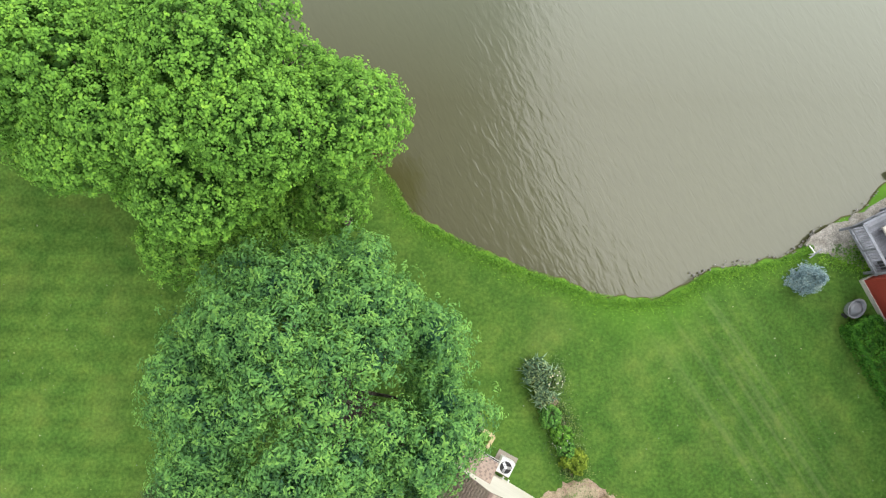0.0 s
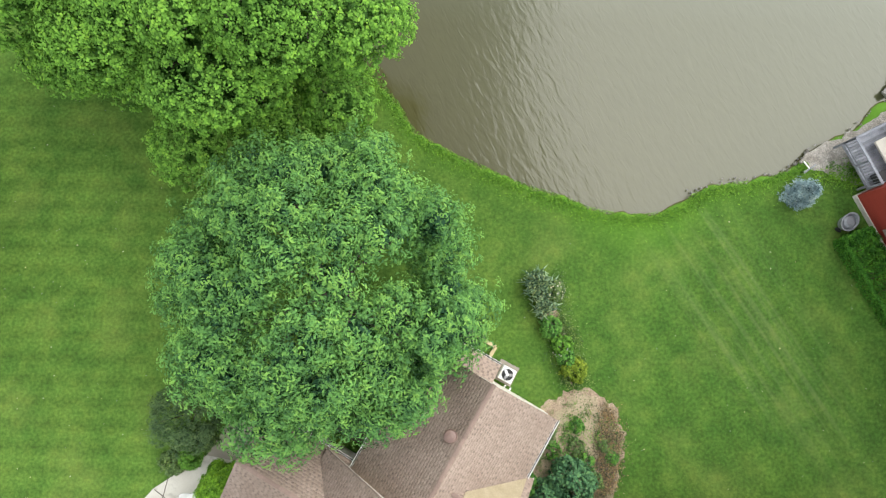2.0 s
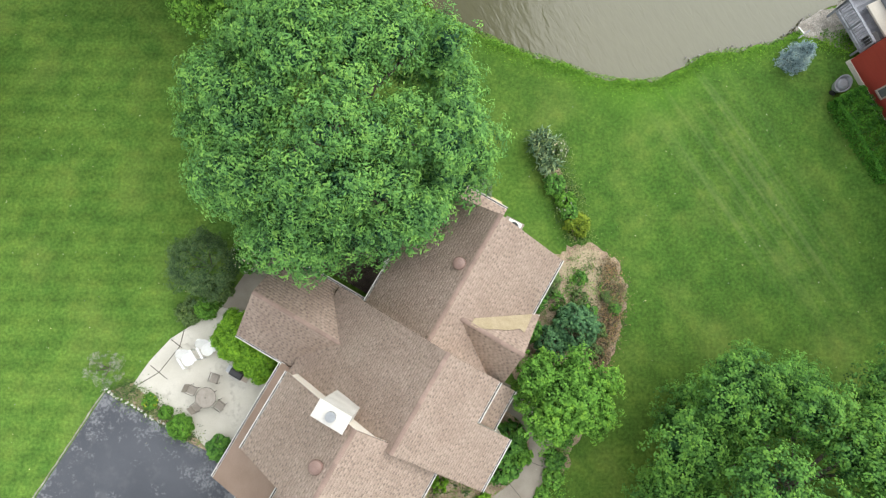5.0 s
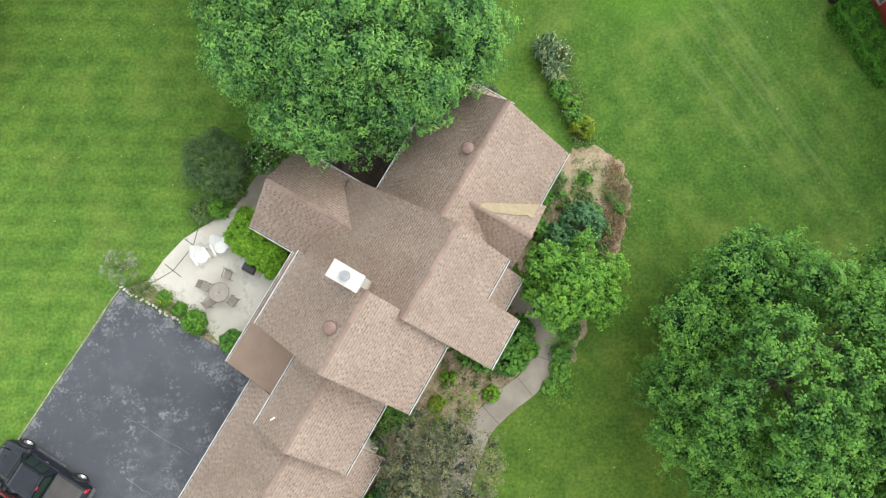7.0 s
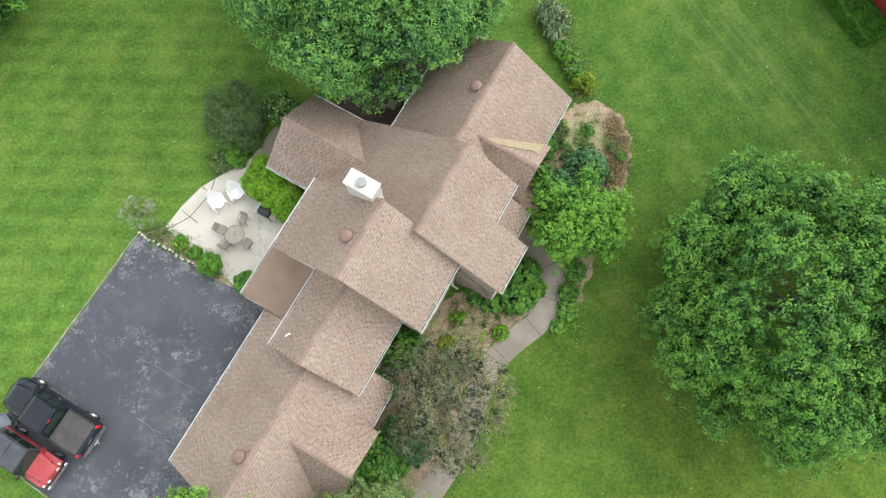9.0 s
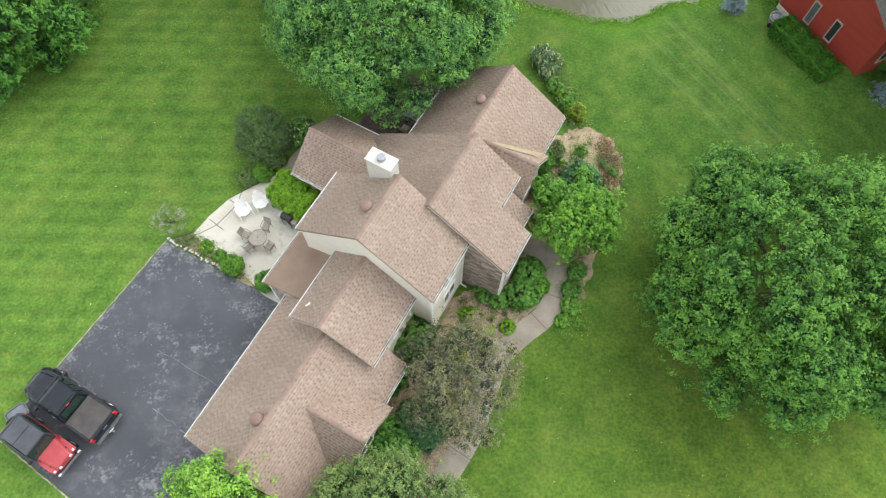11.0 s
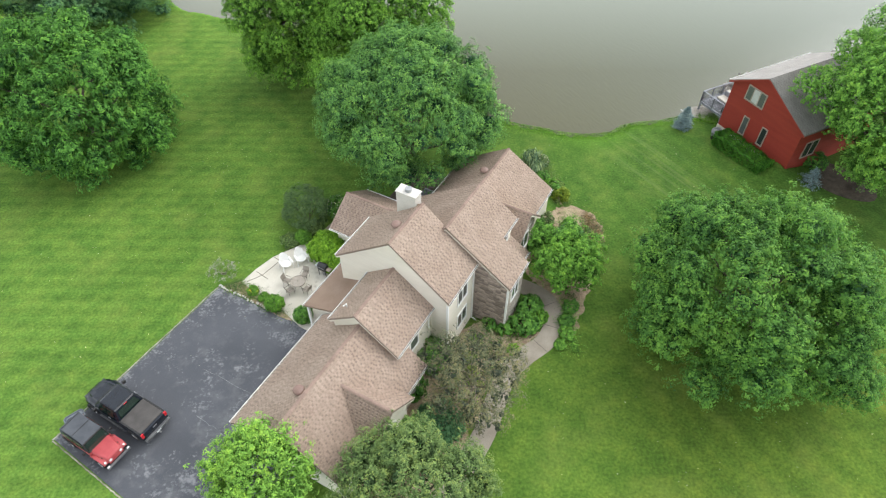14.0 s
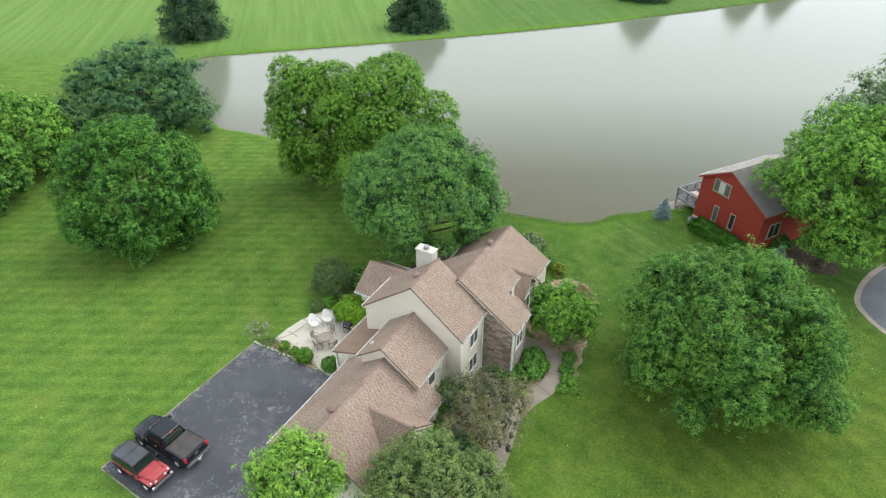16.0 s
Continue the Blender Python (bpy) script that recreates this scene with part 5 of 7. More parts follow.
FRONT = [(-3.2, -20.4), (-1.0, -18.9), (0.9, -18.9), (2.4, -17.0), (3.4, -17.6), (3.4, -18.6), (2.4, -20.0), (0.8, -21.2), (-0.5, -23.6), (-1.7, -26.0), (-3.4, -27)]
SIDE = [(4.6, -9.6), (5.6, -8.6), (7.0, -8.2), (8.3, -8.7), (8.9, -10.2), (8.4, -12.2), (7.5, -14.4), (6.4, -16.8), (5.2, -18.8), (4.6, -16.4), (4.2, -13)]
NARROW = [(4.2, -2.0), (5.8, -1.6), (6.2, -3.4), (6.9, -5.6), (7.2, -7.9), (6.2, -8.0), (5.2, -5.2), (4.5, -3.8)]


def within(poly): return lambda x, y: bool(inside_distance(np.array([x]), np.array([y]), poly)[0] > 0.05)


cover("patchy low green weeds in the front bed", -3.5, -27, 3.5, -17, 150, M["leaf_olive"], 111, within(FRONT))
cover("patchy fresh green weeds in the front bed", -3.5, -27, 3.5, -17, 110, M["leaf_chartreuse"], 112, within(FRONT), 0.2)
cover("patchy low green weeds in the side bed", 4, -19, 9, -8, 130, M["leaf_olive"], 113, within(SIDE), 0.2)
cover("bright low plants along the walk", 4.3, -21, 6.2, -16.6, 60, M["leaf_mid"], 119, lambda x, y: 0.35 * (y + 21) + 3.6 < x * 1.0 - 0.0 and x < 5.6 + 0.1 * (y + 19), 0.2)
cover("dry brown weeds at the edge of the side bed", 6.8, -15, 9.2, -8, 260, M["leaf_dry"], 114, lambda x, y: within(SIDE)(x, y) and x > 7.2 + 0.12 * (y + 14), 0.2)
cover("green weeds across the bare soil", 5.4, -11.4, 8.6, -8.2, 45, M["leaf_maple"], 115, lambda x, y: y < -9.2 and within(SIDE)(x, y), 0.2)
cover("mixed low plants in the narrow bed", 4, -8.2, 7.4, -1.4, 130, M["leaf_olive"], 116, within(NARROW), 0.22)
cover("low plants in the strip beside the driveway", -17.6, -18, -12.6, -14.7, 120, M["leaf_olive"], 117, within([(-17.7, -15.2), (-16.4, -14.6), (-13.2, -17.0), (-12.5, -18.0), (-13.4, -17.8)]), 0.2)


# ---- vehicles ----
M["black_paint"] = mat("black_car_paint", (0.010, 0.013, 0.019), (0.014, 0.018, 0.026), 2, 30, 0.1, 0.16, 0, spec=0.5)
M["red_paint"] = mat("faded_red_paint", (0.36, 0.048, 0.056), (0.43, 0.080, 0.085), 1.2, 12, 0.08, 0.38, 0, spec=0.5)
M["vinyl"] = mat("black_vinyl", (0.052, 0.047, 0.045), (0.078, 0.072, 0.068), 1.5, 30, 0.15, 0.75, 0.2)
M["soft_top"] = mat("faded_black_canvas", (0.055, 0.061, 0.072), (0.082, 0.089, 0.102), 1.5, 40, 0.15, 0.85, 0.3)
M["rubber"] = mat("tyre_rubber", (0.014, 0.014, 0.014), (0.022, 0.022, 0.022), 3, 40, 0.2, 0.85, 0.3)
M["alloy"] = mat("alloy", (0.45, 0.45, 0.46), (0.56, 0.56, 0.57), 3, 30, 0.08, 0.35, 0, metal=0.9)
M["grey_metal"] = mat("grey_metal", (0.32, 0.33, 0.34), (0.42, 0.43, 0.44), 3, 30, 0.1, 0.4, 0, metal=0.6)
M["dull_metal"] = mat("dull_bumper_metal", (0.11, 0.115, 0.12), (0.19, 0.195, 0.20), 3, 30, 0.15, 0.45, 0.05, metal=0.4)
M["black_plastic"] = mat("black_plastic", (0.016, 0.016, 0.017), (0.026, 0.026, 0.027), 3, 40, 0.15, 0.6, 0.1)
M["car_glass"] = mat("tinted_glass", (0.010, 0.022, 0.016), (0.016, 0.032, 0.024), 1, 5, 0.05, 0.05, 0, spec=0.9)
M["tail_red"] = mat("red_lens", (0.50, 0.012, 0.020), (0.58, 0.020, 0.028), 4, 30, 0.08, 0.15, 0, spec=0.6)
M["lamp_white"] = mat("clear_lens", (0.72, 0.73, 0.74), (0.82, 0.83, 0.84), 4, 30, 0.05, 0.12, 0, spec=0.6)
M["grey_tub"] = mat("grey_blue_plastic", (0.12, 0.14, 0.165), (0.18, 0.20, 0.225), 2, 20, 0.15, 0.5, 0.1)
M["blue_plastic"] = mat("blue_plastic", (0.04, 0.16, 0.32), (0.07, 0.22, 0.40), 2, 20, 0.15, 0.5, 0.1)


def loft(bm, rings):
    """A closed skin over rings of points."""
    vs = [[bm.verts.new(p) for p in ring] for ring in rings]
    for a, b in zip(vs, vs[1:]):
        for i in range(len(a)):
            j = (i + 1) % len(a)
            bm.faces.new((a[i], a[j], b[j], b[i]))
    bm.faces.new(vs[0][::-1]); bm.faces.new(vs[-1])
    return bm


def hull_ring(x, w, z0, z1, top=0.06, r=0.10):
    """A rounded body section at x: half-width w, from z0 to z1."""
    half = [(w * 0.94, z0), (w, z0 + 0.12), (w, (z0 + z1) / 2), (w - top * 0.4, z1 - r), (w - top - r * 0.3, z1 - r * 0.3), (w - top - r, z1)]
    return [(x, y, z) for y, z in half] + [(x, -y, z) for y, z in half[::-1]]


def wheel(parent, x, y, r=0.39, w=0.26, sx=1.0):
    """A wheel: tyre with rounded shoulders, dished rim."""
    s = 1 if y > 0 else -1
    prof = [(r * 0.62, -w / 2), (r * 0.93, -w / 2), (r, -w / 2 + 0.05), (r, w / 2 - 0.05), (r * 0.93, w / 2), (r * 0.62, w / 2)]
    def lathe(prof, n=22):
        bm = bmesh.new()
        rings = [[bm.verts.new((x + sx * rr * math.cos(2 * math.pi * k / n), y + yy, r + rr * math.sin(2 * math.pi * k / n))) for rr, yy in prof] for k in range(n)]
        for k in range(n):
            a, b = rings[k], rings[(k + 1) % n]
            for i in range(len(prof) - 1):
                bm.faces.new((a[i], a[i + 1], b[i + 1], b[i]))
        return bm
    wh = part("wheel", lathe(prof), M["rubber"], parent)
    part("rim", lathe([(0.001, s * 0.05), (r * 0.2, s * 0.06), (r * 0.45, s * 0.02), (r * 0.6, s * (w / 2 - 0.03)), (r * 0.63, s * (w / 2 - 0.01))]), M["alloy"], wh)
    return wh


def quad_panel(name, pts, material, parent, thick=0.012, label=""):
    """A thin pane through four corners."""
    p = [Vector(q) for q in pts]
    n = (p[1] - p[0]).cross(p[3] - p[0]).normalized() * thick
    bm = bmesh.new()
    a = [bm.verts.new(q) for q in p]; b = [bm.verts.new(q + n) for q in p]
    bm.faces.new(a[::-1]); bm.faces.new(b)
    for i in range(4):
        j = (i + 1) % 4
        bm.faces.new((a[i], a[j], b[j], b[i]))
    return part(name, bm, material, parent, label)


def pickup(m):
    t = thing("pickup_truck", "black extended-cab pickup truck with covered bed, parked on asphalt", "truck", m)
    P = M["black_paint"]
    bm = bmesh.new()
    loft(bm, [hull_ring(-3.05, 0.93, 0.55, 1.24), hull_ring(-2.9, 0.97, 0.50, 1.27), hull_ring(-0.95, 0.99, 0.46, 1.27), hull_ring(-0.9, 0.99, 0.46, 1.15),
              hull_ring(1.4, 0.99, 0.46, 1.15), hull_ring(1.7, 0.98, 0.46, 1.13, 0.10), hull_ring(2.2, 0.965, 0.47, 1.11, 0.12), hull_ring(2.6, 0.93, 0.48, 1.07, 0.15), hull_ring(2.85, 0.86, 0.50, 1.02, 0.17),
              hull_ring(3.02, 0.75, 0.52, 0.95, 0.18), hull_ring(3.14, 0.56, 0.56, 0.86, 0.18)])
    body = part("body", bm, P, t)
    part("hood", loft(bmesh.new(), [[(1.5, 0.72, 1.10), (1.5, 0.62, 1.19), (1.5, -0.62, 1.19), (1.5, -0.72, 1.10)], [(2.3, 0.66, 1.06), (2.3, 0.54, 1.165), (2.3, -0.54, 1.165), (2.3, -0.66, 1.06)], [(2.75, 0.56, 1.0), (2.75, 0.44, 1.10), (2.75, -0.44, 1.10), (2.75, -0.56, 1.0)], [(2.98, 0.42, 0.92), (2.98, 0.34, 1.0), (2.98, -0.34, 1.0), (2.98, -0.42, 0.92)]]), P, t)
    cab = part("cab", loft(bmesh.new(), [[(-0.92, 0.90, 1.13), (-0.92, -0.90, 1.13), (-0.62, -0.70, 1.80), (-0.62, 0.70, 1.80)],
                                        [(-0.5, 0.92, 1.13), (-0.5, -0.92, 1.13), (-0.5, -0.70, 1.85), (-0.5, 0.70, 1.85)],
                                        [(0.9, 0.92, 1.13), (0.9, -0.92, 1.13), (0.85, -0.70, 1.85), (0.85, 0.70, 1.85)],
                                        [(1.62, 0.88, 1.12), (1.62, -0.88, 1.12), (1.0, -0.68, 1.80), (1.0, 0.68, 1.80)]]), P, t)
    part("roof", boxes(((-0.52, -0.66, 1.84), (0.84, 0.66, 1.885)), bevel=0.03), P, cab)
    part("hood_scoop", boxes(((2.0, -0.20, 1.15), (2.5, 0.20, 1.185)), bevel=0.02), P, t)
    part("wiper_cowl", boxes(((1.50, -0.74, 1.155), (1.68, 0.74, 1.20)), bevel=0.015), M["black_plastic"], t)
    part("tailgate_handle", boxes(((-3.12, -0.14, 1.02), (-3.09, 0.14, 1.10)), bevel=0.01), M["alloy"], t, "bright tailgate handle")
    quad_panel("windshield", [(1.57, 0.80, 1.19), (1.57, -0.80, 1.19), (1.06, -0.64, 1.775), (1.06, 0.64, 1.775)][::-1], M["car_glass"], t, 0.02, "green-tinted windshield")
    quad_panel("rear_window", [(-0.88, -0.72, 1.26), (-0.88, 0.72, 1.26), (-0.68, 0.60, 1.72), (-0.68, -0.60, 1.72)][::-1], M["car_glass"], t, 0.02)
    for s in (1, -1):
        for x0, x1 in ((-0.42, 0.22), (0.30, 1.12)):
            q = [(x0, s * 0.905, 1.24), (x1, s * 0.905, 1.24), (min(x1, 0.85), s * 0.735, 1.74), (x0, s * 0.735, 1.74)]
            quad_panel("side_window", q if s < 0 else q[::-1], M["car_glass"], t, 0.02)
        part("mirror", boxes(((1.12, s * 1.0, 1.18), (1.30, s * 1.22, 1.38)), bevel=0.03), M["black_plastic"], t)
        part("tail_light", boxes(((-3.09, s * 0.78, 0.92), (-2.98, s * 0.955, 1.26)), bevel=0.02), M["tail_red"], t, "red tail light")
        part("headlight", boxes(((2.84, s * 0.56, 0.80), (3.02, s * 0.76, 0.94)), bevel=0.03), M["car_glass"], t)
        part("running_board", boxes(((-0.8, s * 0.97, 0.40), (1.3, s * 1.06, 0.45)), bevel=0.015), M["dull_metal"], t, "dull metal running board")
        part("bed_rail", boxes(((-2.9, s * 0.87, 1.26), (-1.0, s * 0.96, 1.31)), bevel=0.015), M["black_plastic"], t)
        for x in (0.15, 1.0):
            part("door_handle", boxes(((x - 0.22, s * 0.985, 1.04), (x, s * 1.01, 1.08)), bevel=0.008), M["alloy"] if x < 0.5 else M["black_plastic"], t)
        for x in (2.05, -2.0):
            bm = bmesh.new()
            for k in range(8):
                a, b = math.pi * k / 8, math.pi * (k + 1) / 8
                tube(bm, (x + 0.50 * math.cos(a), s * 0.985, 0.42 + 0.50 * math.sin(a)), (x + 0.50 * math.cos(b), s * 0.985, 0.42 + 0.50 * math.sin(b)), 0.045, n=6)
            part("wheel_arch", bm, M["black_plastic"], t)
            wheel(t, x, s * 0.88, 0.39, 0.26, 1.15)
    cover = part("tonneau_cover", boxes(((-2.93, -0.86, 1.25), (-1.02, 0.86, 1.315)), bevel=0.025), M["vinyl"], t, "grey-black vinyl bed cover")
    part("tailgate", boxes(((-3.10, -0.77, 0.70), (-3.03, 0.77, 1.25)), bevel=0.02), P, t)
    bumper = part("rear_bumper", boxes(((-3.28, -0.92, 0.52), (-3.06, 0.92, 0.70)), bevel=0.03), M["dull_metal"], t, "dull metal step bumper")
    part("hitch", boxes(((-3.42, -0.05, 0.46), (-3.2, 0.05, 0.54)), bevel=0.01), M["grey_metal"], bumper)
    part("number_plate", boxes(((-3.295, -0.16, 0.56), (-3.28, 0.16, 0.68))), M["lamp_white"], bumper)
    part("front_bumper", boxes(((3.0, -0.60, 0.48), (3.20, 0.60, 0.68)), bevel=0.05), M["black_plastic"], t)
    part("brake_light", boxes(((-0.70, -0.11, 1.80), (-0.64, 0.11, 1.83)), bevel=0.01), M["tail_red"], t, "red high brake light")
    return t


def off_roader(m):
    t = thing("off_roader", "faded red open off-roader with black canvas top, parked on asphalt", "car", m)
    R = M["red_paint"]
    bm = bmesh.new()
    loft(bm, [hull_ring(-1.85, 0.72, 0.52, 1.05, 0.02, 0.05), hull_ring(-1.8, 0.76, 0.50, 1.07, 0.02, 0.05), hull_ring(0.55, 0.76, 0.50, 1.07, 0.02, 0.05), hull_ring(0.62, 0.74, 0.52, 1.05, 0.04, 0.05)])
    part("tub", bm, R, t)
    bm = bmesh.new()
    loft(bm, [hull_ring(0.60, 0.66, 0.62, 1.12, 0.05, 0.08), hull_ring(1.2, 0.60, 0.62, 1.10, 0.05, 0.08), hull_ring(1.78, 0.52, 0.62, 1.06, 0.05, 0.08), hull_ring(1.83, 0.50, 0.64, 1.03, 0.06, 0.08)])
    part("hood", bm, R, t, "faded red hood")
    part("grille", boxes(((1.83, -0.50, 0.56), (1.88, 0.50, 1.02)), bevel=0.02), R, t)
    for s in (1, -1):
        part("fender", loft(bmesh.new(), [[(0.5, s * 0.60, 0.60), (0.5, s * 0.82, 0.60), (0.5, s * 0.82, 0.66), (0.5, s * 0.60, 0.66)],
                                         [(0.85, s * 0.56, 0.86), (0.85, s * 0.82, 0.86), (0.85, s * 0.82, 0.92), (0.85, s * 0.56, 0.92)],
                                         [(1.62, s * 0.50, 0.88), (1.62, s * 0.82, 0.88), (1.62, s * 0.82, 0.93), (1.62, s * 0.50, 0.93)],
                                         [(1.86, s * 0.50, 0.76), (1.86, s * 0.80, 0.76), (1.86, s * 0.80, 0.81), (1.86, s * 0.50, 0.81)]]), R, t)
        bm = bmesh.new(); tube(bm, (1.85, s * 0.36, 0.86), (1.93, s * 0.36, 0.86), 0.095, 0.085, 16)
        part("headlight", bm, M["lamp_white"], t, "round clear headlight")
        bm = bmesh.new(); tube(bm, (1.80, s * 0.66, 0.97), (1.90, s * 0.66, 0.95), 0.06, 0.05, 12)
        part("side_lamp", bm, M["lamp_white"], t)
        part("mirror", boxes(((0.48, s * 0.82, 1.12), (0.56, s * 1.02, 1.30)), bevel=0.02), M["black_plastic"], t)
        part("tail_light", boxes(((-1.90, s * 0.60, 0.80), (-1.84, s * 0.72, 0.95)), bevel=0.01), M["tail_red"], t)
        part("hood_latch", boxes(((1.45, s * 0.55, 1.02), (1.52, s * 0.60, 1.08)), bevel=0.005), M["black_plastic"], t)
        q = [(-1.55, s * 0.755, 1.12), (-0.60, s * 0.755, 1.12), (-0.60, s * 0.70, 1.60), (-1.45, s * 0.70, 1.60)]
        quad_panel("side_window", q if s < 0 else q[::-1], M["car_glass"], t, 0.015)
        q = [(-0.50, s * 0.755, 1.12), (0.40, s * 0.755, 1.12), (0.22, s * 0.70, 1.62), (-0.50, s * 0.70, 1.62)]
        quad_panel("door_window", q if s < 0 else q[::-1], M["car_glass"], t, 0.015)
        part("rear_flare", boxes(((-1.75, s * 0.76, 0.84), (-0.85, s * 0.86, 0.90)), bevel=0.02), M["black_plastic"], t)
        for x in (1.25, -1.3):
            wheel(t, x, s * 0.70, 0.37, 0.24)
    bm = bmesh.new()
    loft(bm, [[(-1.84, 0.74, 1.06), (-1.84, -0.74, 1.06), (-1.72, -0.66, 1.66), (-1.72, 0.66, 1.66)], [(-1.5, 0.745, 1.06), (-1.5, -0.745, 1.06), (-1.55, -0.64, 1.74), (-1.55, 0.64, 1.74)],
              [(-0.6, 0.745, 1.06), (-0.6, -0.745, 1.06), (-0.6, -0.62, 1.79), (-0.6, 0.62, 1.79)],
              [(0.3, 0.745, 1.06), (0.3, -0.745, 1.06), (0.22, -0.64, 1.75), (0.22, 0.64, 1.75)], [(0.50, 0.74, 1.06), (0.50, -0.74, 1.06), (0.32, -0.66, 1.70), (0.32, 0.66, 1.70)]])
    top = part("soft_top", bm, M["soft_top"], t, "faded black canvas top")
    for x in (-1.55, -0.6):
        strip("seam", (x, -0.62, 1.755 if x < -1 else 1.80), (x, 0.62, 1.755 if x < -1 else 1.80), 0.04, 0.02, M["black_plastic"], top)
    quad_panel("windshield", [(0.60, 0.68, 1.12), (0.60, -0.68, 1.12), (0.40, -0.62, 1.66), (0.40, 0.62, 1.66)][::-1], M["car_glass"], t, 0.02)
    for a, b in (((0.62, -0.72, 1.08), (0.40, -0.66, 1.72)), ((0.62, 0.72, 1.08), (0.40, 0.66, 1.72)), ((0.40, -0.66, 1.72), (0.40, 0.66, 1.72)), ((0.63, -0.72, 1.10), (0.63, 0.72, 1.10))):
        strip("windshield_frame", a, b, 0.06, 0.06, M["black_plastic"], t)
    part("front_bumper", boxes(((1.96, -0.80, 0.50), (2.10, 0.80, 0.62)), bevel=0.02), M["dull_metal"], t, "grey metal front bumper")
    part("bumper_end", boxes(((1.98, 0.62, 0.62), (2.06, 0.78, 0.70)), bevel=0.01), M["lamp_white"], t)
    part("bumper_end", boxes(((1.98, -0.78, 0.62), (2.06, -0.62, 0.70)), bevel=0.01), M["lamp_white"], t)
    part("rear_bumper", boxes(((-2.0, -0.72, 0.46), (-1.88, 0.72, 0.60)), bevel=0.02), M["black_plastic"], t)
    bm = bmesh.new(); tube(bm, (-1.88, 0.1, 0.95), (-2.10, 0.1, 0.95), 0.35, 0.33, 22)
    part("spare_wheel", bm, M["rubber"], t)
    part("frame", boxes(((-1.8, -0.45, 0.36), (1.9, 0.45, 0.54)), bevel=0.02), M["black_plastic"], t)
    return t


pickup(pose(-20.8, -24.5, 0.03, 0, 0, 149.2) @ Matrix.Diagonal((0.80, 0.90, 0.92, 1)))
off_roader(pose(-21.79, -26.43, 0.03, 0, 0, -30.9) @ Matrix.Diagonal((0.9, 0.9, 0.9, 1)))


def tub_box(m):
    t = thing("plastic_tub", "grey plastic tub with a blue rim beside the off-roader", "tub", m)
    bm = bmesh.new()
    def ring(z, a, b): return [(x * a, y * b, z) for x, y in ((-1, -0.7), (-0.7, -1), (0.7, -1), (1, -0.7), (1, 0.7), (0.7, 1), (-0.7, 1), (-1, 0.7))]
    loft(bm, [ring(0.0, 0.40, 0.28), ring(0.45, 0.50, 0.36), ring(0.47, 0.54, 0.40), ring(0.49, 0.50, 0.36), ring(0.40, 0.47, 0.33)])
    part("shell", bm, M["grey_tub"], t)
    part("rim", boxes(((-0.5, -0.40, 0.46), (0.5, -0.34, 0.51)), bevel=0.01), M["blue_plastic"], t, "bright blue rim")
    part("lid", boxes(((-0.44, -0.32, 0.40), (0.44, 0.32, 0.44)), bevel=0.02), M["grey_tub"], t)
    return t


tub_box(pose(-23.5, -24.95, 0.0, 0, 0, 40))


# ---- the red house on the bank: local x along its gable wall, local y away into the block ----
BANK = Matrix.Translation((21.1, 1.93, 0)) @ pose(0, 0, 0, 0, 0, -64.5)
RED = BANK @ pose(0, 0.5, 0)
redhouse = thing("house", "red boarded house with grey shingled roof on the pond bank", "house", RED)
bm = bmesh.new()
prof = [(0.0, 0.2), (7.25, -0.1), (7.25, 4.10), (3.0, 6.30), (0.0, 4.62)]
lo = [bm.verts.new((x, 0.0, z)) for x, z in prof]; hi = [bm.verts.new((x, 9.0, z)) for x, z in prof]
bm.faces.new(lo); bm.faces.new(hi[::-1])
for k in range(5):
    bm.faces.new((lo[k], hi[k], hi[(k + 1) % 5], lo[(k + 1) % 5]))
part("wall", bm, M["red"], redhouse, "red painted board wall")
part("foundation", boxes(((-0.04, -0.05, -0.9), (7.18, 8.9, 0.32)), bevel=0.01), M["patio"], redhouse, "pale cement foundation")
# lighter copy of the grey shingle: the pond slope's brighter light painted in
M["lit_roof"] = mat("lit_grey_shingle", (0.34, 0.315, 0.295), (0.41, 0.38, 0.36), 1.0, 50, 0.15, 0.9, 0.3, vary="tone", spread=0.10)
slope(redhouse, (-0.3, 9.2, 4.58), (-0.3, -0.22, 4.58), (3.0, -0.22, 6.46), (3.0, 9.2, 6.46), M["lit_roof"])
slope(redhouse, (7.55, -0.22, 4.08), (7.55, 9.2, 4.08), (3.0, 9.2, 6.46), (3.0, -0.22, 6.46), M["grey_roof"])
for a, b in (((-0.3, -0.24, 4.58), (3.0, -0.24, 6.46)), ((3.0, -0.24, 6.46), (7.55, -0.24, 4.08))):
    strip("rake_board", a, b, 0.04, 0.14, M["red"], redhouse, 0.16)
gutter((-0.3, -0.22, 4.58), (-0.3, 9.2, 4.58), (-1, 0, 0), redhouse)


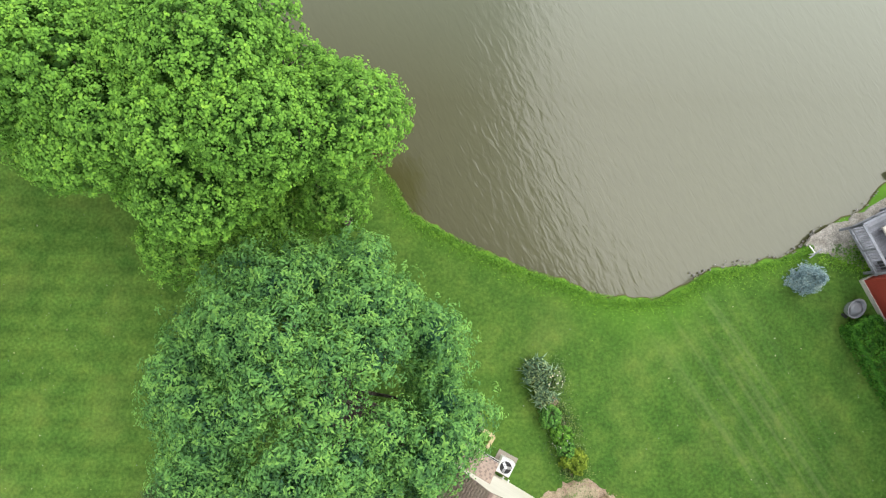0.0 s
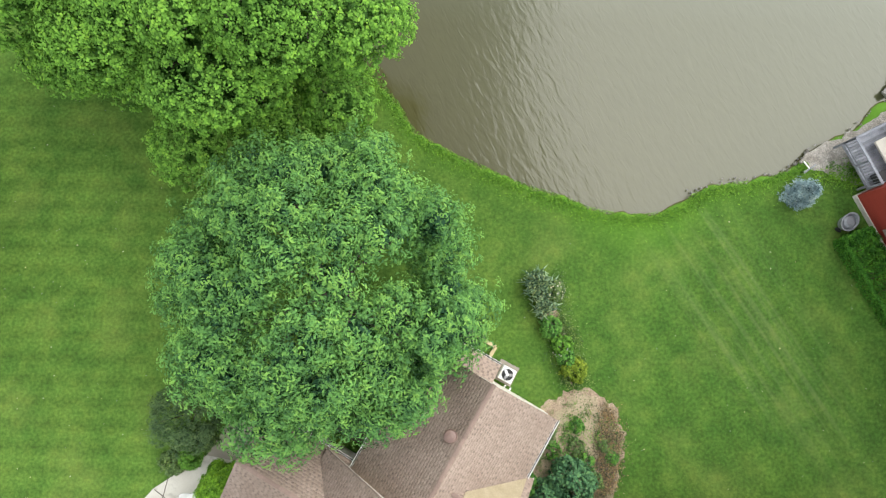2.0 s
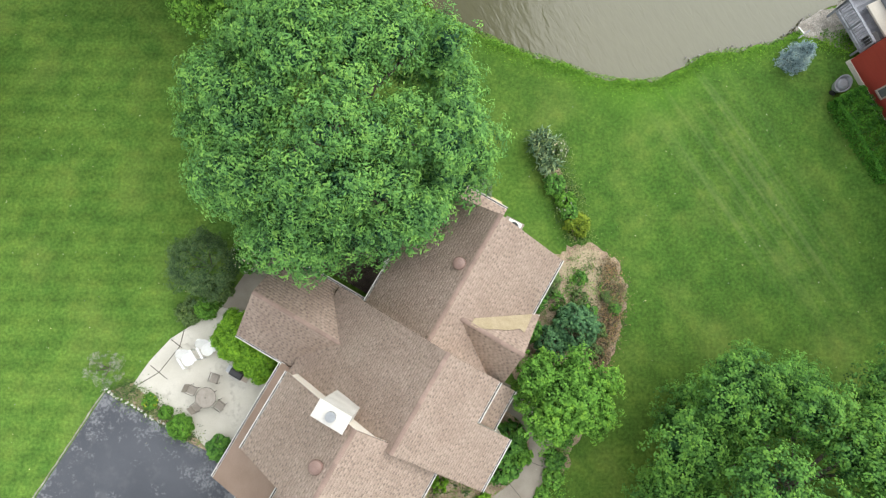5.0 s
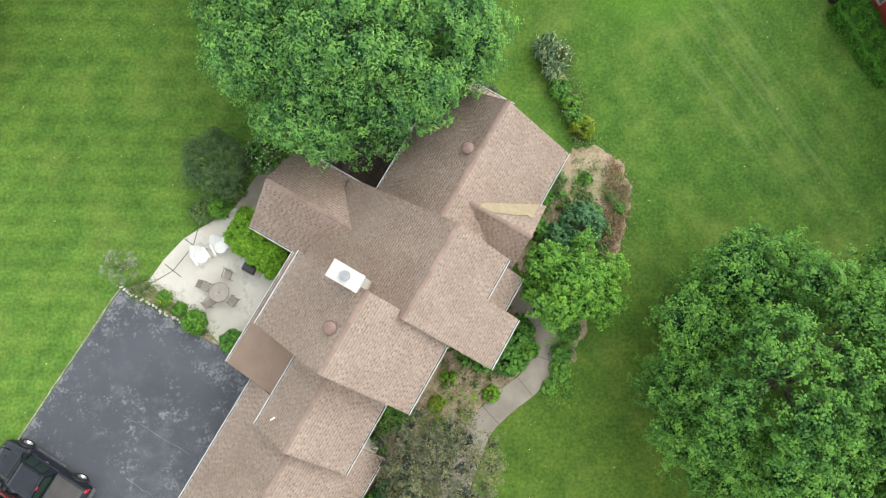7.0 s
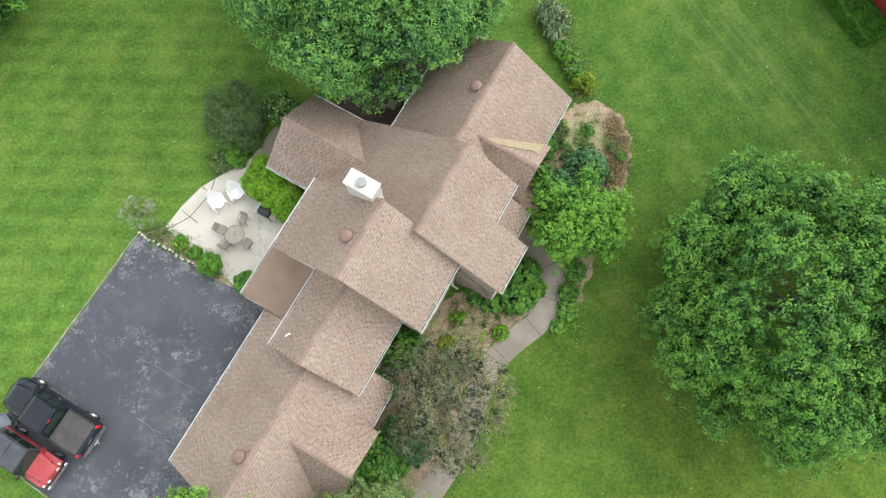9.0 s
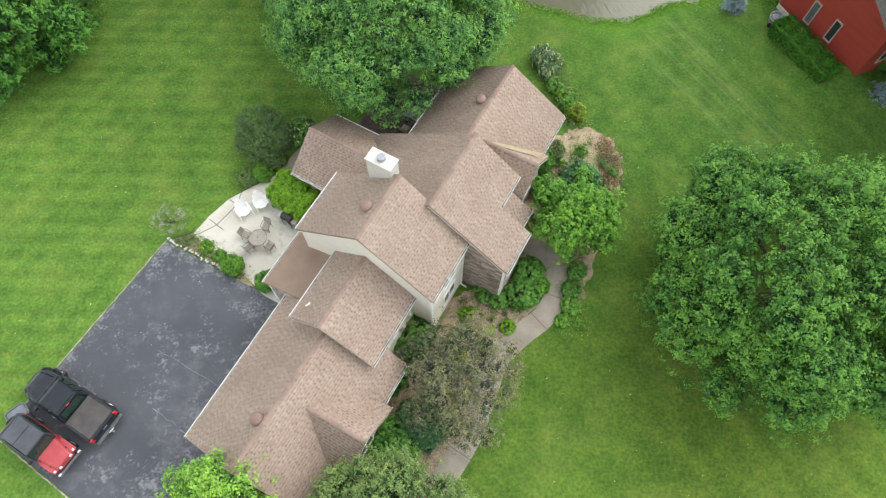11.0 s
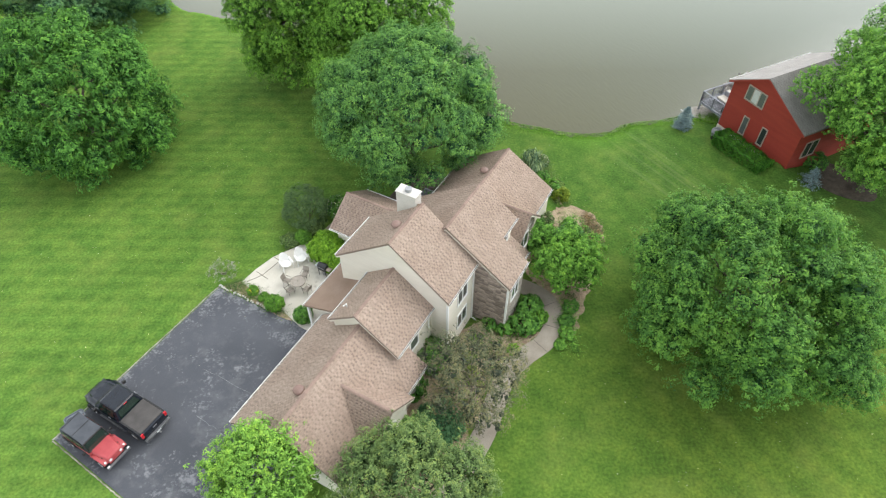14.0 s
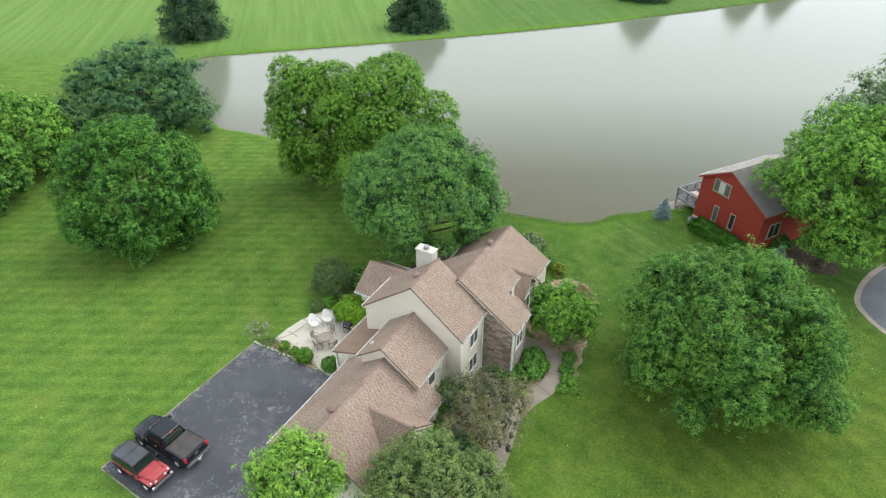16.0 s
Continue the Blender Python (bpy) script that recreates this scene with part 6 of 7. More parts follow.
def window(parent, x, y, z, w, h, rz=0, panes=2, frame_mat=None, glass="glass"):
    """A window on a wall, centred at x, y, z; rz turns its outward side from local -y."""
    m = pose(x, y, z, 0, 0, rz)
    f = 0.09
    back = bmesh.new(); box(back, (-w / 2 + 0.01, 0.0, -h / 2 + 0.01), (w / 2 - 0.01, 0.02, h / 2 - 0.01), 0.0, m)
    win = part("window", back, M["black_plastic"], parent)
    bars = [("head", (-w / 2, -0.05, h / 2 - f), (w / 2, 0.02, h / 2)), ("sill", (-w / 2, -0.07, -h / 2 - 0.03), (w / 2, 0.02, -h / 2 + f)),
            ("jamb", (-w / 2, -0.05, -h / 2 + f), (-w / 2 + f, 0.02, h / 2 - f)), ("jamb", (w / 2 - f, -0.05, -h / 2 + f), (w / 2, 0.02, h / 2 - f))]
    bars += [("mullion", (-w / 2 + w * k / panes - 0.04, -0.045, -h / 2 + f), (-w / 2 + w * k / panes + 0.04, 0.02, h / 2 - f)) for k in range(1, panes)]
    for name, lo, hi in bars:
        bm = bmesh.new(); box(bm, lo, hi, 0.006, m)
        part(name, bm, frame_mat or M["white"], win)
    for k in range(panes):
        a, b = -w / 2 + w * k / panes + 0.05, -w / 2 + w * (k + 1) / panes - 0.05
        bm = bmesh.new()
        box(bm, (a, -0.025, -h / 2 + f), (b, -0.008, h / 2 - f), 0.0, m)
        part("pane", bm, M[glass], win)
    return win


M["taupe"] = mat("taupe_trim", (0.30, 0.25, 0.20), (0.36, 0.30, 0.25), 2, 20, 0.1, 0.6, 0.05)
M["curtain"] = mat("pale_curtain", (0.45, 0.47, 0.44), (0.55, 0.57, 0.53), 2, 20, 0.1, 0.9, 0.1)
w = window(redhouse, 2.37, -0.01, 4.40, 1.90, 1.30, 0, 3, M["taupe"])
part("curtain", boxes(((2.09, -0.045, 3.86), (2.65, -0.03, 4.94))), M["curtain"], w, "pale drawn curtain")
window(redhouse, 2.38, -0.01, 1.65, 0.60, 1.70, 0, 1, M["taupe"])
window(redhouse, 4.28, -0.01, 1.76, 0.60, 1.62, 0, 1, M["taupe"], "dark_glass")
window(redhouse, 7.26, 1.9, 2.0, 1.5, 1.5, 90, 2, M["taupe"], "dark_glass")
# flowers at the wall foot
for k in range(5):
    bush("small red-flowered plant at the wall foot", *(RED @ Vector((2.3 + k * 0.75, -0.45, 0))).xy, 0.25, 0.9, M["leaf_dark"], 200 + k, 0.08, 8, 6, 7, name="plant", category="plant", group="flowers at the wall foot", tuft=0.12)

DECK = BANK @ pose(-0.05, 1.15, -1.0)
# raised deck on the pond side
deck = thing("deck", "weathered grey wooden deck with railing over the bank", "deck", DECK)
G = M["grey_wood"]
for k in range(19):
    part("deck_board", boxes(((-2.75 + k * 0.145, -0.35, 1.86), (-2.75 + k * 0.145 + 0.138, 7.0, 1.90))), G, deck)
for x in (-2.7, -0.2):
    for y in (-0.25, 2.2, 4.6, 6.9):
        part("post", boxes(((x - 0.06, y - 0.06, 0.6), (x + 0.06, y + 0.06, 1.86))), G, deck)
for y in (-0.25, 3.3, 6.9):
    part("joist", boxes(((-2.75, y - 0.04, 1.66), (0, y + 0.04, 1.86))), G, deck)


def railing(a, b):
    a, b = Vector(a), Vector(b)
    n = max(2, int((b - a).length / 1.2))
    for k in range(n + 1):
        p = a.lerp(b, k / n)
        part("rail_post", boxes(((p.x - 0.05, p.y - 0.05, p.z), (p.x + 0.05, p.y + 0.05, p.z + 1.0))), G, deck)
    strip("top_rail", a + Vector((0, 0, 1.0)), b + Vector((0, 0, 1.0)), 0.14, 0.04, G, deck)
    strip("bottom_rail", a + Vector((0, 0, 0.12)), b + Vector((0, 0, 0.12)), 0.05, 0.06, G, deck)
    m = int((b - a).length / 0.16)
    for k in range(1, m):
        p = a.lerp(b, k / m)
        strip("baluster", p + Vector((0, 0, 0.12)), p + Vector((0, 0, 0.98)), 0.03, 0.03, G, deck)


railing((-2.7, -0.3, 1.90), (-2.7, 6.95, 1.90))
railing((-2.7, -0.3, 1.90), (-0.1, -0.3, 1.90))
for k in range(7):
    strip("stair_tread", (-2.35 + k * 0.28, -0.15, 1.93 + 0.005 * k), (-2.35 + k * 0.28, 0.55, 1.93 + 0.005 * k), 0.06, 0.05, G, deck)
lounge = thing("bench", "long bench with pale cream cushion on the deck", "bench", DECK)
part("cushion", boxes(((-2.1, 0.85, 2.22), (-0.15, 1.65, 2.36)), bevel=0.05), M["patio"], lounge, "pale cream cushion")
for x in (-2.0, -0.25):
    for y in (0.92, 1.58):
        part("leg", boxes(((x - 0.04, y - 0.04, 1.90), (x + 0.04, y + 0.04, 2.22))), G, lounge)
part("backrest", boxes(((-2.1, 1.66, 2.2), (-0.15, 1.74, 2.75)), bevel=0.02), G, lounge)
crate = thing("storage_box", "black plastic storage box on the deck", "box", DECK)
part("body", boxes(((-0.62, 0.02, 1.90), (-0.12, 0.55, 2.30)), bevel=0.03), M["black_plastic"], crate)
part("lid", boxes(((-0.64, 0.0, 2.30), (-0.10, 0.57, 2.35)), bevel=0.015), M["black_plastic"], crate)
tabl = thing("side_table", "small wooden table on the deck", "table", DECK)
part("tabletop", boxes(((-2.4, 2.0, 2.36), (-1.7, 2.6, 2.40)), bevel=0.01), M["patio"], tabl, "pale wooden top")
for x in (-2.33, -1.77):
    for y in (2.07, 2.53):
        part("leg", boxes(((x - 0.025, y - 0.025, 1.90), (x + 0.025, y + 0.025, 2.36))), G, tabl)

# grey plastic cart by the foundation, bird perch on the bank
cart = thing("garden_cart", "grey moulded plastic garden cart beside the foundation", "cart", BANK @ pose(1.0, -0.75, 0, 0, 0, 20))
M["grey_plastic"] = mat("grey_plastic", (0.20, 0.21, 0.22), (0.28, 0.29, 0.30), 2, 30, 0.1, 0.45, 0.05)
bm = bmesh.new()
def oval(z, a, b, n=20): return [(a * math.cos(2 * math.pi * k / n), b * math.sin(2 * math.pi * k / n), z) for k in range(n)]
loft(bm, [oval(0.15, 0.30, 0.40), oval(0.62, 0.38, 0.56), oval(0.66, 0.40, 0.58), oval(0.66, 0.33, 0.50), oval(0.45, 0.28, 0.42)])
part("body", bm, M["grey_plastic"], cart)
bm = bmesh.new(); loft(bm, [oval(0.45, 0.28, 0.42), oval(0.60, 0.30, 0.30), oval(0.66, 0.18, 0.18)]); part("lid", bm, M["grey_plastic"], cart, "domed grey lid")
for s in (1, -1):
    bm = bmesh.new(); tube(bm, (0, s * 0.46, 0.16), (0, s * 0.52, 0.16), 0.16, n=16); part("wheel", bm, M["rubber"], cart)
perch = thing("garden_perch", "low white wooden T-shaped perch on the grass bank", "perch", pose(19.0, 3.5, 0, 0, 0, 35))
part("post", boxes(((-0.025, -0.025, 0), (0.025, 0.025, 0.6)), bevel=0.005), M["white"], perch)
part("crossbar", boxes(((-0.4, -0.03, 0.58), (0.4, 0.03, 0.62)), bevel=0.005), M["grey_wood"], perch)
part("arm", boxes(((-0.03, 0.03, 0.58), (0.03, 0.5, 0.62)), bevel=0.005), M["white"], perch)


def hedge(label, m, lx, ly, h, material, seed, n=15000, size=0.11):
    """A clipped hedge: stems inside, leaves over a rounded block."""
    q = np.random.default_rng(seed)
    t = thing("hedge", label, "hedge", m)
    bm = bmesh.new()
    for k in range(int(lx / 0.4)):
        x = -lx / 2 + 0.2 + k * 0.4
        tube(bm, (x, q.normal() * 0.1, 0), (x + q.normal() * 0.1, q.normal() * 0.2, h * 0.85), 0.03, 0.01, 5)
    part("stem_mass", bm, M["bark"], t)["kind"] = "stuff"
    p = q.uniform(-1, 1, (n, 3))
    k = q.integers(0, 5, n)
    f = q.uniform(0.80, 1.0, n)
    p[:, 0] = np.where(k == 0, f, np.where(k == 1, -f, p[:, 0])); p[:, 1] = np.where(k == 2, f, np.where(k == 3, -f, p[:, 1])); p[:, 2] = np.where(k == 4, f, p[:, 2])
    top = k >= 4
    extra = q.random(n) < 0.45
    p[extra, 2] = f[extra]
    nr = np.stack([np.where(k == 0, 1, np.where(k == 1, -1, 0)), np.where(k == 2, 1, np.where(k == 3, -1, 0)), np.where(top | extra, 1.2, 0.5)], 1) + q.normal(size=(n, 3)) * 0.4
    r = np.linalg.norm(p[:, :2] ** 4, axis=1)[:, None]
    p[:, :2] /= np.maximum(1, r ** 0.25) ** 0.6
    P = p * np.array([lx / 2, ly / 2, h / 2]) + np.array([0, 0, h / 2])
    P[:, 2] += 0.10 * np.sin(P[:, 0] * 4.1) * np.sin(P[:, 1] * 3.3 + P[:, 0]) * (P[:, 2] / h)
    P += q.normal(size=P.shape) * 0.03
    P[:, 2] = np.maximum(P[:, 2], 0.03)
    tone = 0.5 + 0.5 * np.sin(P[:, 0] * 7 + 2 * np.sin(P[:, 1] * 6)) * np.sin(P[:, 1] * 8) * 0.6 + q.normal(size=n) * 0.15
    leaf_mesh("foliage", P, nr, size, material, t, 0.6, seed=seed, tone=np.clip(tone, 0, 1))
    return t


hedge("dense clipped dark green hedge along the red house", BANK @ pose(4.1, -1.0, 0), 5.1, 1.65, 1.15, M["leaf_hedge"], 301)


# ---- details of the cream house ----
def roof_vent(x, y, z):
    """A round mushroom vent on a collar."""
    bm = bmesh.new()
    tube(bm, (x, y, z - 0.25), (x, y, z + 0.18), 0.16, n=16)
    v = part("roof_vent", bm, M["vent"], house, "round faded red roof vent")
    bm = bmesh.new()
    def ring(r, zz, n=20): return [(x + r * math.cos(2 * math.pi * k / n), y + r * math.sin(2 * math.pi * k / n), z + zz) for k in range(n)]
    loft(bm, [ring(0.24, 0.12), ring(0.30, 0.16), ring(0.30, 0.20), ring(0.25, 0.27), ring(0.12, 0.32), ring(0.02, 0.33)])
    part("cap", bm, M["vent"], v)


M["vent"] = mat("faded_red_metal", (0.175, 0.110, 0.090), (0.225, 0.145, 0.118), 3, 30, 0.12, 0.5, 0.05)
roof_vent(4.79, -7.91, 4.70)
roof_vent(4.01, -17.74, 7.58)
roof_vent(4.41, -27.70, 4.88)
bm = bmesh.new(); tube(bm, (3.55, -22.35, 5.0), (3.55, -22.35, 5.42), 0.04, n=12); tube(bm, (3.55, -22.35, 5.38), (3.45, -22.52, 5.33), 0.035, n=12)
part("vent_pipe", bm, M["white"], house, "white plastic vent pipe")
# chimney flue
bm = bmesh.new(); tube(bm, (3.6, -15.68, 8.45), (3.6, -15.68, 8.68), 0.20, n=20)
flue = part("flue", bm, M["grey_metal"], chimney, "grey metal flue with a cap")
# windows, downspouts, corner boards
window(house, 8.215, -17.55, 3.95, 1.25, 1.25, 90, 2)
window(house, 8.215, -17.55, 1.75, 1.25, 1.25, 90, 2)
window(house, 7.125, -21.3, 2.95, 0.95, 1.0, 90, 1)
window(house, 10.43, -14.85, 2.75, 1.1, 1.3, 90, 2)
window(house, 8.635, -12.75, 4.42, 0.95, 0.8, 90, 1)
window(house, 8.965, -10.0, 1.75, 1.5, 1.4, 90, 2)
window(house, 8.565, -26.2, 1.8, 1.2, 1.2, 90, 2)


def downspout(x, y, z0, z1, dx=0.0, dy=0.0):
    bm = bmesh.new()
    box(bm, (x - 0.04, y - 0.04, z0 + 0.12), (x + 0.04, y + 0.04, z1), 0.01)
    tube(bm, (x, y, z0 + 0.16), (x + dx, y + dy, z0 + 0.05), 0.045, n=8)
    part("downspout", bm, M["white"], house, "white downspout")


downspout(8.28, -16.25, 0.05, 4.95, 0.35, 0.0)
downspout(7.2, -19.75, 2.6, 4.0, 0.1, -0.1)
downspout(8.72, -5.6, 0.05, 2.75, 0.3, 0.0)
downspout(8.70, -13.35, 3.75, 5.15, 0.1, 0.0)
for x, y, z in ((10.44, -15.92, 3.95), (8.22, -19.33, 5.05), (2.9, -16.0, 0)):
    if z:
        part("corner_board", boxes(((x - 0.09, y - 0.03, 0.0), (x + 0.03, y + 0.09, z)), bevel=0.005), M["white"], house)


# stone veneer: each stone a piece of its own
def stone_meshes():
    out = []
    q = np.random.default_rng(5)
    for k in range(6):
        bm = bmesh.new()
        bmesh.ops.create_cube(bm, size=1)
        bmesh.ops.bevel(bm, geom=list(bm.edges), offset=0.07, segments=1, affect="EDGES")
        for v in bm.verts:
            v.co += Vector(q.normal(size=3) * 0.035)
        me = bpy.data.meshes.new("stone"); bm.to_mesh(me); bm.free()
        out.append(me)
    return out


STONES = stone_meshes()
M_STONE = M["stone"]
M_STONE_PALE = mat("pale_veneer_stone", (0.34, 0.30, 0.26), (0.46, 0.42, 0.37), 3.0, 25, 0.2, 0.9, 0.5, vary="object", spread=0.25)
for me in STONES:
    me.materials.append(M_STONE)
PALE = [me.copy() for me in STONES]
for me in PALE:
    me.materials.clear(); me.materials.append(M_STONE_PALE)


def veneer(o, a, n, width, top, meshes, row=0.20, skip=None):
    """Coursed stones over a wall face: o the foot, a across, n outward; top(s) the height at s."""
    q = np.random.default_rng(int(abs(o[1]) * 10))
    o, a, n = Vector(o), Vector(a), Vector(n)
    z = 0.0
    while z < 6:
        h = row * q.uniform(0.7, 1.3)
        s = -q.uniform(0, 0.3)
        while s < width:
            w = q.uniform(0.26, 0.62)
            s0, s1 = max(s, 0.0), min(s + w, width)
            s += w
            c = (s0 + s1) / 2
            if s1 - s0 < 0.08 or z + h > top(c) or (skip and skip(c, z + h / 2)):
                continue
            ob = new("stone", meshes[int(q.integers(0, 6))])
            ob.parent = house
            ob.matrix_local = Matrix.Translation(o + a * c + n * (0.012 + 0.02 * q.random()) + Vector((0, 0, z + h / 2))) @ Matrix((
                (a.x, n.x, 0, 0), (a.y, n.y, 0, 0), (0, 0, 1, 0), (0, 0, 0, 1))) @ Matrix.Diagonal((s1 - s0 - 0.012, 0.07, h - 0.012, 1))
        z += h


part("stone_backing", boxes(((8.2, -15.935, 0.0), (10.40, -15.89, 3.9))), M["mortar"], house)
veneer((8.24, -15.935, 0), (1, 0, 0), (0, -1, 0), 2.12, lambda s: gz(8.24 + s) - 0.2, STONES, 0.20)
veneer((10.42, -15.82, 0), (0, 1, 0), (1, 0, 0), 2.1, lambda s: 3.9, PALE, 0.26, lambda s, z: abs(s - 0.93) < 0.62 and abs(z - 2.75) < 0.8)
veneer((8.952, -11.7, 0), (0, 1, 0), (1, 0, 0), 3.4, lambda s: 4.3 - 0.926 * abs(s - 1.7), PALE, 0.30, lambda s, z: abs(s - 1.7) < 0.85 and abs(z - 1.75) < 0.85)

# straw-coloured strip along the valley of the small gable
bm = bmesh.new()
q = np.random.default_rng(9)
L, Rr = [], []
for k in range(9):
    f = k / 8
    x = 8.95 - 2.35 * f
    y = -8.08 - (8.93 - x) * 0.683
    wdt = 0.95 * (1 - f * 0.55) * q.uniform(0.75, 1.1)
    def dz(yy): return 4.58 - 0.926 * (yy + 10.0)
    L.append(bm.verts.new((x, y, dz(y) + 0.05))); Rr.append(bm.verts.new((x, y - wdt, dz(y - wdt) + 0.05)))
for k in range(8):
    bm.faces.new((L[k], L[k + 1], Rr[k + 1], Rr[k]))
M["straw"] = mat("straw_tan", (0.35, 0.285, 0.175), (0.41, 0.335, 0.22), 2.5, 30, 0.25, 0.95, 0.6)
part("leaf_litter", bm, M["straw"], house, "straw-coloured strip along a roof valley")

# small shed-roofed bay at the north gable
slope(house, (5.45, -4.25, 2.62), (3.05, -4.25, 2.62), (3.05, -5.5, 3.35), (5.45, -5.5, 3.35))
gutter((3.05, -4.25, 2.62), (5.45, -4.25, 2.62), (0, 1, 0), house)
part("wall", boxes(((3.3, -5.5, 0), (5.2, -4.55, 2.62))), M["cream"], house, "cream painted bay wall")
# porch posts
for x, y in ((0.0, -21.85), (0.0, -19.0), (0.0, -16.4)):
    part("porch_post", boxes(((x - 0.07, y - 0.07, 0.05), (x + 0.07, y + 0.07, 2.5)), bevel=0.01), M["white"], house)
# floodlights under the north wing's eave
for y in (-7.78, -9.42):
    f = part("floodlight", boxes(((1.55, y - 0.12, 2.45), (1.80, y + 0.12, 2.62)), bevel=0.03), M["white"], house, "white floodlight under the eave")

# ---- back deck ----
back = thing("deck", "dark brown wooden deck between the house wings", "deck", pose(0, 0, 0, 0, 0, -30.33))
for k in range(31):
    part("deck_board", boxes(((-2.35 + k * 0.145, -11.2, 0.28), (-2.35 + k * 0.145 + 0.137, -5.2, 0.32))), M["deck"], back)
part("skirt", boxes(((-2.35, -11.2, 0.0), (-2.28, -5.2, 0.28))), M["deck"], back)
part("skirt", boxes(((-2.28, -5.27, 0.0), (2.1, -5.2, 0.28))), M["deck"], back)


def small_chair(m, seat_mat, leg_mat, label, group, name="chair"):
    """A low metal garden chair with a slung seat and back."""
    t = thing(name, label, "chair", m, group)
    part("seat", boxes(((-0.25, -0.25, 0.40), (0.25, 0.25, 0.45)), bevel=0.02), seat_mat, t)
    bm = bmesh.new()
    box(bm, (-0.25, -0.02, 0), (0.25, 0.02, 0.48), 0.02, pose(0, 0.27, 0.44, -14, 0, 0))
    part("backrest", bm, seat_mat, t)
    for x in (-0.24, 0.24):
        for y in (-0.22, 0.24):
            bm = bmesh.new(); tube(bm, (x, y, 0), (x * 0.95, y, 0.42), 0.016, n=6); part("leg", bm, leg_mat, t)
        bm = bmesh.new(); tube(bm, (x * 1.08, -0.22, 0.64), (x * 1.08, 0.28, 0.66), 0.018, n=6); tube(bm, (x * 1.08, -0.2, 0.40), (x * 1.08, -0.22, 0.64), 0.014, n=6)
        part("armrest", bm, leg_mat, t)
    return t


M["mesh_seat"] = mat("grey_brown_mesh", (0.28, 0.25, 0.21), (0.36, 0.32, 0.275), 3, 60, 0.2, 0.8, 0.3)
M["bronze"] = mat("bronze_metal", (0.085, 0.070, 0.055), (0.13, 0.11, 0.09), 3, 30, 0.15, 0.5, 0.1)
small_chair(pose(-4.2, -8.2, 0.32, 0, 0, 150), M["mesh_seat"], M["bronze"], "grey cushioned chair on the dark deck", "")
dt = thing("table", "low grey slatted table on the dark deck", "table", pose(-3.65, -7.0, 0.32, 0, 0, -30))
for k in range(7):
    part("slat", boxes(((-0.6, -0.49 + k * 0.14, 0.40), (0.6, -0.49 + k * 0.14 + 0.125, 0.43)), bevel=0.006), M["grey_wood"], dt)
for x in (-0.52, 0.52):
    part("trestle", boxes(((x - 0.04, -0.45, 0.34), (x + 0.04, 0.45, 0.40))), M["grey_wood"], dt)
    for y in (-0.4, 0.4):
        part("leg", boxes(((x - 0.035, y - 0.035, 0), (x + 0.035, y + 0.035, 0.34))), M["grey_wood"], dt)

# ---- patio ----
def patio_table(m):
    t = thing("table", "round bronze metal patio table with mesh top", "table", m)
    bm = bmesh.new()
    def ring(r, z, n=32): return [(r * math.cos(2 * math.pi * k / n), r * math.sin(2 * math.pi * k / n), z) for k in range(n)]
    loft(bm, [ring(0.60, 0.70), ring(0.62, 0.715), ring(0.62, 0.735), ring(0.57, 0.735), ring(0.56, 0.725)])
    part("tabletop", bm, M["mesh_seat"], t)
    bm = bmesh.new()
    for k in range(32):
        a, b = 2 * math.pi * k / 32, 2 * math.pi * (k + 1) / 32
        tube(bm, (0.61 * math.cos(a), 0.61 * math.sin(a), 0.72), (0.61 * math.cos(b), 0.61 * math.sin(b), 0.72), 0.02, n=5)
    part("rim", bm, M["bronze"], t)
    bm = bmesh.new(); tube(bm, (0, 0, 0.70), (0, 0, 0.80), 0.03, n=10); part("umbrella_socket", bm, M["bronze"], t)
    for k in range(4):
        a = math.pi / 4 + k * math.pi / 2
        bm = bmesh.new(); tube(bm, (0.12 * math.cos(a), 0.12 * math.sin(a), 0.70), (0.48 * math.cos(a), 0.48 * math.sin(a), 0.0), 0.018, n=6)
        part("leg", bm, M["bronze"], t)
    return t


patio_table(pose(-12.4, -15.5, 0.06) @ Matrix.Diagonal((0.82, 0.82, 1, 1)))
for x, y in ((-12.1, -14.6), (-13.2, -15.15), (-12.9, -15.95), (-11.8, -15.9)):
    a = math.degrees(math.atan2(-15.5 - y, -12.4 - x))
    small_chair(pose(x, y, 0.06, 0, 0, a + 90) @ Matrix.Diagonal((0.85, 0.85, 0.95, 1)), M["mesh_seat"], M["bronze"], "bronze metal patio chair with grey mesh seat", "chairs round the patio table")


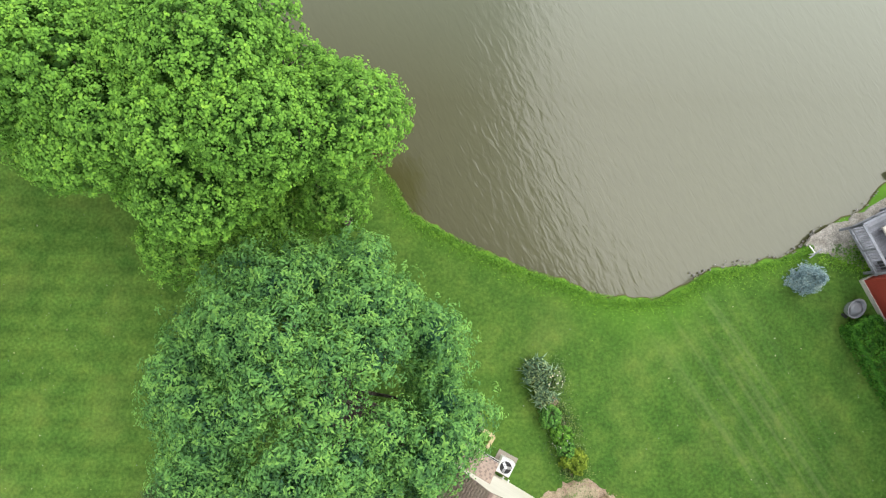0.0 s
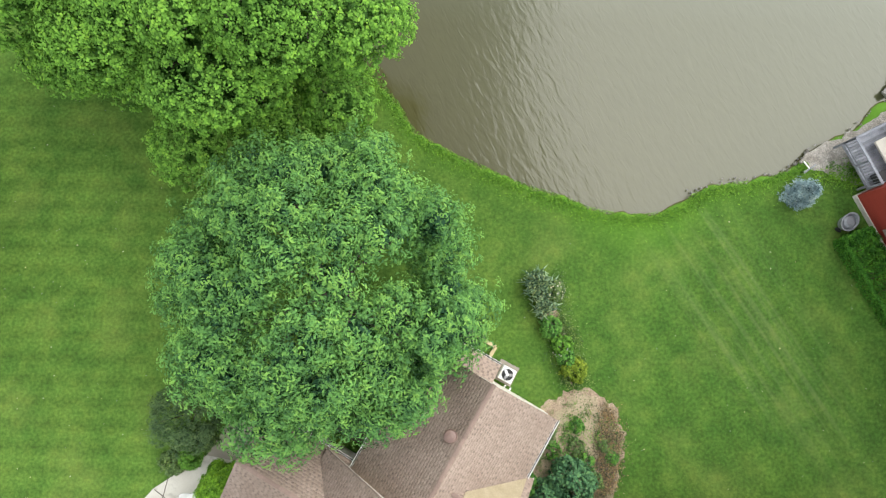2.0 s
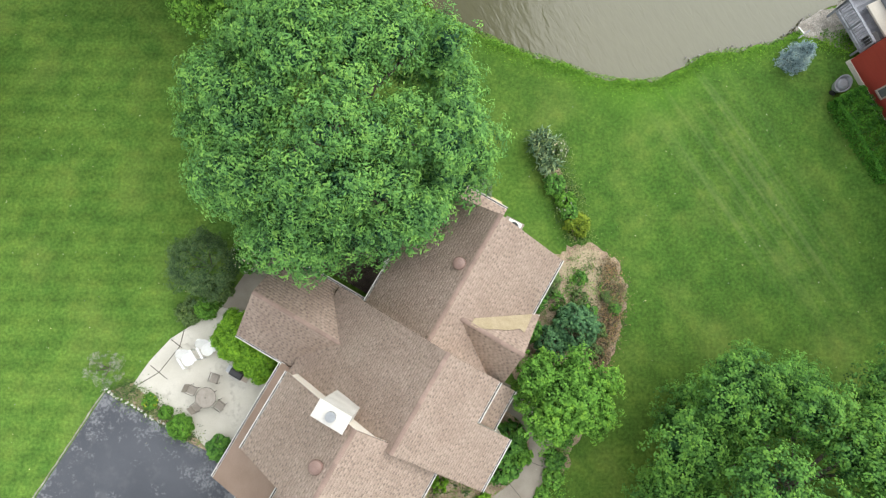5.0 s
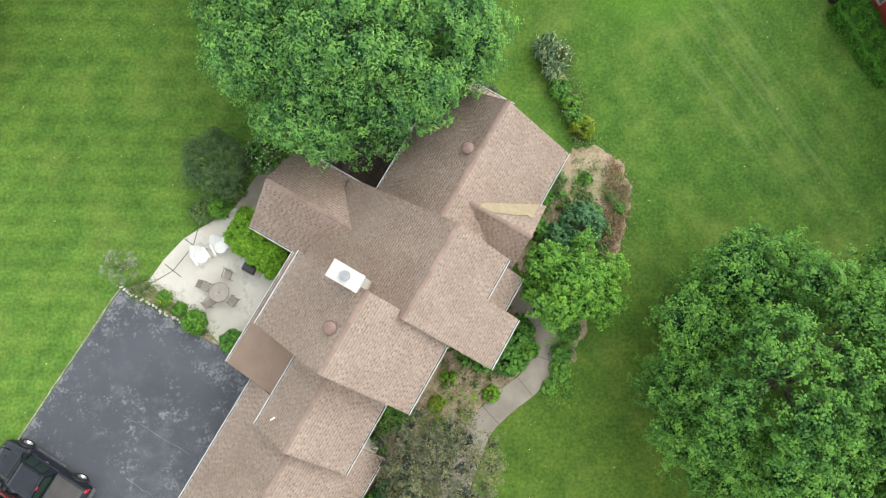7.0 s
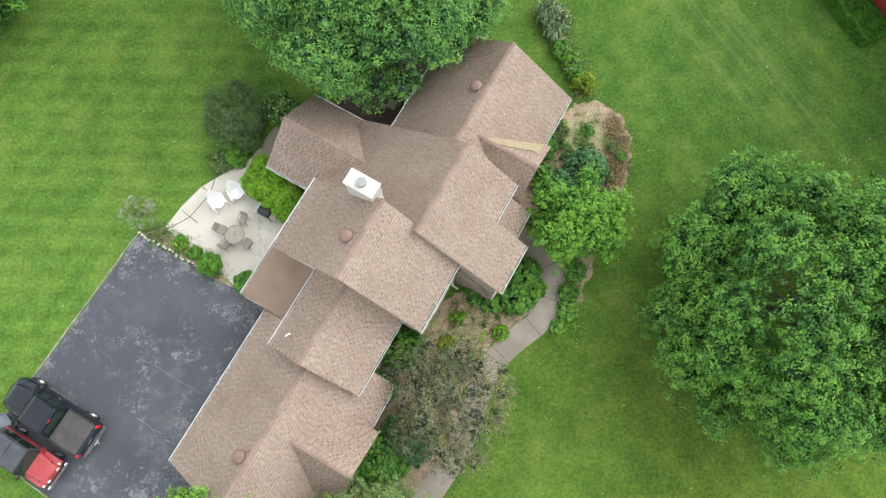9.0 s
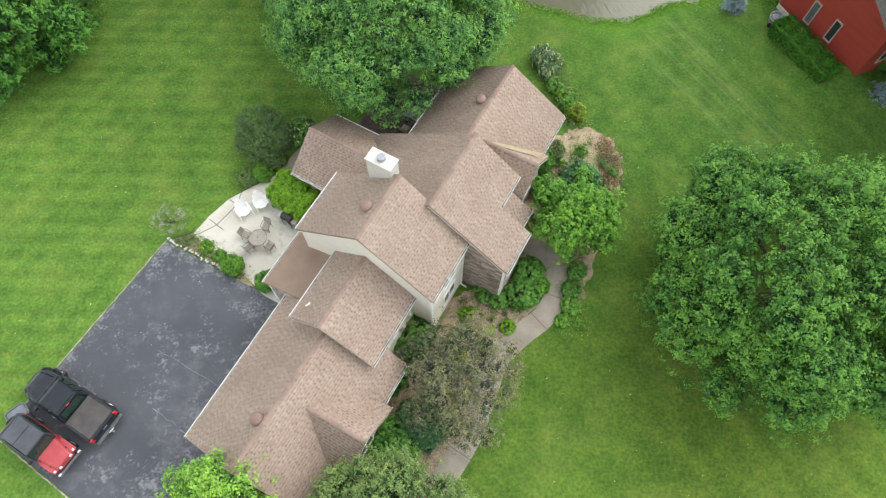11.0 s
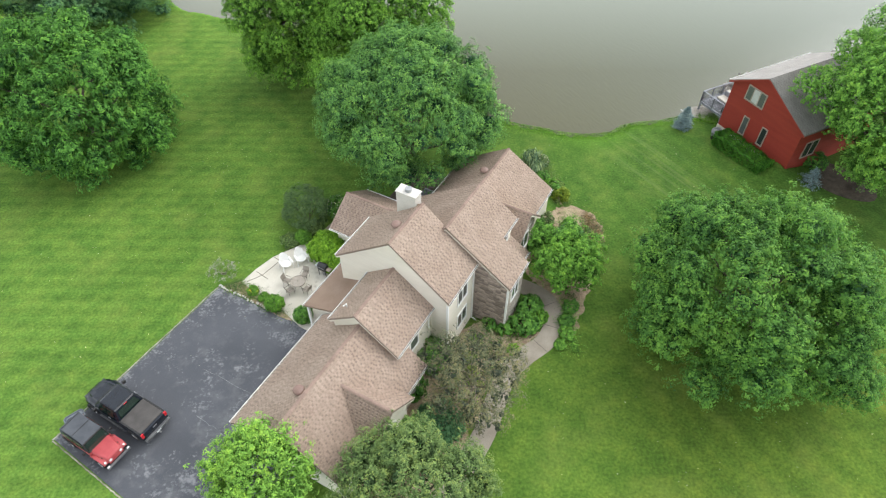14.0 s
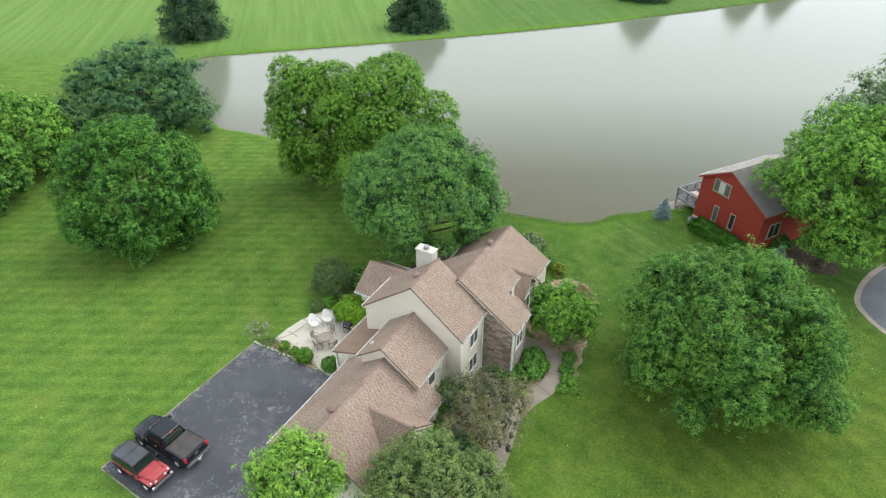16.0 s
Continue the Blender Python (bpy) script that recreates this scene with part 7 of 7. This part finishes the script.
def lounge_chair(m):
    """A white moulded garden armchair: rounded shell back, broad arms, four splayed legs."""
    t = thing("chair", "white moulded plastic garden armchair on the patio", "chair", m, "white armchairs")
    W = M["white"]
    bm = bmesh.new()
    def pan(z, k): return [(0.33 * k * math.cos(2 * math.pi * j / 20), -0.03 + 0.34 * k * math.sin(2 * math.pi * j / 20), z) for j in range(20)]
    loft(bm, [pan(0.36, 0.8), pan(0.38, 1.0), pan(0.42, 1.0), pan(0.41, 0.85), pan(0.39, 0.4)])
    part("seat", bm, W, t)
    bm = bmesh.new()
    rings = []
    for z, y, s in ((0.38, 0.24, 0.30), (0.62, 0.34, 0.34), (0.86, 0.46, 0.30), (0.98, 0.53, 0.16)):
        n = 9
        row = [(s * math.sin(-1.15 + 2.3 * k / (n - 1)) / math.sin(1.15), y - 0.16 * (1 - math.cos(-1.15 + 2.3 * k / (n - 1))), z) for k in range(n)]
        rings.append(row + [(x * 0.94, yy + 0.035, zz) for x, yy, zz in row[::-1]])
    loft(bm, rings)
    part("backrest", bm, W, t)
    for s in (1, -1):
        part("armrest", boxes(((s * 0.30, -0.36, 0.58), (s * 0.42, 0.30, 0.62)), bevel=0.02), W, t)
        for y in (-0.30, 0.24):
            bm = bmesh.new(); tube(bm, (s * 0.40, y * 1.1, 0), (s * 0.34, y, 0.60), 0.035, 0.03, 8)
            part("leg", bm, W, t)
    return t


lc = lounge_chair(pose(-13.5, -13.6, 0.06, 0, 0, 35))
copy_thing(lc, pose(-12.55, -13.1, 0.06, 0, 0, 30))


def grill(m):
    t = thing("barbecue_grill", "black covered barbecue grill with a side shelf on the patio", "grill", m)
    bm = bmesh.new()
    n = 10
    lid = [[(x, 0.28 * math.cos(math.pi * k / n), 0.86 + 0.26 * math.sin(math.pi * k / n)) for k in range(n + 1)] for x in (-0.38, 0.38)]
    loft(bm, lid)
    part("lid", bm, M["black_plastic"], t)
    part("firebox", boxes(((-0.38, -0.27, 0.62), (0.38, 0.27, 0.86)), bevel=0.02), M["black_plastic"], t)
    part("side_shelf", boxes(((0.40, -0.24, 0.82), (0.78, 0.24, 0.86)), bevel=0.01), M["taupe"], t, "brown wooden side shelf")
    part("side_shelf", boxes(((-0.66, -0.22, 0.82), (-0.40, 0.22, 0.86)), bevel=0.01), M["grey_metal"], t, "grey metal side shelf")
    bm = bmesh.new(); tube(bm, (-0.3, -0.33, 0.95), (0.3, -0.33, 0.95), 0.016, n=8); part("handle", bm, M["grey_metal"], t)
    for x in (-0.34, 0.34):
        for y in (-0.22, 0.22):
            part("leg", boxes(((x - 0.02, y - 0.02, 0), (x + 0.02, y + 0.02, 0.62))), M["black_plastic"], t)
        bm = bmesh.new(); tube(bm, (x, 0.25, 0.09), (x, 0.30, 0.09), 0.09, n=14); part("wheel", bm, M["rubber"], t)
    part("gas_bottle", tube(bmesh.new(), (0, 0, 0.02), (0, 0, 0.42), 0.15, 0.14, 16), M["grey_metal"], t)
    return t


grill(pose(-10.85, -14.3, 0.06, 0, 0, -30) @ Matrix.Diagonal((0.85, 0.85, 0.95, 1)))
# dark joints in the patio slab
M["joint"] = mat("joint_filler", (0.105, 0.092, 0.074), (0.16, 0.142, 0.115), 5, 30, 0.3, 0.9, 0.2)
JOINTS = (((-13.9, -12.1), (-14.1, -13.0)), ((-14.1, -13.0), (-15.1, -14.3)), ((-15.1, -14.3), (-16.1, -14.9)), ((-14.55, -12.65), (-14.0, -13.05)), ((-15.55, -13.95), (-14.65, -14.65)))
for a, b in JOINTS:
    j = strip("trim_joint", (*a, 0.061), (*b, 0.061), 0.045, 0.012, M["joint"], None)
    tagged(j, "dark filled joint in the patio concrete", "joint", kind="structure")
WJ = [(4.2, -17.2), (4.3, -18.9), (3.1, -20.5), (1.3, -21.9), (0.35, -23.4), (-0.45, -25.2), (-1.4, -27.2)]
wl = np.array(WALK)
for x, y in WJ:
    i = int(np.argmin(np.hypot(wl[:, 0] - x, wl[:, 1] - y))); i = min(max(i, 1), len(wl) - 2)
    tv = wl[i + 1] - wl[i - 1]; tv /= np.linalg.norm(tv); nv = np.array([-tv[1], tv[0]]) * 0.615
    j = strip("trim_joint", (*(wl[i] - nv), 0.036), (*(wl[i] + nv), 0.036), 0.03, 0.012, M["joint"], None)
    tagged(j, "dark joint across the concrete walk", "joint", kind="structure")

# pale edging stones along the top of the driveway
q = np.random.default_rng(11)
me_stone = STONES[0].copy(); me_stone.materials.clear(); me_stone.materials.append(M["white_stone"])
for k in range(24):
    f = k / 23
    p = np.array([-17.75, -15.2]) * (1 - f) + np.array([-13.9, -17.35]) * f + q.normal(size=2) * 0.05
    ob = new("edging_stone", me_stone)
    ob.matrix_world = pose(p[0], p[1], 0.06, q.uniform(-8, 8), q.uniform(-8, 8), q.uniform(0, 90)) @ Matrix.Diagonal((q.uniform(0.09, 0.17), q.uniform(0.08, 0.13), 0.10, 1))
    tagged(ob, "pale rounded edging stone beside the driveway", "stone", "edging stones")

# pale cracks across the driveway
M["crack"] = mat("crack_filler", (0.10, 0.105, 0.115), (0.26, 0.265, 0.27), 3.0, 14, 0.3, 0.9, 0.3)
for a, b in (((-17.32, -21.62), (-13.89, -23.52)), ((-17.0, -24.67), (-14.88, -26.05))):
    a, b = np.array(a), np.array(b)
    pts = [a + (b - a) * k / 7 + q.normal(size=2) * 0.05 for k in range(8)]
    bm = bmesh.new()
    for k in range(7):
        d = pts[k + 1] - pts[k]; L = np.linalg.norm(d)
        box(bm, (-L / 2, -0.012, -0.004), (L / 2, 0.012, 0.004), 0.0, pose(*((pts[k] + pts[k + 1]) / 2), 0.032, 0, 0, math.degrees(math.atan2(d[1], d[0]))))
    tagged(part("trim_crack", bm, M["crack"], None), "pale filled crack across the driveway", "crack", kind="structure")

# air conditioner on its pad
ac = thing("air_conditioner", "white square air conditioner unit on a concrete pad", "air conditioner", pose(3.05, -7.0, 0, 0, 0, -28))
part("pad", boxes(((-0.55, -0.5, 0.0), (0.5, 0.55, 0.09)), bevel=0.015), M["concrete"], ac)
part("cabinet", boxes(((-0.36, -0.36, 0.09), (0.36, 0.36, 0.80)), bevel=0.04), M["white"], ac)
bm = bmesh.new(); tube(bm, (0, 0, 0.79), (0, 0, 0.812), 0.29, n=28); part("fan_opening", bm, M["black_plastic"], ac, "dark round fan opening")
for k in range(3):
    a = k * 120 + 20
    bm = bmesh.new(); box(bm, (0.05, -0.07, -0.004), (0.26, 0.07, 0.004), 0.0, pose(0, 0, 0.822, 12, 0, a)); part("fan_blade", bm, M["alloy"], ac)
bm = bmesh.new(); tube(bm, (0, 0, 0.815), (0, 0, 0.835), 0.07, n=14); part("hub", bm, M["lamp_white"], ac)
for r in (0.12, 0.20, 0.28):
    bm = bmesh.new()
    for k in range(24):
        a, b = 2 * math.pi * k / 24, 2 * math.pi * (k + 1) / 24
        tube(bm, (r * math.cos(a), r * math.sin(a), 0.845), (r * math.cos(b), r * math.sin(b), 0.845), 0.005, n=4)
    part("guard_ring", bm, M["black_plastic"], ac)
# yellow timber edging by the bay
M["timber"] = mat("fresh_timber", (0.50, 0.41, 0.22), (0.60, 0.50, 0.29), 2, 25, 0.15, 0.8, 0.2, stretch=(1, 1, 1))
tm = thing("timber_edging", "fresh yellow timber edging round a small bed", "edging")
for a, b in (((0.1, -4.3), (2.55, -5.65)), ((2.55, -5.65), (2.2, -6.2))):
    strip("timber", (*a, 0.11), (*b, 0.11), 0.18, 0.20, M["timber"], tm)
# pipes and boxes at the gable foot
mb = thing("utility_meter", "white utility pipes and meter on the gable wall", "meter", pose(0, 0, 0, 0, 0, -30.33))
for x in (6.4, 6.7):
    part("pipe", tube(bmesh.new(), (x, -5.42, 0.3), (x, -5.0, 0.3), 0.045, n=8), M["white"], mb)
part("meter_box", boxes(((7.3, -5.46, 0.9), (7.65, -5.2, 1.5)), bevel=0.02), M["grey_metal"], mb)


# ---- loose cover: bank grass, lawn flowers, bank stones, hidden log ----
def shore_grass():
    q = np.random.default_rng(31)
    line = np.array(SHORE)
    sel = [i for i in range(len(line) - 1) if -14 < line[i, 0] < 19 and line[i, 1] < 18]
    P = []
    for i in sel:
        a, b = line[i], line[i + 1]
        nseg = int(np.linalg.norm(b - a) / 0.0028)
        t = q.random((nseg, 1))
        nv = np.array([-(b - a)[1], (b - a)[0]]) / np.linalg.norm(b - a)
        P.append(a + (b - a) * t - nv * (q.gamma(1.8, 0.20, (nseg, 1)) + 0.03))
    P = np.concatenate(P)
    P = np.concatenate([P, q.uniform(0.03, 0.12, (len(P), 1))], 1)
    N = q.normal(size=P.shape) * 0.6 + [0, 0, 0.8]
    ob = leaf_mesh("bank_grass", P, N, 0.16, M["bank_grass"], None, 0.16, seed=31)
    tagged(ob, "longer bright green grass along the pond edge", "grass", kind="stuff")


M["bank_grass"] = leaf_mat("bank_grass", (0.098, 0.240, 0.024), (0.150, 0.330, 0.034), 0.3)
shore_grass()


def lawn_flowers():
    q = np.random.default_rng(32)
    c = np.concatenate([q.normal((-19, -5), (5, 9), (150, 2)), q.normal((16, -10), (6, 6), (90, 2)), q.uniform((-34, -30), (-24, 10), (70, 2)), q.uniform((3, -32), (24, -22), (60, 2))])
    d = inside_distance(c[:, 0], c[:, 1], SHORE)
    c = c[d < -1]
    P = np.concatenate([c, np.full((len(c), 1), 0.05)], 1)
    ob = leaf_mesh("lawn_flowers", P, q.normal(size=P.shape) * 0.2 + [0, 0, 1], 0.055, M["petal"], None, 0.9, seed=32)
    tagged(ob, "scattered tiny pale clover flowers in the lawn", "flowers", kind="stuff")


cover("patchy grass creeping over the gravel bank", 19.4, 2.6, 23.6, 4.6, 90, M["bank_grass"], 118, within([(19.3, 3.4), (20.4, 3.9), (21.6, 3.9), (23.4, 4.3), (23.4, 3.4), (21.8, 2.6), (20.4, 2.7)]), 0.22, 0.10)
M["petal"] = leaf_mat("petal", (0.40, 0.42, 0.30), (0.55, 0.56, 0.42), 0.2)
lawn_flowers()


def blooms(name, label, x, y, r, h, n, material, seed, size=0.07):
    q = np.random.default_rng(seed)
    d = q.normal(size=(n, 3)); d[:, 2] = np.abs(d[:, 2]); d /= np.linalg.norm(d, axis=1)[:, None]
    P = d * np.array([r, r, h * 0.62]) * 1.02 + np.array([x, y, h * 0.42])
    ob = leaf_mesh(name, P, d + [0, 0, 0.5], size, material, None, 0.9, seed=seed)
    return tagged(ob, label, "flowers", kind="stuff")


blooms("flowers", "small white flowers over a green shrub", -10.4, -8.3, 1.0, 1.5, 170, M["petal"], 33, 0.09)
M["yellow_petal"] = leaf_mat("yellow_petal", (0.55, 0.48, 0.03), (0.65, 0.58, 0.05), 0.2)
blooms("flowers", "small yellow flowers over a low plant", -15.4, -15.75, 0.38, 0.45, 45, M["yellow_petal"], 34, 0.07)
blooms("flowers", "white flowers over the narrow bed", 5.5, -2.8, 0.6, 0.9, 45, M["petal"], 35, 0.09)
blooms("flowers", "white flowers over the narrow bed", 5.9, -5.8, 0.5, 0.75, 22, M["petal"], 36, 0.09)


def bank_stones():
    q = np.random.default_rng(37)
    line = np.array(SHORE)
    sel = [i for i in range(len(line) - 1) if 13 < line[i, 0] < 30 and line[i, 1] < 12]
    me = [m.copy() for m in STONES[:3]]
    for m_, mt in zip(me, (M["gravel"], M["rock"], M["rock"])):
        m_.materials.clear(); m_.materials.append(mt)
    for k in range(80):
        i = sel[int(q.integers(0, len(sel)))]
        p = line[i] + (line[i + 1] - line[i]) * q.random() + q.normal(size=2) * 0.14
        s = q.uniform(0.05, 0.12)
        ob = new("rock", me[int(q.integers(0, 3))])
        ob.matrix_world = pose(p[0], p[1], -0.26, q.uniform(-20, 20), q.uniform(-20, 20), q.uniform(0, 180)) @ Matrix.Diagonal((s, s * q.uniform(0.6, 1), s * 0.9, 1))
        tagged(ob, "small grey rock along the pond edge", "rock", "rocks along the bank")


def riprap():
    """Heaped rocks along the shore behind the red house."""
    q = np.random.default_rng(38)
    line = np.array(SHORE)
    sel = [i for i in range(len(line) - 1) if 24 < line[i, 0] < 42 and line[i, 1] < 18]
    me = [m.copy() for m in STONES[:3]]
    for m_, mt in zip(me, (M["gravel"], M["rock"], M["pale_rock"])):
        m_.materials.clear(); m_.materials.append(mt)
    for k in range(110):
        i = sel[int(q.integers(0, len(sel)))]
        p = line[i] + (line[i + 1] - line[i]) * q.random() + q.normal(size=2) * 0.4
        s = q.uniform(0.2, 0.42)
        ob = new("rock", me[int(q.integers(0, 3))])
        ob.matrix_world = pose(p[0], p[1], -0.12, q.uniform(-30, 30), q.uniform(-30, 30), q.uniform(0, 180)) @ Matrix.Diagonal((s, s * q.uniform(0.5, 1), s * 0.8, 1))
        tagged(ob, "pale angular rock in the heaped shore edging", "rock", "heaped shore rocks")


M["pale_rock"] = mat("pale_rock", (0.30, 0.29, 0.26), (0.44, 0.42, 0.38), 3, 25, 0.3, 0.9, 0.6)
M["rock"] = mat("dark_rock", (0.17, 0.16, 0.14), (0.30, 0.28, 0.25), 3, 25, 0.3, 0.9, 0.6)
bank_stones()
riprap()
tb = thing("tree_stump", "brown cut stump at the shore under the trees", "stump", pose(-5.0, 5.3, 0))
part("stump", tube(bmesh.new(), (0, 0, -0.05), (0, 0, 0.35), 0.28, 0.24, 14), M["bark"], tb)
